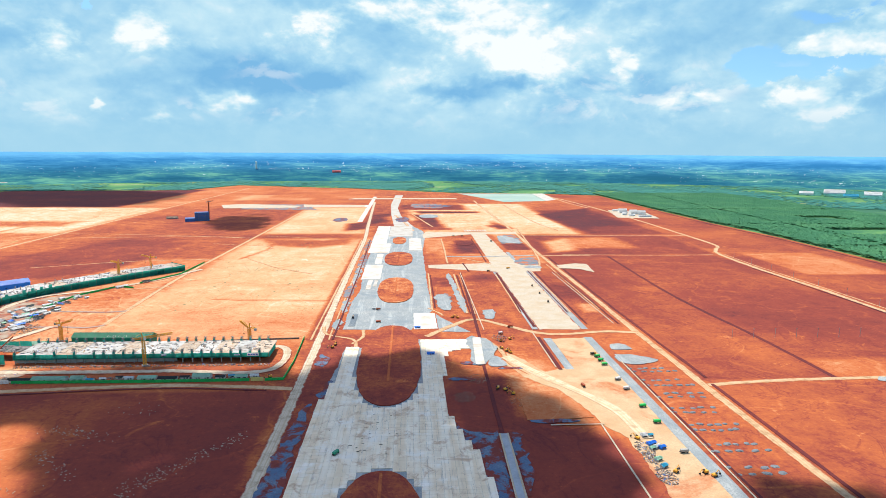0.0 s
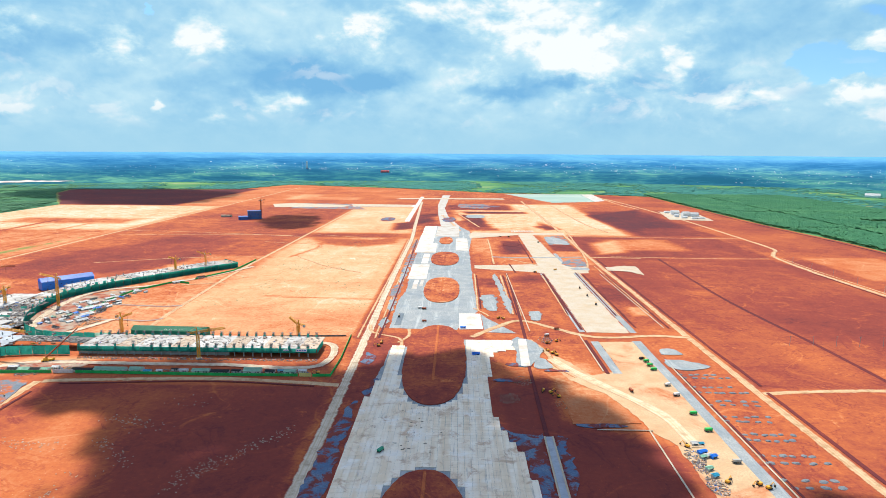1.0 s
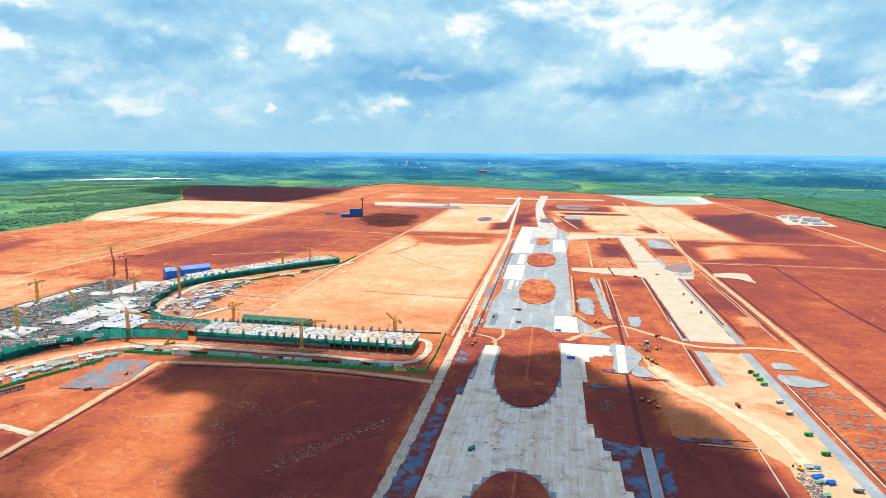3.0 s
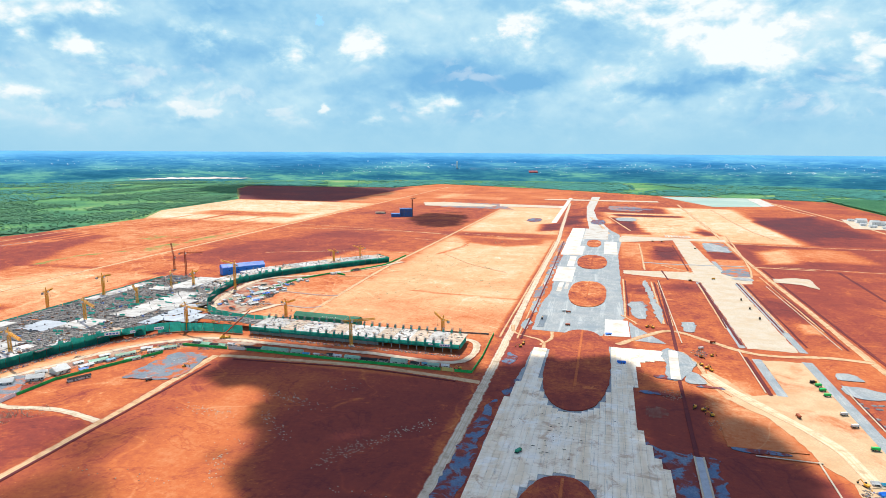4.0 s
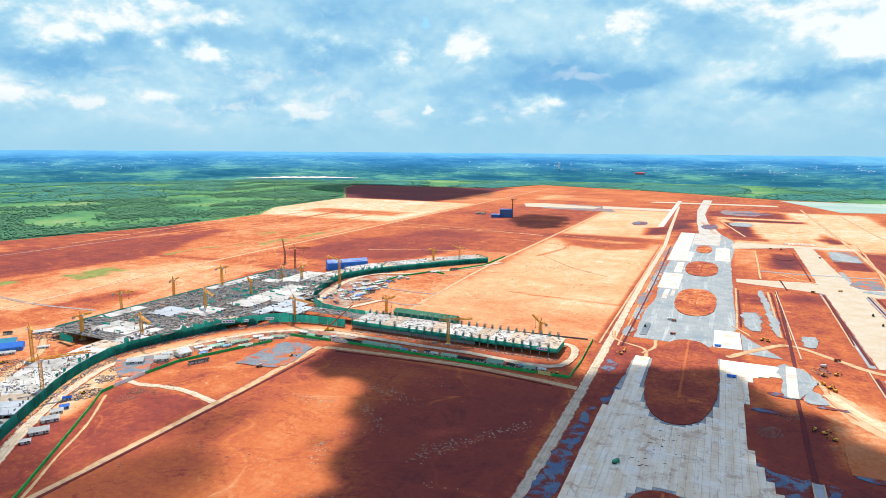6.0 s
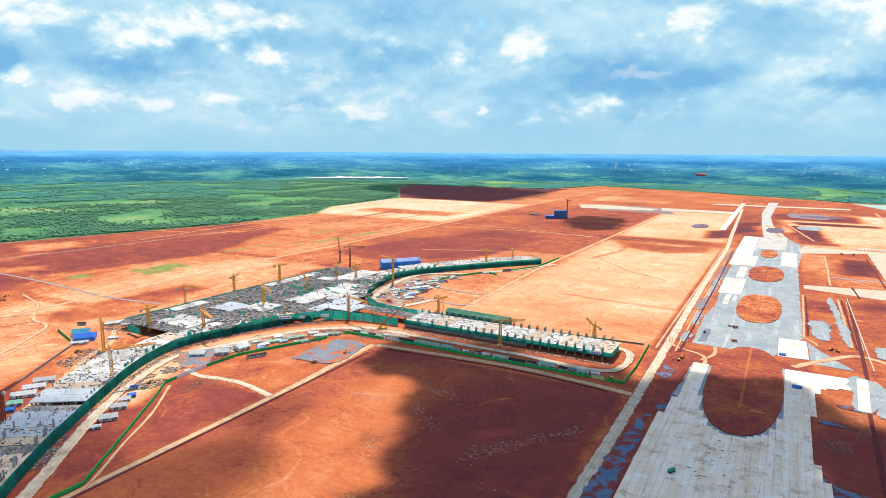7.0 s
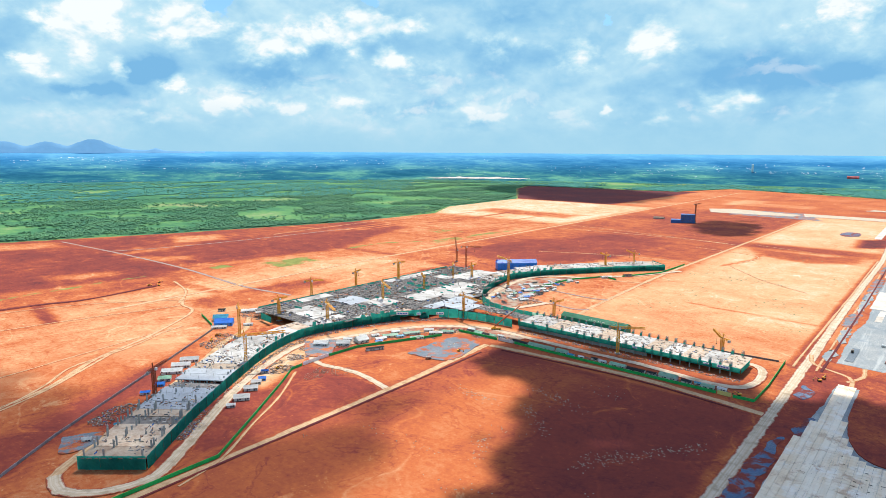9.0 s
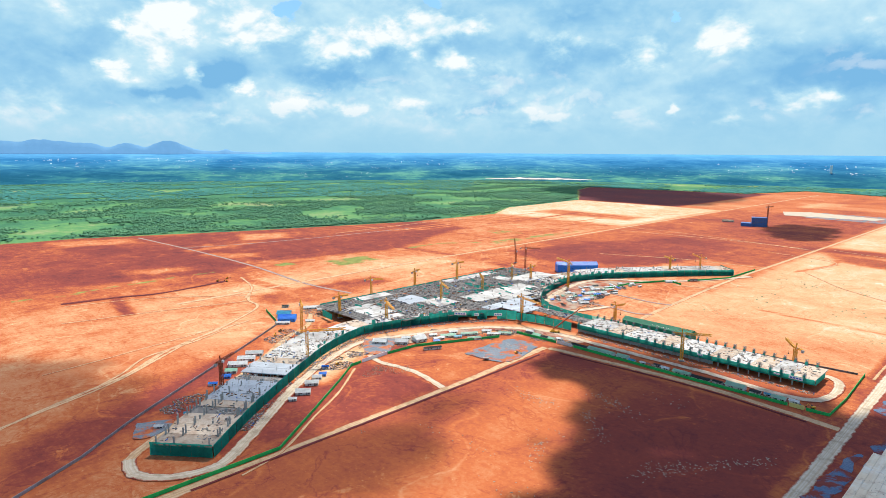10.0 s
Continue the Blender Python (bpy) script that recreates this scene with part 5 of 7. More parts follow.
# site roads
strip("road_haul", [(-405, 700), (-430, 640), (-462, 640), (-490, 690), (-505, 745), (-512, 800), (-500, 850), (-446, 885), (-395, 950), (-350, 1040)], 10, M_HAUL, 0.42, "pale dirt haul road inside the hoarding")
strip("road_haul_south", [(-409, 116), (-388, 112), (-369, 126), (-362, 150), (-372, 172), (-425, 235), (-464, 287), (-496, 345), (-505, 385), (-490, 430), (-472, 480), (-445, 520), (-400, 549), (-356, 551), (-277, 549), (-214, 550), (-157, 543), (-128, 550), (-120, 579), (-126, 612), (-145, 620), (-200, 622)], 9, M_HAUL, 0.42, "curving grey gravel haul road round the piers")
strip("road_west_haul", [(-388, 112), (-409, 116), (-428, 140), (-470, 198), (-530, 277), (-575, 330), (-600, 370), (-640, 400)], 8, M_DUST, 0.18, "pale dirt haul road behind the pier")
strip("road_grey_branch", [(-1264, 491), (-1231, 582), (-1206, 752), (-1190, 1043)], 5, M_GREYROAD, 0.15, "grey gravel track across the red earth")
strip("road_north_a", [(-460, 770), (-416, 767), (-378, 763), (-353, 768)], 5, M_GREYROAD, 0.14, "grey gravel track")
strip("road_north_b", [(-438, 698), (-396, 699), (-364, 695), (-349, 706)], 5, M_GREYROAD, 0.15, "grey gravel track")
for pts, w in (([(-500, 30), (-547, 112), (-573, 166), (-619, 221), (-656, 290), (-714, 367), (-757, 378), (-798, 400)], 4.5), ([(-520, 60), (-560, 150), (-600, 205), (-640, 262), (-664, 330)], 3.0), ([(-770, 380), (-830, 420), (-905, 440)], 4.0),
               ([(-640, 1060), (-500, 1120), (-360, 1140)], 3.0), ([(-830, 1500), (-640, 1480), (-360, 1420)], 3.5), 
                ([(620, 700), (622, 860), (620, 1040), (626, 1180)], 3.0), ([(262, 1460), (420, 1455), (560, 1450), (670, 1450)], 4.0),
               ([(300, 1180), (480, 1168), (600, 1172)], 3.0), ([(700, 800), (720, 860), (790, 900)], 2.5), ([(-60, 625), (-50, 650), (-52, 676)], 4.0), ([(-55, 612), (-60, 640), (-90, 660), (-98, 690)], 4.0), ([(80, 640), (92, 600), (96, 560), (110, 530)], 5.0),
               ([(-105, 640), (-105, 1000), (-107, 1390)], 2.5), ([(-86, 640), (-88, 900), (-90, 1390)], 2.5),
               ([(-538, 94), (-552, 126), (-578, 163), (-610, 194), (-621, 227), (-634, 264), (-664, 318)], 2.6), ([(-623, 112), (-635, 177), (-663, 308)], 2.0), ([(-885, 191), (-854, 292), (-777, 397)], 2.6), ([(-798, 167), (-781, 265), (-754, 374)], 2.6),
               ([(-796, 1418), (-642, 1437), (-478, 1442), (-384, 1431)], 3.5), ([(-420, 1332), (-292, 1291), (-295, 1193)], 2.4), ([(-331, 1452), (-162, 1394)], 2.4), ([(-299, 1146), (-232, 1059), (-198, 1028), (-155, 997)], 2.2),
               ([(-408, 888), (-350, 911)], 4.0), ([(240, 1170), (291, 1167), (352, 1164)], 5.0), ([(353, 2314), (358, 1752), (383, 1539)], 5.0), ([(283, 1601), (250, 1195), (231, 1064)], 4.0), ([(-44, 1930), (-10, 1699), (10, 1545)], 6.0), ([(10, 1954), (62, 1628)], 5.0),
               ([(-1236, 848), (-1251, 1027), (-1258, 1202), (-1223, 1485), (-1216, 1632)], 4.0), ([(635, 2942), (623, 2434), (642, 2182)], 8.0), ([(31, 997), (29, 760)], 2.4), ([(73, 989), (72, 744)], 3.0), ([(82, 979), (81, 738)], 2.4), ([(141, 990), (139, 741)], 2.4), ([(73, 1398), (69, 1088)], 3.5), ([(24, 772), (39, 742), (41, 734)], 2.4), ([(205, 1016), (203, 743)], 2.4), ([(245, 1075), (244, 758)], 2.2), ([(99, 1141), (147, 1080)], 4.0),
               ([(-446, 324), (-410, 281), (-382, 239), (-351, 194), (-340, 160)], 2.2)):
    strip("road_track", pts, w, M_DUST, 0.13, "faint pale wheel track across the bare earth", 0.3)
for pts, w in (([(266, 300), (264, 500)], 3.0), ([(266, 515), (264, 700), (265, 1150)], 3.0), ([(601, 500), (604, 860), (601, 1030)], 3.0), ([(-345, 130), (-349, 352), (-352, 480)], 2.0), ([(-340, 498), (-213, 508), (-120, 500)], 2.0),
               ([(-82, 640), (-83, 1000), (-88, 1390)], 2.0), ([(208, 690), (209, 1000)], 2.0), ([(246, 690), (246, 1000)], 2.0), ([(100, 1010), (96, 1090)], 2.5), ([(140, 1100), (142, 1400)], 2.0),
               # the 7 m strip is no berm: a scarp's earth and shade in one dark colour
               ([(206, 300), (205, 560)], 1.6), ([(-900, 190), (-892, 255), (-878, 300), (-883, 356), (-892, 406)], 7.0), ([(77, 985), (76, 740)], 1.6), ([(34, 985), (33, 770)], 1.6), ([(144, 985), (140, 745)], 1.6), ([(200, 1016), (199, 743)], 1.6), ([(862, 1000), (866, 1420), (846, 1720), (850, 2150)], 5.0)):
    tagged(strip("earth_berm", pts, w, M_DARKSOIL, 0.25, "low dark berm of damp red earth", 0.3), category="berm")
strip("road_dark", [(70, 1164), (121, 1159), (240, 1170)], 6, M_GREY, 0.16, "grey stone road between the aprons")
patch("pavement_wet_strip", [(-71, 690), (-63, 690), (-63, 742), (-69, 742)], M_WETSTONE, 0.3, "dark wet stone strip on the apron bed", 0.6, "apron")
patch("pavement_stone_pad", [(-613, 2329), (-386, 2309), (-310, 2100), (-568, 2113)], M_STONE2, 0.14, "blue-grey crushed stone pad on the red earth", 6.0, "ground")
patch("pavement_cement_pad", [(-390, 2300), (-147, 2290), (-147, 2211), (-370, 2200)], M_WHITE, 0.16, "pale cement pad on the red earth", 3.0, "ground")
patch("pavement_pond_bank", [(584, 2918), (641, 2945), (613, 2553), (560, 2500)], M_WHITE, 0.2, "white bank beside the settling pond", 4.0, "ground")
for pts in ([(9, 2347), (115, 2329), (108, 2171), (15, 2198)], [(209, 1443), (247, 1459), (250, 1353), (204, 1326)], [(195, 1129), (235, 1145), (231, 1077), (196, 1076)], [(37, 843), (54, 850), (56, 803), (37, 796)]):
    patch("pavement_stone_bed", pts, M_STONE2, 0.15, "blue-grey crushed stone spread on the red earth", 4.0, "ground", True)
for pts in ([(-92, 1185), (-80, 1186), (-79, 1080), (-90, 1011)], [(-92, 900), (-80, 930), (-80, 850), (-91, 835)], [(-90, 1380), (-84, 1370), (-85, 1240), (-92, 1250)]):
    patch("pavement_stone_bed", pts, M_STONE2, 0.15, "blue-grey crushed stone spread on the red earth", 4.0, "ground", True)
for k in range(9):
    patch("pavement_pad", [(139 + 6.5 * k, 1532), (143 + 6.5 * k, 1532), (143 + 6.5 * k, 1564), (139 + 6.5 * k, 1564)], M_WHITE, 0.3, "narrow white concrete pad", 0.2, "apron")
for x, y, sx, sy, m in ((-84, 700, 5, 22, M_GREY), (-83, 790, 4, 40, M_GREY), (-84, 1000, 4, 90, M_GREY), (60, 560, 14, 6, M_BLUE), (84, 560, 8, 10, M_GREY), (95, 545, 14, 4, M_BLUE),
                        (46, 520, 12, 4, M_BLUE), (110, 432, 20, 3, M_BLUE), (80, 575, 9, 8, M_GREY), (215, 1050, 16, 10, M_GREY), (120, 1330, 18, 30, M_DARKSOIL), (-20, 1800, 20, 60, M_BLUE), (60, 1900, 30, 50, M_GREY), (100, 2250, 60, 30, M_BLUE), (-200, 1800, 20, 50, M_BLUE), (430, 505, 14, 6, M_GREY)):
    patch("pavement_stone_bed", oval(x, y, sx, sy, 14), m, 0.13, "crushed stone spread in patches on the red earth", 4.0, "ground", True)
patch("pavement_forecourt", [(-500, 398), (-486, 450), (-462, 505), (-430, 535), (-395, 552), (-350, 556), (-350, 538), (-420, 527), (-446, 496), (-464, 440), (-470, 402)], M_YARD, 0.12, "pale beaten dirt forecourt before the terminal", 3.0, "yard", True)
patch("pavement_north_yard", [(-505, 650), (-512, 720), (-508, 800), (-480, 850), (-445, 868), (-455, 800), (-436, 705), (-430, 640), (-460, 632)], M_YARD, 0.12, "pale beaten dirt yard behind the middle pier", 3.0, "yard", True)
strip("road_wheel_mark", [(94, 578), (112, 540), (135, 500), (152, 470), (164, 440), (168, 400)], 9, M_MARK, 0.19, "pale wheel marks curving onto the runway base", 0.4)
patch("pavement_yard", [(-405, 427), (-408, 466), (-402, 500), (-370, 498), (-360, 440)], M_STONE2, 0.16, "dark grey gravel storage yard", 3.0, "yard", True)
patch("pavement_gate_yard", [(-512, 384), (-490, 408), (-462, 376), (-474, 358)], M_STONE2, 0.17, "dark grey gravel yard by the gate", 2.0, "yard", True)
patch("pavement_store", [(-460, 140), (-440, 128), (-432, 142), (-450, 160)], M_STONE2, 0.17, "dark grey gravel storage yard", 2.0, "yard", True)

# ---- site sheds and offices ----


def shed(x, y, w, d, h, turn, roof, wall=M_WALLW, label="", name="site_shed", doors=2):
    if name == "site_shed":
        h = 0.72 * h
    root = base(name, x, y, 0.1, turn)
    bm = bmesh.new()
    box(bm, (0, 0, h / 2), (w, d, h))
    body = part("wall", bm, wall, root)
    bm = bmesh.new()
    e, r = 0.5, d * 0.26
    v = [bm.verts.new(c) for c in ((-w / 2 - e, -d / 2 - e, h - 0.1), (w / 2 + e, -d / 2 - e, h - 0.1), (w / 2 + e, 0, h + r), (-w / 2 - e, 0, h + r), (-w / 2 - e, d / 2 + e, h - 0.1), (w / 2 + e, d / 2 + e, h - 0.1))]
    faces = [bm.faces.new((v[0], v[1], v[2], v[3])), bm.faces.new((v[3], v[2], v[5], v[4]))]
    bmesh.ops.solidify(bm, geom=faces, thickness=-0.22)
    part("roof", bm, roof, root)
    for k in range(doors):
        bm = bmesh.new()
        box(bm, (w * ((k + 0.5) / doors - 0.5), -d / 2 - 0.06, min(1.1, h * 0.45)), (1.2, 0.12, min(2.1, h * 0.85)))
        part("door", bm, M_STEEL, root)
        bm = bmesh.new()
        box(bm, (w * ((k + 0.8) / doors - 0.5), -d / 2 - 0.06, h * 0.58), (1.5, 0.12, 1.0))
        part("window", bm, M_GLASS, root)
    return tagged(root, label, "shed", "site sheds")


GREENS, WHITES, BLUES, DARKS = "mint-green metal roofed site shed", "white metal roofed site shed", "blue metal roofed site shed", "dark shade-net roofed storage shed"
for x, y, w, d, h, turn, roof, lab in (
        (-230, 530, 15, 6, 3.2, 0, M_GREENROOF, GREENS), (-212, 529, 16, 6, 2.6, 0, M_DARKROOF, DARKS), (-183, 531, 15, 8, 4.2, 0, M_GREENROOF, GREENS), (-149, 531, 10, 6, 3.0, 0, M_GREENROOF, GREENS),
        (-138, 533, 7, 4, 2.8, 0, M_WHITEROOF, WHITES), (-167, 531, 8, 5, 2.8, 0, M_DARKROOF, DARKS), (-401, 527, 9, 5, 2.8, 0, M_DARKROOF, DARKS), (-391, 528, 10, 6, 2.8, 0, M_GREENROOF, GREENS),
        (-381, 528, 9, 5, 2.7, 0, M_DARKROOF, DARKS), (-373, 529, 8, 5, 2.8, 0, M_GREENROOF, GREENS), (-366, 534, 6, 4, 3, 0, M_WHITEROOF, WHITES), (-337, 529, 20, 5, 2.8, 0, M_DARKROOF, DARKS),
        (-313, 530, 28, 7, 3.4, 0, M_GREENROOF, GREENS), (-289, 530, 11, 7, 3.8, 0, M_GREENROOF, GREENS), (-278, 528, 6, 4, 2.6, 0, M_CYANROOF, BLUES), (-268, 530, 5, 3, 2.4, 0, M_WHITEROOF, WHITES),
        (-490, 389, 14, 9, 4, 35, M_WHITEROOF, WHITES), (-474, 405, 13, 9, 4, 40, M_WHITEROOF, WHITES), (-468, 424, 12, 12, 5, 75, M_WHITEROOF, WHITES), (-457, 442, 12, 5, 3, 70, M_WHITEROOF, WHITES),
        (-457, 456, 16, 6, 3, 60, M_GREENROOF, GREENS), (-446, 478, 18, 5, 3, 62, M_GREENROOF, GREENS), (-431, 470, 14, 5, 3, 58, M_GREENROOF, GREENS), (-438, 415, 18, 4, 3, 62, M_DARKROOF, DARKS),
        (-448, 462, 8, 4, 2.6, 60, M_CYANROOF, BLUES), (-427, 497, 14, 5, 3, 40, M_WHITEROOF, WHITES), (-420, 508, 14, 5, 3, 35, M_GREENROOF, GREENS),
        (-528, 250, 17, 8, 3.5, 53, M_WHITEROOF, WHITES), (-537, 263, 16, 8, 3.5, 53, M_WHITEROOF, WHITES), (-546, 276, 16, 8, 3.5, 53, M_WHITEROOF, WHITES), (-515, 237, 10, 7, 3.5, 53, M_GREENROOF, GREENS),
        (-506, 228, 8, 5, 3, 53, M_BLUEROOF, BLUES), (-428, 258, 12, 8, 3.5, 53, M_WHITEROOF, WHITES), (-440, 274, 11, 7, 3.5, 53, M_WHITEROOF, WHITES), (-449, 285, 8, 6, 3, 53, M_WHITEROOF, WHITES),
        (-452, 293, 6, 5, 3, 53, M_BLUEROOF, BLUES), (-655, 372, 16, 12, 5, 50, M_CYANROOF, BLUES), (-634, 364, 20, 14, 5.5, 50, M_BLUEROOF, BLUES), (-624, 352, 16, 5, 3, 50, M_WHITEROOF, WHITES),
        (-378, 628, 12, 8, 5, 0, M_GREENROOF, GREENS), (-447, 715, 16, 7, 3, 60, M_WHITEROOF, WHITES), (-437, 690, 12, 6, 3, 60, M_WHITEROOF, WHITES), (-462, 742, 16, 6, 3, 60, M_WHITEROOF, WHITES),
        (-452, 760, 12, 5, 3, 60, M_WHITEROOF, WHITES), (-470, 770, 12, 5, 3, 60, M_WHITEROOF, WHITES), (-440, 735, 10, 5, 3, 60, M_DARKROOF, DARKS), (-420, 905, 16, 6, 3, 50, M_WHITEROOF, WHITES), (-400, 940, 12, 6, 3, 50, M_DARKROOF, DARKS),
        (-662, 415, 20, 7, 3, 60, M_WHITEROOF, WHITES), (-690, 394, 8, 5, 3, 50, M_DARKROOF, DARKS),
        (171, 404, 3, 2.4, 2.3, 5, M_CYANROOF, BLUES), (167, 392, 6, 3, 2.4, 20, M_BLUEROOF, BLUES), (169, 387, 5.5, 3, 2.4, 20, M_WHITEROOF, WHITES), (172, 386, 4.5, 3, 2.4, 20, M_BLUEROOF, BLUES), (165, 385, 4, 2.4, 2.4, 20, M_GREENROOF, GREENS),
        (163, 370, 4.5, 3, 2.4, 25, M_GREENROOF, GREENS), (163, 361, 4, 3, 2.4, 25, M_CYANROOF, BLUES), (166, 404, 4, 4, 2.6, 0, M_WHITEROOF, WHITES), (21, 589, 7, 4, 2.4, 0, M_BLUEROOF, BLUES), (9, 681, 6, 3, 2.5, 0, M_BLUEROOF, BLUES)):
    shed(x, y, w, d, h, turn, roof, M_WALLW if roof != M_BLUEROOF else M_BLUEROOF, lab, doors=2 if w > 9 else 1)

yard_rng = random.Random(21)
for k in range(70):
    x, y = yard_rng.uniform(-500, -436), yard_rng.uniform(660, 850)
    if not (-516 + (y - 640) * 0.02 < x < -492) and (x > -470 or y < 820) and not (-476 < x < -452 and 640 < y < 680) and abs(x + 505 - (y - 745) * 0.1) > 12:
        roof = yard_rng.choice((M_WHITEROOF, M_WHITEROOF, M_WHITEROOF, M_DARKROOF, M_BLUEROOF, M_GREENROOF))
        shed(x, y, yard_rng.uniform(4, 10), yard_rng.uniform(3, 4.6), yard_rng.uniform(2.2, 2.8), yard_rng.choice((60, 62, 150)), roof, M_WALLW,
             {M_WHITEROOF: WHITES, M_DARKROOF: DARKS, M_BLUEROOF: BLUES, M_GREENROOF: GREENS}[roof], doors=1)
for x, y, w, d, turn, roof in ((-482, 418, 9, 5, 45, M_WHITEROOF), (-479, 436, 7, 4, 60, M_WHITEROOF), (-463, 470, 9, 4, 60, M_WHITEROOF), (-440, 500, 10, 5, 40, M_WHITEROOF), (-405, 534, 8, 4, 10, M_WHITEROOF), (-452, 434, 7, 4, 60, M_BLUEROOF),
                               (-470, 446, 8, 4, 65, M_WHITEROOF), (-246, 531, 7, 4, 0, M_WHITEROOF), (-255, 533, 6, 3, 0, M_DARKROOF), (-198, 531, 8, 4, 0, M_DARKROOF), (-158, 533, 5, 3, 0, M_CYANROOF), (-421, 244, 6, 4, 53, M_WHITEROOF), (-466, 305, 6, 4, 50, M_BLUEROOF),
                               (-444, 148, 6, 4, 50, M_WHITEROOF), (-497, 212, 7, 4, 53, M_BLUEROOF), (-452, 172, 5, 3, 53, M_CYANROOF), (-575, 345, 9, 4, 50, M_WHITEROOF), (-610, 380, 10, 4, 50, M_WHITEROOF), (-645, 420, 12, 5, 60, M_WHITEROOF)):
    shed(x, y, w, d, 2.8, turn, roof, M_WALLW, {M_WHITEROOF: WHITES, M_DARKROOF: DARKS, M_BLUEROOF: BLUES, M_CYANROOF: BLUES}[roof], doors=1)

# utility poles in rows across the red fields
pole_src = None
for x, y in [(352 + 24 * k, 632 - 0.3 * k) for k in range(7)] + [(622, 700 + 62 * k) for k in range(9)]:
    if pole_src is None:
        pole_src = base("utility_pole", x, y)
        bm = bmesh.new()
        bmesh.ops.create_cone(bm, cap_ends=True, segments=8, radius1=0.28, radius2=0.16, depth=11, matrix=pose(0, 0, 5.5))
        part("post", bm, M_COLUMN, pole_src)
        bm = bmesh.new()
        box(bm, (0, 0, 10.2), (2.4, 0.2, 0.25))
        part("crossarm", bm, M_STEEL, pole_src)
        tagged(pole_src, "slim pale concrete utility pole on the red earth", "pole", "utility poles")
    else:
        copy_thing(pole_src, pose(x, y, 0))

# long green shed, blue hall and far office block
big = shed(-302, 627, 80, 13, 11.0, -2, M_DEEPGREEN, M_DEEPGREEN, "long dark green metal shed with white lettering on its roof", "long_shed", 4)
bm = bmesh.new()
for k in range(4):
    for u in (-1, 1):
        beam(bm, (-3 + 5.5 * k + 1.2 * u, -5.6, 11.65), (-3 + 5.5 * k + 0.9 * u * (k % 2), -2.0, 12.25), 0.75, 0.25)
    beam(bm, (-4 + 5.5 * k, -3.6, 12.0), (-1.6 + 5.5 * k, -3.6, 12.0), 0.6, 0.25)
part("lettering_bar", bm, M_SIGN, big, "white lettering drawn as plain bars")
hall = shed(-570, 873, 68, 18, 12, 48, M_BLUEROOF, M_BLUEROOF, "long bright blue steel hall behind the far pier", "steel_hall", 5)
bm = bmesh.new()
for k in range(3):
    box(bm, (-24 + 24 * k, -8.2, 7), (8, 0.2, 2))
part("sign_board", bm, M_SIGN, hall)
block = base("office_block", -595, 1780, 0, 20)
tagged(block, "blue netted office tower under construction standing alone on the earth", "building")
bm = bmesh.new()
box(bm, (6, 0, 12), (38, 26, 24))
part("tower_body", bm, M_NAVY, block)
bm = bmesh.new()
box(bm, (-26, -6, 4.5), (26, 30, 9))
part("podium", bm, M_NAVY, block)
for k in range(6):
    bm = bmesh.new()
    box(bm, (6, 0, 3.9 * (k + 1)), (38.8, 26.8, 0.5))
    part("floor_edge", bm, M_STEEL, block)
for k in range(9):
    bm = bmesh.new()
    box(bm, (-12.5 + 4.6 * k, -13.2, 12.6), (0.5, 0.6, 25.2))
    part("scaffold_pole", bm, M_STEEL, block)
tower_crane(-575, 1800, 52, 75, 24, 0, M_RUST, "rusty red tower crane over the far office block")
shed(-690, 1830, 30, 14, 4, 10, M_SLABT, M_COLUMN, "low tan storage shed by the far tower")
for x, y, w, d, h, lab in ((711, 2017, 26, 18, 9, 0), (728, 1965, 22, 20, 10, 0), (752, 1960, 26, 16, 9, 0), (735, 1880, 40, 10, 4, 0), (700, 1900, 18, 10, 5, 0), (700, 2060, 16, 10, 5, 0), (690, 1940, 14, 10, 6, 0)):
    shed(x, y, w, d, h, 0, M_WHITEROOF, M_WHITEROOF, "white plant building in a fenced yard on the red earth", "plant_building", 2)
patch("pavement_plant_yard", [(640, 1856), (690, 2110), (790, 2020), (762, 1830)], M_PALE, 0.18, "pale gravel yard of the plant", 3.0, "yard")

# ---- vehicles ----


def truck(x, y, turn, mat, label, length=8.0):
    root = base("dump_truck", x, y, 0.45, turn)
    root.scale = (0.74, 0.74, 0.74)
    bm = bmesh.new()
    box(bm, (-1.0, 0, 1.0), (length, 2.2, 0.5))
    part("chassis", bm, M_DARK, root)
    bm = bmesh.new()
    v = box(bm, (-1.6, 0, 2.2), (length - 2.4, 2.7, 2.0))
    for q in v:
        if q.co.z < 2:
            q.co.x *= 0.9
            q.co.y *= 0.85
    part("tipper_body", bm, mat, root)
    bm = bmesh.new()
    v = box(bm, (length / 2 - 1.9, 0, 2.1), (2.1, 2.4, 2.4))
    for q in v:
        if q.co.z > 2.5 and q.co.x > length / 2 - 1.5:
            q.co.x -= 0.5
    cab = part("cab", bm, mat if mat != M_DARK else M_YELLOW, root)
    bm = bmesh.new()
    box(bm, (length / 2 - 1.05, 0, 2.6), (0.3, 2.1, 0.9))
    part("windscreen", bm, M_GLASS, cab)
    for wx in (length / 2 - 1.9, -1.6, -3.2):
        for sy in (-1, 1):
            bm = bmesh.new()
            bmesh.ops.create_cone(bm, cap_ends=True, segments=10, radius1=0.55, radius2=0.55, depth=0.5, matrix=pose(wx, sy * 1.15, 0.5, 90))
            part("wheel", bm, M_DARK, root)
    return tagged(root, label, "truck", "site trucks")


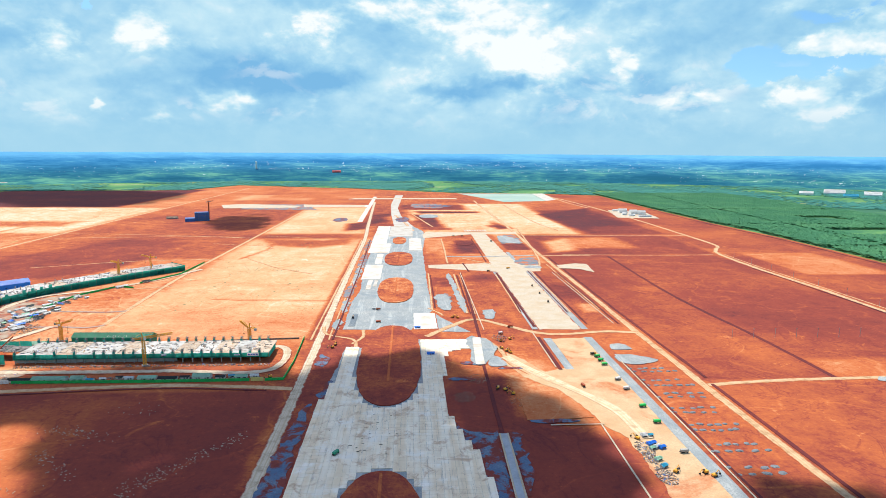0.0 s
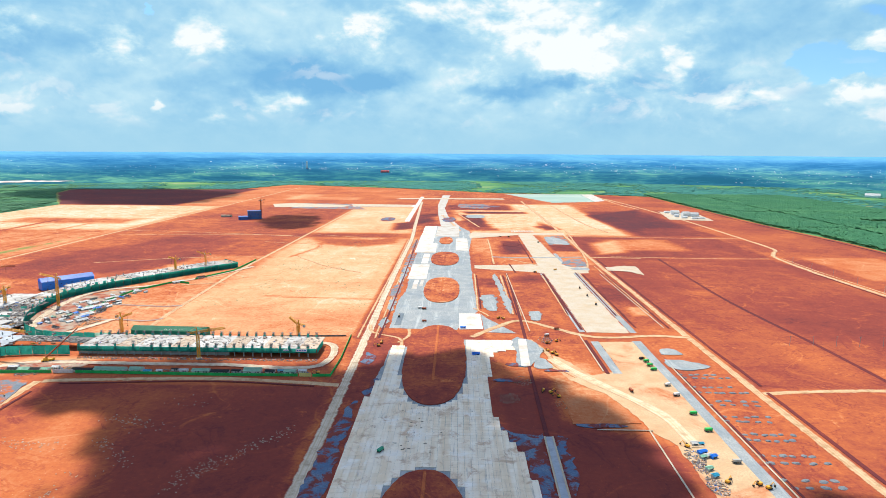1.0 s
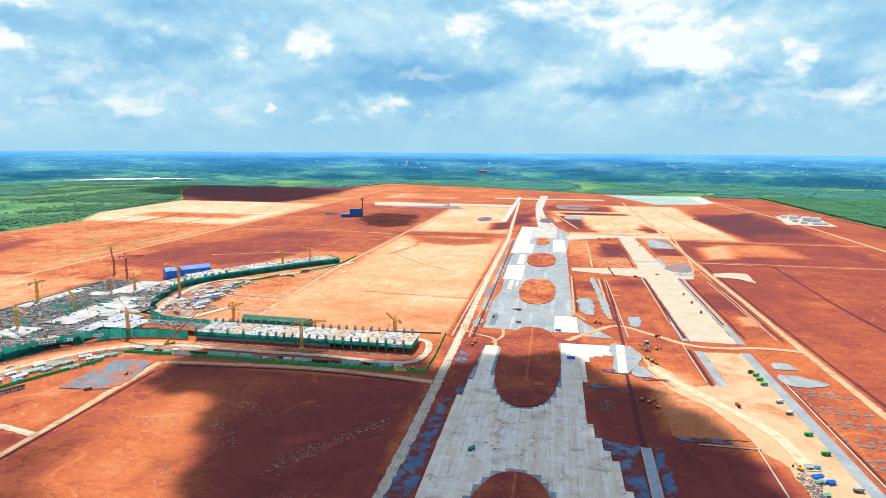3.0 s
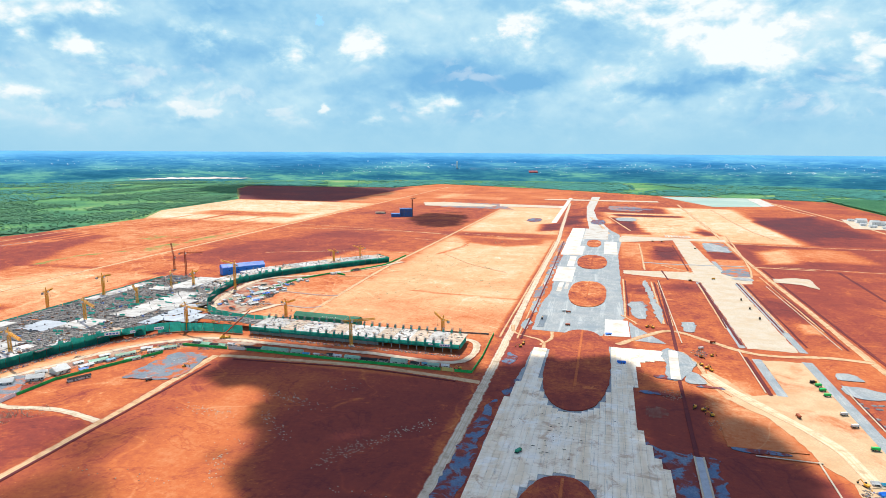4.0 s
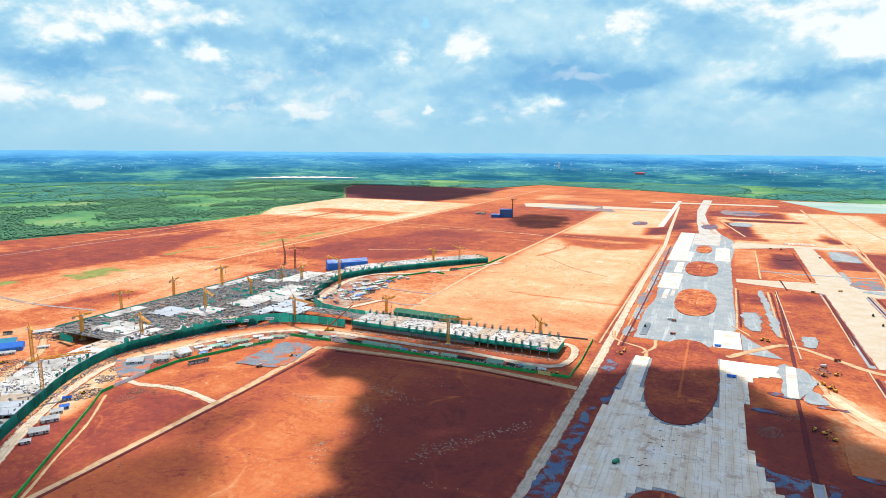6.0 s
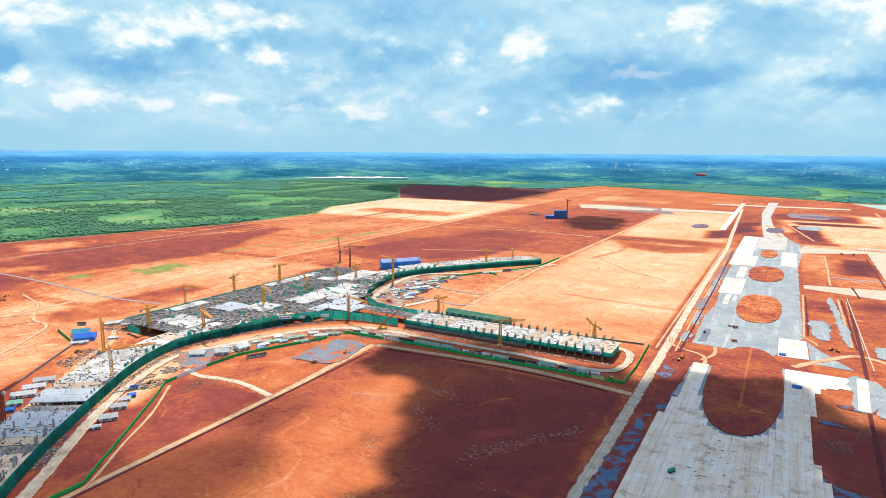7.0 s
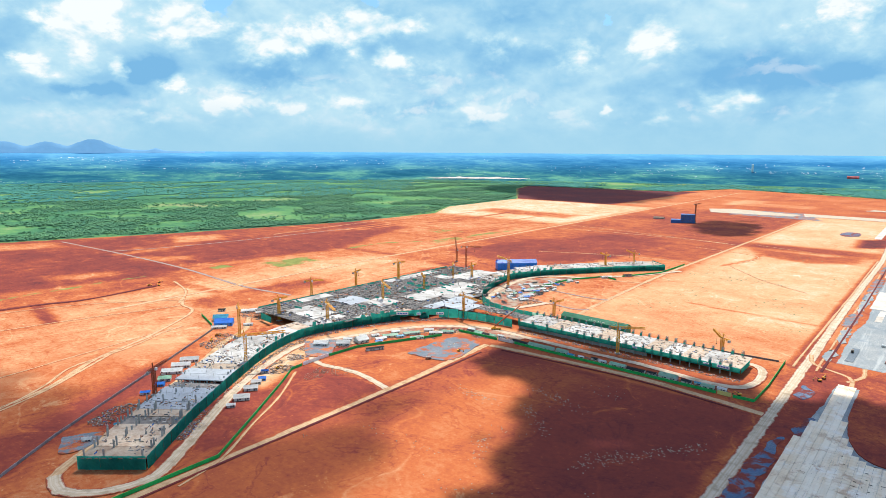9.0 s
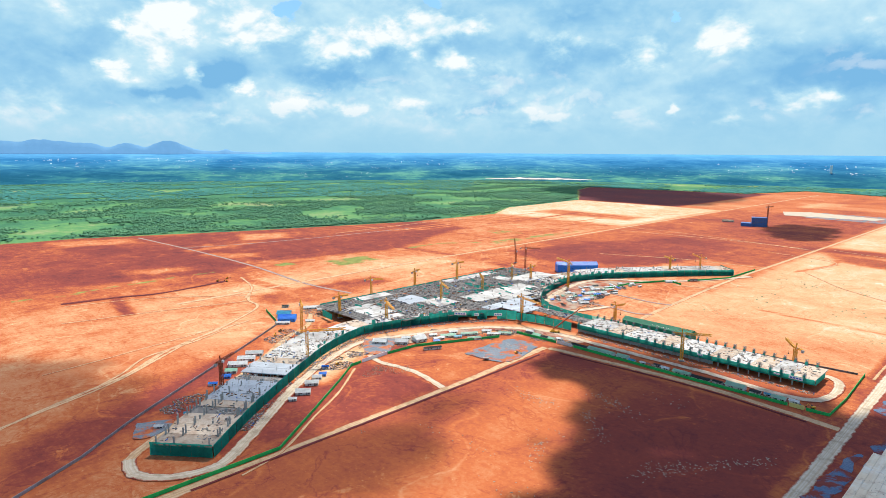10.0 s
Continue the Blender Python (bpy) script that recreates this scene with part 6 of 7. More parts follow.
G = "bright green dump truck parked on the runway base"
for x, y, turn, mat, lab in ((185, 574, 20, M_TRUCK, G), (185, 563, 15, M_TRUCK, G), (185, 551, 10, M_TRUCK, G), (185, 454, 8, M_TRUCK, G), (185, 425, 5, M_TRUCK, G), (183, 581, 15, M_DARK, "dark dusty dump truck on the runway base"),
                             (185, 513, 20, M_CAB, "white lorry parked on the runway base"), (185, 491, 20, M_CAB, "white lorry parked on the runway base"), (149, 499, 100, M_RUST, "brown dump truck driving on the sandy branch"),
                             (185, 379, 5, M_COLUMN, "grey lorry parked on the runway base"), (101, 655, 30, M_CAB, "white lorry on the red earth"), (-44, 767, 0, M_CAB, "white lorry on the apron"), (-39, 763, 10, M_RUST, "red lorry on the apron"),
                             (-36, 705, 0, M_RUST, "red lorry on the apron"), (184, 897, 80, M_DARK, "dark dump truck on the runway base"), (185, 848, 80, M_DARK, "dark dump truck on the runway base"), (186, 798, 80, M_DARK, "dark dump truck on the runway base"),
                             (183, 1357, 60, M_DARK, "dark dump truck on the runway base"), (133, 1011, 0, M_DARK, "dark dump truck on the runway base"), (170, 1036, 20, M_YELLOW, "yellow dump truck on the runway base"), (116, 681, 10, M_RUST, "brown dump truck on the dirt crossing"),
                             (-378, 430, 45, M_COLUMN, "grey lorry in the storage yard"), (105, 1441, 0, M_DARK, "dark dump truck on the far taxiway"), (125, 1441, 0, M_DARK, "dark dump truck on the far taxiway"), (460, 512, 0, M_CAB, "white lorry on the side road"),
                             (-68, 725, 90, M_DARK, "dark roller on the apron"), (-49, 387, 60, M_DEEPGREEN, "dark green paver truck on the concrete apron")):
    truck(x, y, turn, mat, lab)


def excavator(x, y, turn, label):
    root = base("excavator", x, y, 0.2, turn)
    root.scale = (0.8, 0.8, 0.8)
    for sy in (-1, 1):
        bm = bmesh.new()
        v = box(bm, (0, sy * 1.2, 0.5), (4.2, 0.7, 1.0))
        for q in v:
            if q.co.z < 0.5:
                q.co.x *= 0.75
        part("track", bm, M_DARK, root)
    bm = bmesh.new()
    box(bm, (-0.5, 0, 1.8), (3.4, 2.6, 1.5))
    part("house", bm, M_YELLOW, root)
    bm = bmesh.new()
    box(bm, (0.9, -0.7, 2.5), (1.5, 1.1, 1.7))
    part("cab", bm, M_GLASS, root)
    bm = bmesh.new()
    beam(bm, (1.0, 0.4, 2.0), (4.2, 0.4, 4.6), 0.5)
    part("boom", bm, M_YELLOW, root)
    bm = bmesh.new()
    beam(bm, (4.2, 0.4, 4.6), (6.2, 0.4, 1.8), 0.4)
    part("arm", bm, M_YELLOW, root)
    bm = bmesh.new()
    box(bm, (6.0, 0.4, 1.1), (1.1, 1.2, 1.1))
    part("bucket", bm, M_DARK, root)
    return tagged(root, label, "excavator", "excavators")


for x, y, turn in ((98, 596, 40), (94, 603, 200), (101, 590, 120), (97, 628, 300), (108, 635, 20), (81, 493, 30), (86, 484, 160), (75, 497, 250), (-77, 622, 80), (-79, 612, 200), (168, 354, 40), (160, 400, 130), (186, 352, 200),
                   (190, 348, 20), (52, 724, 20), (58, 722, 140), (-370, 466, 20), (-465, 318, 30), (-124, 531, 200), (-600, 335, 20), (-588, 322, 140), (-900, 400, 20), (-910, 420, 80), (-890, 410, 200)):
    excavator(x, y, turn, "yellow crawler excavator working on the red earth")

M_MOUND = material("gravel_mound", stone((0.17, 0.19, 0.215), (0.27, 0.28, 0.28)), 0.95, bump=(1.5, 0.5, 0.2), spec=0.1)
# heaps of crushed stone in rows
heap_src = None
for x0, x1, y, n in ((207, 236, 541, 5), (207, 247, 533, 6), (208, 237, 511, 5), (207, 247, 499, 7), (213, 247, 481, 4), (206, 245, 473, 5), (206, 241, 451, 5), (207, 236, 443, 5), (208, 243, 421, 6), (209, 240, 412, 6), (207, 240, 390, 6),
                     (208, 243, 380, 5), (206, 236, 358, 4), (208, 236, 350, 4)):
    for k in range(n):
        x = x0 + (x1 - x0) * (k + rnd.uniform(-0.22, 0.22)) / max(1, n - 1)
        if heap_src is None:
            bm = bmesh.new()
            bmesh.ops.create_icosphere(bm, subdivisions=3, radius=1.0)
            for v in bm.verts:
                v.co *= 1 + 0.28 * noise.noise(v.co * 1.6)
                v.co.z = max(v.co.z, -0.05) * 0.34
            heap_src = part("gravel_mound", bm, M_MOUND)
            heap_src.matrix_basis = pose(x, y, 0, 0, 0, 30) @ Matrix.Diagonal((3.0, 2.0, 2.2, 1))
            tagged(heap_src, "low heap of blue-grey crushed stone on the red earth", "gravel", "gravel heaps")
        else:
            ob = copy_thing(heap_src, pose(x, y + rnd.uniform(-1, 1), 0, 0, 0, rnd.uniform(-25, 25)))
            ob.scale = (rnd.uniform(2.0, 3.4), rnd.uniform(1.4, 2.2), rnd.uniform(1.2, 2.4))

patch("pavement_stone_spread", [(204, 582), (226, 578), (240, 562), (218, 551), (203, 560)], M_GREY, 0.12, "grey crushed stone spread on the red earth", 2.0, "ground", True)
patch("pavement_stone_spread", [(206, 597), (226, 596), (224, 613), (210, 614)], M_GREY, 0.12, "grey crushed stone spread on the red earth", 2.0, "ground", True)
for pts in ([(36, 842), (53, 841), (54, 767), (39, 767)], [(90, 720), (102, 719), (107, 758), (93, 755)], [(201, 1350), (210, 1449), (238, 1427), (247, 1331)], [(60, 985), (66, 985), (74, 770), (66, 770)], [(60, 560), (70, 556), (88, 600), (80, 640), (62, 640)]):
    patch("pavement_stone_spread", pts, M_GREY, 0.13, "grey crushed stone spread on the red earth", 3.0, "ground", True)
tagged(strip("culvert", [(72, 640), (67, 556)], 8, M_WHITE, 0.6, "pale concrete culvert deck", 0.03, False), category="culvert")
tagged(strip("drain_channel", [(67, 411), (65, 331), (62, 230)], 6, M_SLABB, 0.5, "grey concrete drain channel", 0.02, False), category="drain")
for off in (-2.9, 2.9):
    tagged(strip("drain_kerb", [(67 + off, 411), (65 + off, 331), (62 + off, 230)], 0.7, M_PALE, 0.9, "pale concrete kerb of the drain channel", 0.02, False), category="kerb")
patch("pavement_sand_square", [(91, 484), (126, 490), (139, 436), (88, 433)], M_TANFILL, 0.12, "levelled square of light tan fill", 1.2)
for a, b in (((70, 556), (66, 412)), ((76, 640), (80, 770)), ((80, 770), (84, 1000)), ((140, 540), (140, 640)), ((144, 680), (144, 1000))):
    tagged(strip("drain_ditch", [a, b], 3.0, M_DARKSOIL, 0.1, "narrow dark ditch in the red earth", 0.2, False), category="ditch")
for a, b in (((137, 545), (137, 660)), ((140, 300), (142, 425)), ((202, 300), (204, 560)), ((144, 424), (104, 424)), ((84, 670), (84, 1000)), ((240, 690), (238, 1000))):
    tagged(strip("kerb_line", [a, b], 0.7, M_PALE, 0.45, "thin line of pale concrete edging", 0.1, False), category="kerb")
for pts in ([(-637, 2150), (-681, 2279), (-614, 2327), (-387, 2249), (-400, 2180)], [(-371, 2206), (-388, 2304), (-160, 2290), (-160, 2200)], [(-250, 2560), (-230, 2620), (200, 2640), (200, 2580)]):
    patch("pavement_far_pad", pts, M_PALE, 0.15, "pale cement pad far along the site", 3.0, "apron")
patch("pavement_wedge", [(262, 1066), (300, 1082), (318, 1075), (310, 1000), (290, 1030), (258, 1038)], M_PALE, 0.15, "pale cement wedge at a taxiway stub", 2.0, "apron")

# ---- apron slabs ----
SOUTH = [(-60, 56), (300, 54), (337, 51), (386, 47), (410, 39), (435, 33), (450, 31), (484, 30), (560, 33), (596, 38), (606, 60), (640, 60)]
LEFT = [(-60, -74), (470, -73), (500, -68), (560, -65), (612, -65)]


def on_apron(x, y):
    r = np.interp(y, [p[0] for p in SOUTH], [p[1] for p in SOUTH])
    l = np.interp(y, [p[0] for p in LEFT], [p[1] for p in LEFT])
    if in_oval(x, y, -19, 577, 32, 116) or in_oval(x, y, -18, 251, 33, 115):
        return False
    return l < x < r and y < (612 if x < -20 else 637)


slab_mesh, rest_v, rest_f, placed = None, [], [], 0
apron_root = bpy.data.objects["pavement_apron_south"]
sw, sl = 4.5, 4.5
y = 236.0
while y < 640:
    x = -74.0
    while x < 60:
        cx, cy = x + sw / 2, y + sl / 2
        if on_apron(cx, cy) and not (abs(x + 44) < 2.6 and 540 < y < 550):
            if placed < 300 and 336 < y < 440 and -60 < x < 50:
                if slab_mesh is None:
                    bm = bmesh.new()
                    vs = box(bm, (0, 0, 0), (sw - 0.1, sl - 0.05, 0.5))
                    slab_mesh = bpy.data.meshes.new("concrete_slab")
                    bm.to_mesh(slab_mesh)
                    bm.free()
                    slab_mesh.materials.append(M_CONC)
                ob = new("concrete_slab", slab_mesh)
                ob.parent = apron_root
                ob.location = (cx, cy, 0.24 + rnd.uniform(-0.015, 0.015))
                placed += 1
            else:
                b0, z = len(rest_v), 0.49 + rnd.uniform(-0.015, 0.015)
                for zz in (z, 0.0):
                    rest_v += [(x + 0.06, y + 0.06, zz), (x + sw - 0.06, y + 0.06, zz), (x + sw - 0.06, y + sl - 0.06, zz), (x + 0.06, y + sl - 0.06, zz)]
                rest_f += [(b0, b0 + 1, b0 + 2, b0 + 3)] + [(b0 + k, b0 + 4 + k, b0 + 4 + (k + 1) % 4, b0 + (k + 1) % 4) for k in range(4)]
        x += sw
    y += sl
tagged(raw("concrete_slabs", rest_v, rest_f, M_SLABS, apron_root), "poured concrete paving slabs of the apron", kind="stuff")


# ---- scattered stuff ----
def scatter_boxes(name, spots, mat, label, category):
    """Small boxes at (x, y, z, w, d, h, turn): one mesh."""
    vv, ff = [], []
    for x, y, z, w, d, h, turn in spots:
        c, s = math.cos(turn), math.sin(turn)
        b0 = len(vv)
        for zz in (z, z + h):
            vv += [(x + c * a - s * b, y + s * a + c * b, zz) for a, b in ((-w / 2, -d / 2), (w / 2, -d / 2), (w / 2, d / 2), (-w / 2, d / 2))]
        ff += [(b0 + 4, b0 + 5, b0 + 6, b0 + 7)] + [(b0 + k, b0 + (k + 1) % 4, b0 + 4 + (k + 1) % 4, b0 + 4 + k) for k in range(4)]
    return tagged(raw(name, vv, ff, mat), label, category, kind="stuff")


def heap_of(n, cx, cy, rx, ry, size=(0.25, 1.15), turn=None):
    out = []
    for _ in range(int(n * 4.2)):
        a, q = rnd.uniform(0, 6.283), math.sqrt(rnd.random())
        s = rnd.uniform(*size)
        out.append((cx + rx * q * math.cos(a), cy + ry * q * math.sin(a), 0.1, s * 1.5, s * rnd.uniform(0.15, 0.8), rnd.uniform(0.08, 0.6), rnd.uniform(0, 3.14) if turn is None else turn + rnd.uniform(-0.1, 0.1)))
    return out


spots = []
for s in range(60, 470, 9):                                    # foot of the curved south front
    p, n, _ = arm_frame(-1, s)
    q = Vector((p.x - 450, p.y + AXIS, 0)) - n * rnd.uniform(5, 10)
    spots += heap_of(14 if s > 180 else 9, q.x, q.y, 6, 5)
for s in range(200, 470, 9):
    p, n, _ = arm_frame(1, s)
    q = Vector((p.x - 450, p.y + AXIS, 0)) - n * rnd.uniform(5, 14)
    spots += heap_of(16, q.x, q.y, 7, 6)
for x in range(-360, -130, 8):
    spots += heap_of(8, x, 565, 5, 4) + heap_of(7, x, 532, 5, 4)
for x, y, n, rx, ry in ((-470, 168, 60, 10, 10), (-480, 185, 70, 9, 14), (-410, 208, 60, 8, 10), (-402, 195, 50, 7, 8), (-462, 318, 90, 10, 14), (-470, 300, 50, 8, 8), (-575, 318, 90, 16, 14), (-590, 340, 60, 14, 10), (-460, 730, 260, 24, 40),
                        (-430, 690, 80, 14, 20), (-495, 720, 80, 10, 24), (-385, 482, 110, 14, 10), (160, 385, 60, 6, 12), (160, 350, 80, 6, 12), (159, 372, 40, 5, 8), (-640, 405, 60, 20, 10), (-660, 440, 40, 10, 30), (97, 640, 24, 8, 12), (-430, 485, 40, 14, 14), (-380, 640, 60, 16, 6)):
    spots += heap_of(n, x, y, rx, ry)
for k in range(46):                                            # along the forecourt and the hoarding
    t = k / 45
    x = float(np.interp(t, [0, 0.2, 0.4, 0.6, 0.8, 1], [-468, -486, -478, -455, -420, -340]))
    y = float(np.interp(t, [0, 0.2, 0.4, 0.6, 0.8, 1], [300, 372, 430, 488, 522, 534]))
    spots += heap_of(16, x + rnd.uniform(-16, 14), y + rnd.uniform(-8, 14), 7, 6)
scatter_boxes("building_material", spots, M_DEBRIS, "scattered timber, steel and crates lying about the site", "debris")
spots = []
for _ in range(1500):
    x, y = rnd.uniform(-340, -115), rnd.uniform(150, 480)
    if noise.noise(Vector((x * 0.012, y * 0.05, 5))) > 0.34:
        spots.append((x, y, 0.02, rnd.uniform(0.4, 1.1), rnd.uniform(0.3, 0.8), rnd.uniform(0.15, 0.4), rnd.uniform(0, 3)))
for a, b, n in (((-172, 337), (-118, 418), 150), ((-172, 352), (-150, 372), 50), ((-262, 432), (-215, 422), 70), ((-250, 400), (-205, 360), 60), ((-318, 392), (-268, 388), 60), ((-240, 330), (-222, 300), 40)):
    for _ in range(n):
        u = rnd.random()
        spots.append((a[0] + (b[0] - a[0]) * u + rnd.gauss(0, 3), a[1] + (b[1] - a[1]) * u + rnd.gauss(0, 4), 0.02, rnd.uniform(0.4, 1.2), rnd.uniform(0.4, 1.0), rnd.uniform(0.08, 0.22), rnd.uniform(0, 3)))
for cx, cy, n in ((-430, 345, 40), (-425, 330, 30), (-415, 352, 25), (45, 480, 40), (60, 520, 30), (-60, 430, 10), (90, 470, 20)):
    spots += heap_of(n, cx, cy, 9, 12, (0.2, 0.55))
scatter_boxes("rubble", spots, M_SLABT, "pale stones and rubble lying on the red earth", "rubble")
spots = [(rnd.gauss(-20, 12), rnd.uniform(385, 470), 0.5, rnd.uniform(0.4, 2.4), rnd.uniform(0.2, 0.5), 0.25, rnd.uniform(0, 0.3)) for _ in range(36)]
spots = [s for s in spots if on_apron(s[0], s[1])]
scatter_boxes("formwork_steel", spots, M_DARK, "dark formwork and steel left on the concrete slabs", "debris")


# ---- woods ----
def woods(name, spots, mat, label):
    """Trees at (x, y, z, height, width): a trunk and a crown of three ragged clumps each, in one mesh."""
    P = np.array(spots)
    n = len(P)
    g = np.random.default_rng(7)
    unit = np.array([(1, 0, 0), (-1, 0, 0), (0, 1, 0), (0, -1, 0), (0, 0, 1), (0, 0, -1)], float)
    tri = np.array([(0, 2, 4), (2, 1, 4), (1, 3, 4), (3, 0, 4), (2, 0, 5), (1, 2, 5), (3, 1, 5), (0, 3, 5)])
    vs, fs, at = [], [], 0
    for k in range(3):
        off = g.uniform(-0.28, 0.28, (n, 3)) * np.array([1, 1, 0.5])
        off[:, 2] += 0.62 + 0.1 * k
        size = g.uniform(0.32, 0.55, (n, 1)) * (1 if k else 1.15)
        v = unit[None] * (1 + g.uniform(-0.35, 0.35, (n, 6, 1))) * size[:, None]
        v[..., 2] *= 0.75
        v = (v + off[:, None]) * np.stack([P[:, 4], P[:, 4], P[:, 3]], 1)[:, None] + P[:, None, :3]
        vs.append(v.reshape(-1, 3))
        fs.append((tri[None] + at + 6 * np.arange(n)[:, None, None]).reshape(-1, 3))
        at += 6 * n
    t = np.array([(0.05, 0, 0), (-0.03, 0.04, 0), (-0.03, -0.04, 0), (0, 0, 0.6)])
    v = t[None] * np.stack([P[:, 4], P[:, 4], P[:, 3]], 1)[:, None] + P[:, None, :3]
    vs.append(v.reshape(-1, 3))
    fs.append((np.array([(0, 1, 3), (1, 2, 3), (2, 0, 3)])[None] + at + 4 * np.arange(n)[:, None, None]).reshape(-1, 3))
    return tagged(raw(name, np.concatenate(vs).tolist(), np.concatenate(fs).tolist(), mat), label, "trees", kind="stuff")


def right_edge(y):
    return float(np.interp(y, [900, 1080, 1420, 1720, 2150, 2800], [888, 884, 889, 868, 868, 877]))


def left_edge(y):
    return float(np.interp(y, [-300, 380, 690, 1150, 1490, 1700, 2190, 2750, 3000], [-1625, -1550, -1435, -1305, -1290, -1405, -1435, -1805, -1905]))


def far_edge(x):
    return float(np.interp(x, [-1900, -1100, -960, -300, 230, 600, 880], [3020, 3120, 3560, 3300, 2960, 2940, 2810]))


def rim_z(r):
    return 0.0 if r < RIM0 else RIMZ * ((r - RIM0) / (RIM1 - RIM0)) ** 1.25


tuft_rng = random.Random(31)
tufts = []
while len(tufts) < 260:
    x, y = tuft_rng.uniform(-345, -112), tuft_rng.uniform(760, 1420)
    if noise.noise(Vector((x * 0.02, y * 0.012, 13))) > tuft_rng.uniform(0.05, 0.5):
        k = tuft_rng.uniform(0.4, 1.3)
        tufts.append((x, y, 0, 0.5 * k, 1.8 * k))
woods("weed_tufts", tufts, M_LEAF, "low green and brown weeds dotted over the tan field")
rng = random.Random(12)
rows_ = []
y = 900.0
while y < 2900:
    x = right_edge(y) + 4
    while x < 1500:
        gap = noise.noise(Vector((x * 0.004, y * 0.003, 2)))
        if gap > -0.5 and abs(x - 1010 - 0.05 * (y - 900)) > 9 and abs(y - 1640) > 10 and abs(y - 2080) > 12 and abs(y - 1250) > 8 and not (x > 1080 and 1420 < y < 1560) and not (1200 < x < 1320 and 1740 < y < 1860):
            rows_.append((x + rng.uniform(-1, 1), y + rng.uniform(-1, 1), 0, rng.uniform(7.5, 9.0), rng.uniform(9, 11)))
        x += 9.5
    y += 9.5
woods("plantation_trees", rows_, M_LEAF2, "dense green rubber plantation in straight rows")
scrub = []
while len(scrub) < 26000:
    y = rng.uniform(150, 3300)
    x = left_edge(y) - 6 - abs(rng.gauss(0, 700))
    if math.hypot(x, y) < RIM0 and thicket(x, y) > rng.uniform(-0.25, 0.35):
        s = rng.uniform(0.5, 1.2)
        scrub.append((x, y, 0, 4.5 * s, 7.5 * s))
woods("scrub_trees", scrub, M_LEAF, "loose dark green scrub and small trees on grassland")
belt = []
while len(belt) < 36000:
    a, r = radians(rng.uniform(-48, 92)), rng.uniform(2700, 4120)
    x, y = -math.sin(a) * r, math.cos(a) * r
    if (y > far_edge(x) + 10 or x > 1450 or x < left_edge(min(y, 3000)) - 700) and thicket(x, y) > rng.uniform(-0.4, 0.35) + max(0, r - 4000) / 500:
        belt.append((x, y, rim_z(r), rng.uniform(2.0, 4.0), rng.uniform(12, 24)))
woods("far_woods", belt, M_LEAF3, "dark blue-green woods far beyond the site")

# ---- far towns ----
houses = []
for az0, az1, r0, r1, n, big_ in ((-40, -24, 4250, 4400, 260, 1.0), (-36, 10, 4420, 4640, 620, 1.3), (-22, 22, 4480, 4700, 520, 1.6), (16, 40, 4350, 4600, 260, 1.0), (40, 78, 4500, 4720, 420, 1.4), (66, 76, 4180, 4230, 90, 0.8),
                                  (52, 66, 4270, 4400, 160, 0.8), (-42, 80, 4200, 4750, 300, 0.9), (66, 84, 4700, 4790, 60, 2.0)):
    for _ in range(n * 9):
        az, r = rng.uniform(az0, az1), rng.uniform(r0, r1)
        if noise.noise(Vector((az * 0.16, r * 0.03, 3))) + 0.5 * noise.noise(Vector((az * 0.9, r * 0.05, 8))) < 0.08:
            continue
        a = radians(az)
        s = rng.uniform(1.6, 4.6) * big_
        houses.append((-math.sin(a) * r, math.cos(a) * r, rim_z(r) - 1.5, s * rng.uniform(1.4, 5.0), s, rng.uniform(1.0, 2.4), a + rng.uniform(-0.3, 0.3)))
tv, tf = [], []
for x, y, z, w, d, h, a in houses:
    b0, c, q = len(tv), math.cos(a), math.sin(a)
    for u, v, k in ((-w / 2, -d / 2, 0), (w / 2, -d / 2, 0), (w / 2, d / 2, 0), (-w / 2, d / 2, 0), (-w / 2, -d / 2, h * 0.35), (w / 2, -d / 2, h * 0.35), (w / 2, d / 2, h), (-w / 2, d / 2, h)):
        tv.append((x + c * u - q * v, y + q * u + c * v, z + k))
    tf += [(b0, b0 + 1, b0 + 5, b0 + 4), (b0 + 4, b0 + 5, b0 + 6, b0 + 7), (b0 + 1, b0 + 2, b0 + 6, b0 + 5), (b0 + 3, b0, b0 + 4, b0 + 7), (b0 + 2, b0 + 3, b0 + 7, b0 + 6)]
tagged(raw("far_town", tv, tf, M_HOUSE), "pale houses and factories of distant towns", "town", kind="stuff")
for az, r, w, d, h, mat, lab in ((-35.5, 3600, 90, 60, 10, M_WHITEROOF, "long white factory hall among the trees"), (-38, 3550, 70, 50, 10, M_WHITEROOF, "long white factory hall among the trees"), (-33.6, 3500, 60, 36, 9, M_WHITEROOF, "white factory hall among the trees"),
                                 (-36.6, 3420, 60, 30, 8, M_CYANROOF, "pale blue roofed factory hall among the trees"), (6.6, 4420, 60, 24, 8, M_REDROOF, "red roofed factory far beyond the site"), (13.6, 4520, 12, 10, 46, M_WHITEROOF, "pale slim tower far off")):
    a = radians(az)
    ob = shed(-math.sin(a) * r, math.cos(a) * r, w, d, h, az, mat, mat, lab, "factory_hall", 2)
    ob.location.z = rim_z(r) - 1
lake = []
for k in range(41):
    a = radians(32 + 9.7 * k / 40)
    fat = max(0.12, math.sin(math.pi * k / 40) ** 0.6)
    for r in (4212 + 18 * noise.noise(Vector((k * 0.3, 0, 0))), 4216 + fat * (44 + 34 * noise.noise(Vector((k * 0.35, 5, 0))))):
        lake.append((-math.sin(a) * r, math.cos(a) * r, rim_z(r) + 2.5))
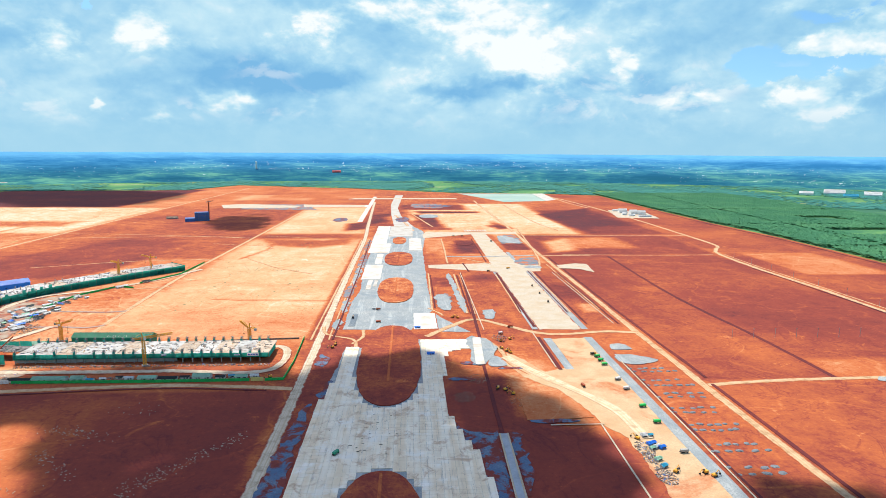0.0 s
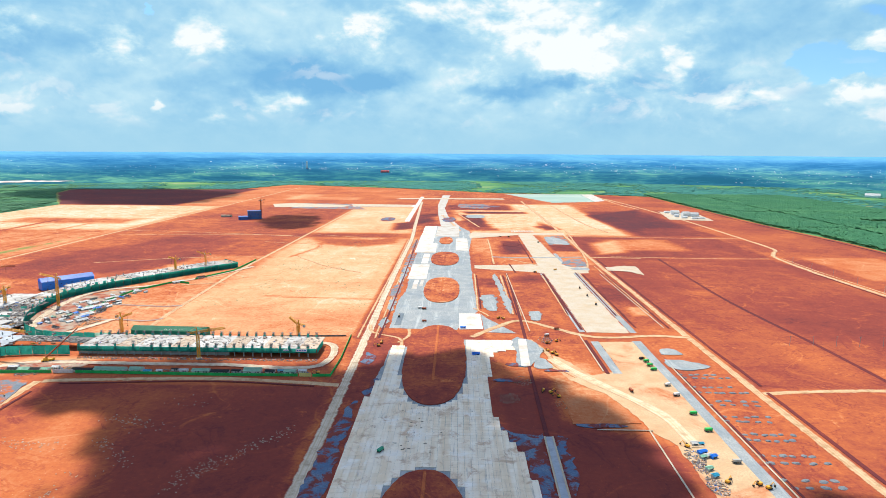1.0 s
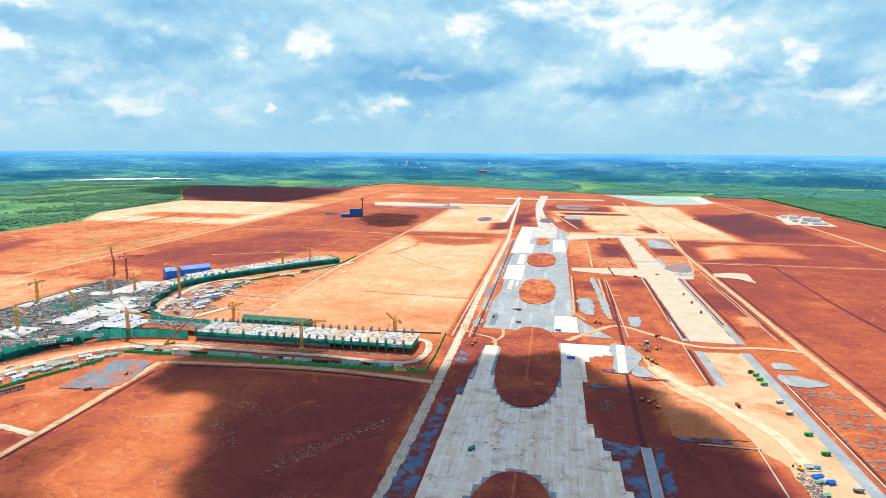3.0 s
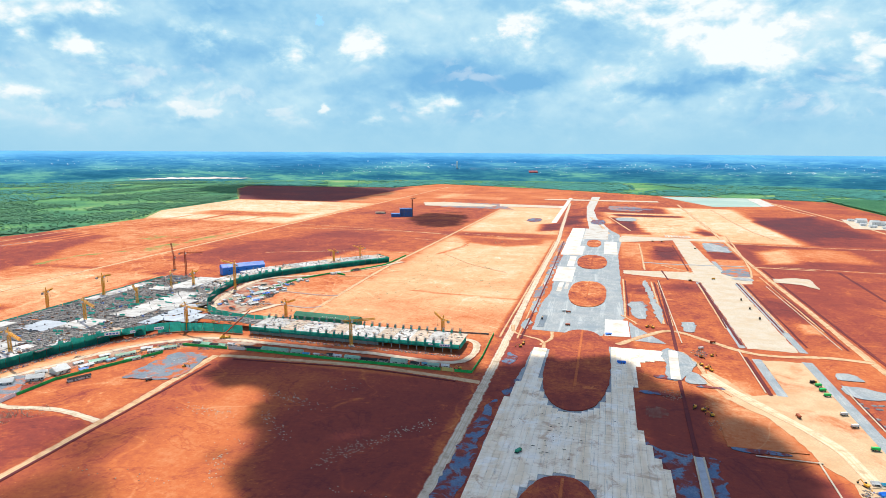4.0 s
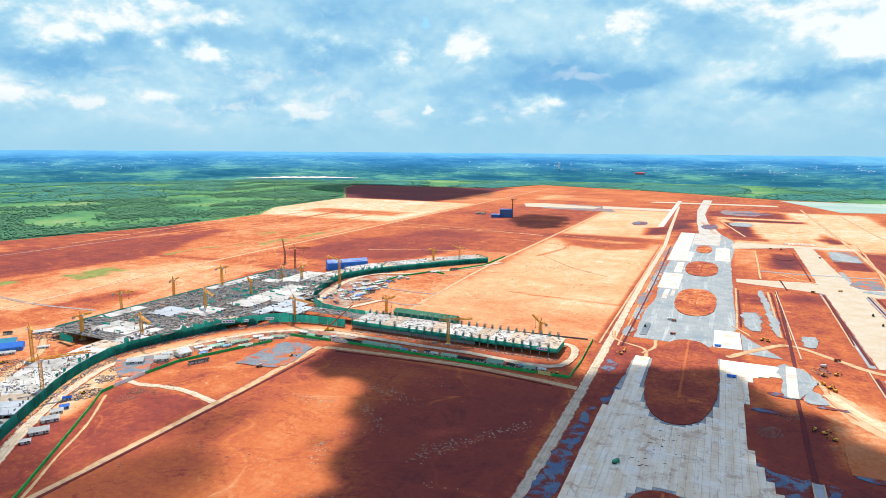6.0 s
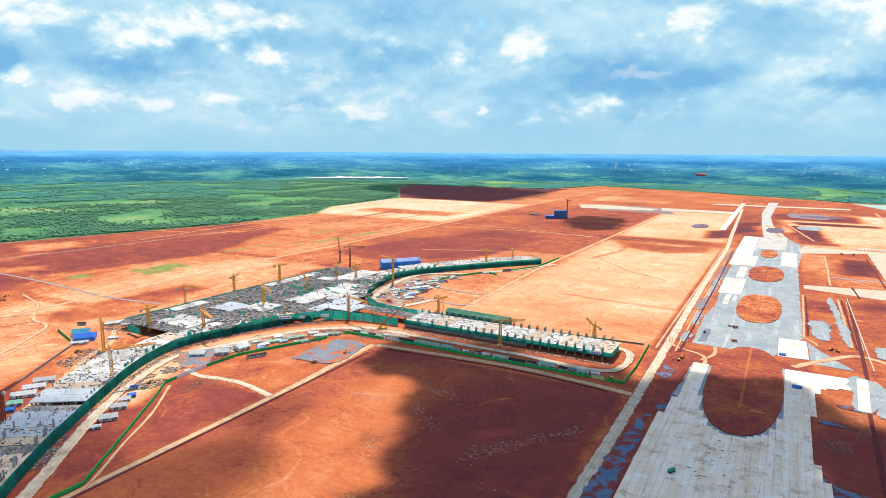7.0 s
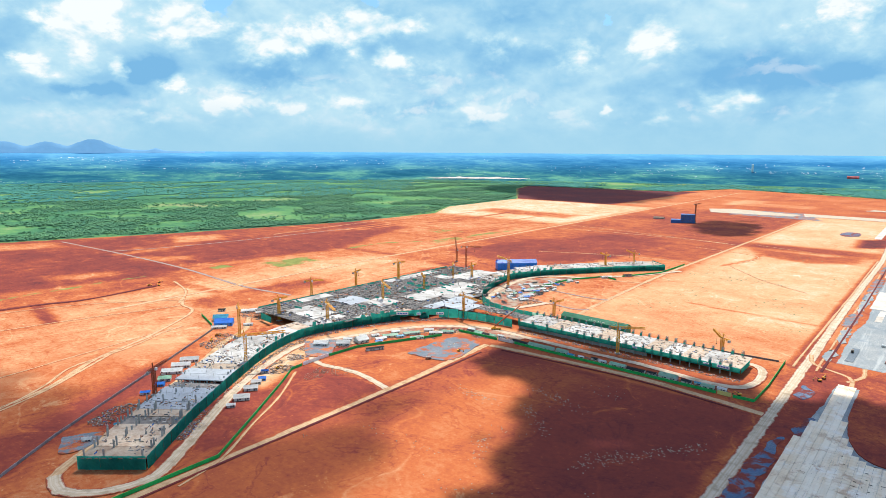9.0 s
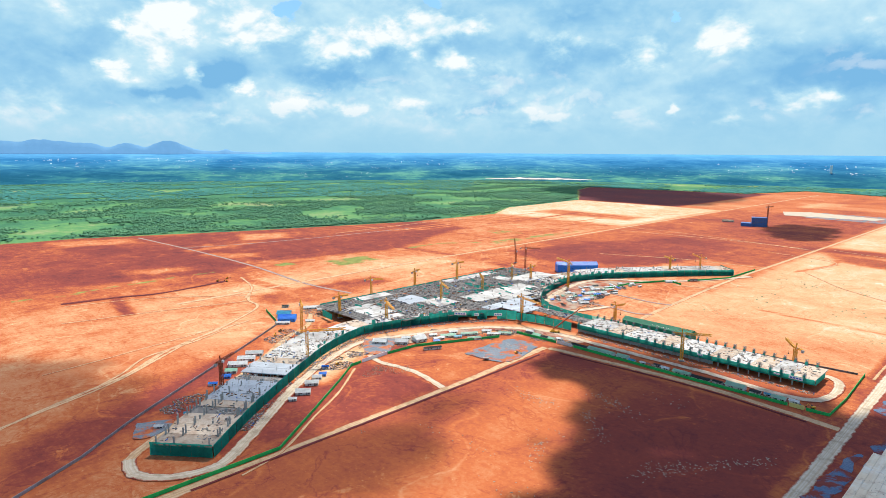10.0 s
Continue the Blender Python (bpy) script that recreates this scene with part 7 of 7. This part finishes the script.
tagged(raw("water_far", lake, [(2 * k, 2 * k + 1, 2 * k + 3, 2 * k + 2) for k in range(40)], M_WHITE), "pale sandy lake bed far off among the woods", "lake", kind="structure")

# ---- clouds whose shadows lie on the ground ----


def thin_cloud(name):
    """White vapour that lets light through where it is thin."""
    m = bpy.data.materials.new(name)
    m.use_nodes = True
    N = Nodes(m.node_tree)
    d = N.add("ShaderNodeAttribute", attribute_name="vapour").outputs["Fac"]
    a = N.add("ShaderNodeBsdfTransparent").outputs[0]
    b = N.add("ShaderNodeBsdfDiffuse", {"Color": (0.9, 0.9, 0.9, 1)}).outputs[0]
    N.add("ShaderNodeOutputMaterial", {"Surface": N.add("ShaderNodeMixShader", {0: d, 1: a, 2: b}).outputs[0]})
    return m


M_CLOUD = thin_cloud("cloud")


def cloud(puffs, h, most=1.0, step=5.0, soft=14.0, ragged=20.0):
    """A cumulus bank h metres up; each puff (x, y, rx, ry) shades that part of the ground. It thins out to a ragged edge."""
    off = SUN_DIR * (h / SUN_DIR.z)
    pad = 2 * ragged
    x0, x1 = min(p[0] - p[2] for p in puffs) - pad, max(p[0] + p[2] for p in puffs) + pad
    y0, y1 = min(p[1] - p[3] for p in puffs) - pad, max(p[1] + p[3] for p in puffs) + pad
    nx, ny = int((x1 - x0) / step) + 1, int((y1 - y0) / step) + 1
    xs, ys = np.meshgrid(x0 + step * np.arange(nx), y0 + step * np.arange(ny))
    d = np.full(xs.shape, -1e9)
    for x, y, rx, ry in puffs:
        d = np.maximum(d, (1 - np.hypot((xs - x) / rx, (ys - y) / ry)) * min(rx, ry))
    rag = np.array([noise.fractal(Vector((x, y, 0)) / (2.4 * ragged), 0.8, 2.1, 5) for x, y in zip(xs.ravel(), ys.ravel())]).reshape(xs.shape)
    d = d + ragged * rag
    w = np.clip(d / soft + 0.4, 0, 1)
    w = most * w * w * (3 - 2 * w)
    idx = np.arange(nx * ny).reshape(ny, nx)
    quads = np.stack([idx[:-1, :-1], idx[:-1, 1:], idx[1:, 1:], idx[1:, :-1]], -1).reshape(-1, 4)
    quads = quads[w.ravel()[quads].max(1) > 0.01]
    zs = h + 0.3 * np.clip(d, 0, 200)
    ob = raw("backdrop_cloud", np.stack([xs.ravel() + off.x, ys.ravel() + off.y, zs.ravel()], 1).tolist(), quads.tolist(), M_CLOUD, smooth=True)
    ob.data.attributes.new("vapour", "FLOAT", "POINT").data.foreach_set("value", w.ravel())
    return tagged(ob, "white cumulus cloud bank high over the site", "cloud", kind="structure")


cloud([(-12, 552, 58, 50), (-208, 402, 50, 58), (-188, 332, 50, 56), (-168, 270, 50, 52), (-205, 405, 38, 60), (-180, 335, 34, 46), (-150, 240, 52, 50), (-212, 445, 44, 48), (-272, 500, 44, 40), (-172, 338, 30, 55), (-145, 265, 46, 50), (-305, 500, 52, 62), (-235, 490, 62, 74), (-170, 440, 48, 72), (-150, 490, 60, 74), (-120, 380, 52, 80), (-100, 300, 58, 70), (-60, 490, 60, 74), (-30, 390, 80, 90), (0, 290, 100, 80), (20, 490, 50, 70),
       (60, 480, 36, 66), (60, 370, 64, 80), (90, 440, 36, 50), (110, 330, 36, 70), (-130, 220, 60, 60), (10, 200, 120, 60)], 1150, 0.94, soft=9.0)
cloud([(245, 300, 50, 50), (215, 270, 40, 60), (300, 250, 60, 50)], 1150)
cloud([(-470, 1740, 70, 190), (-430, 1650, 50, 110), (-520, 1780, 50, 120)], 1500, 0.9, 10)
cloud([(-312, 256, 34, 40), (-336, 322, 26, 34), (-303, 209, 45, 45), (-440, 60, 130, 110), (-560, 50, 150, 120), (-350, 150, 60, 100), (-440, 190, 60, 70), (-330, 190, 50, 80)], 1150, 0.66, 6, 40, 24)
cloud([(-1250, 2600, 300, 400), (-1500, 2750, 330, 400), (-1120, 2420, 170, 230), (-1750, 2800, 260, 330)], 1700, 0.8, 20, 60, 50)
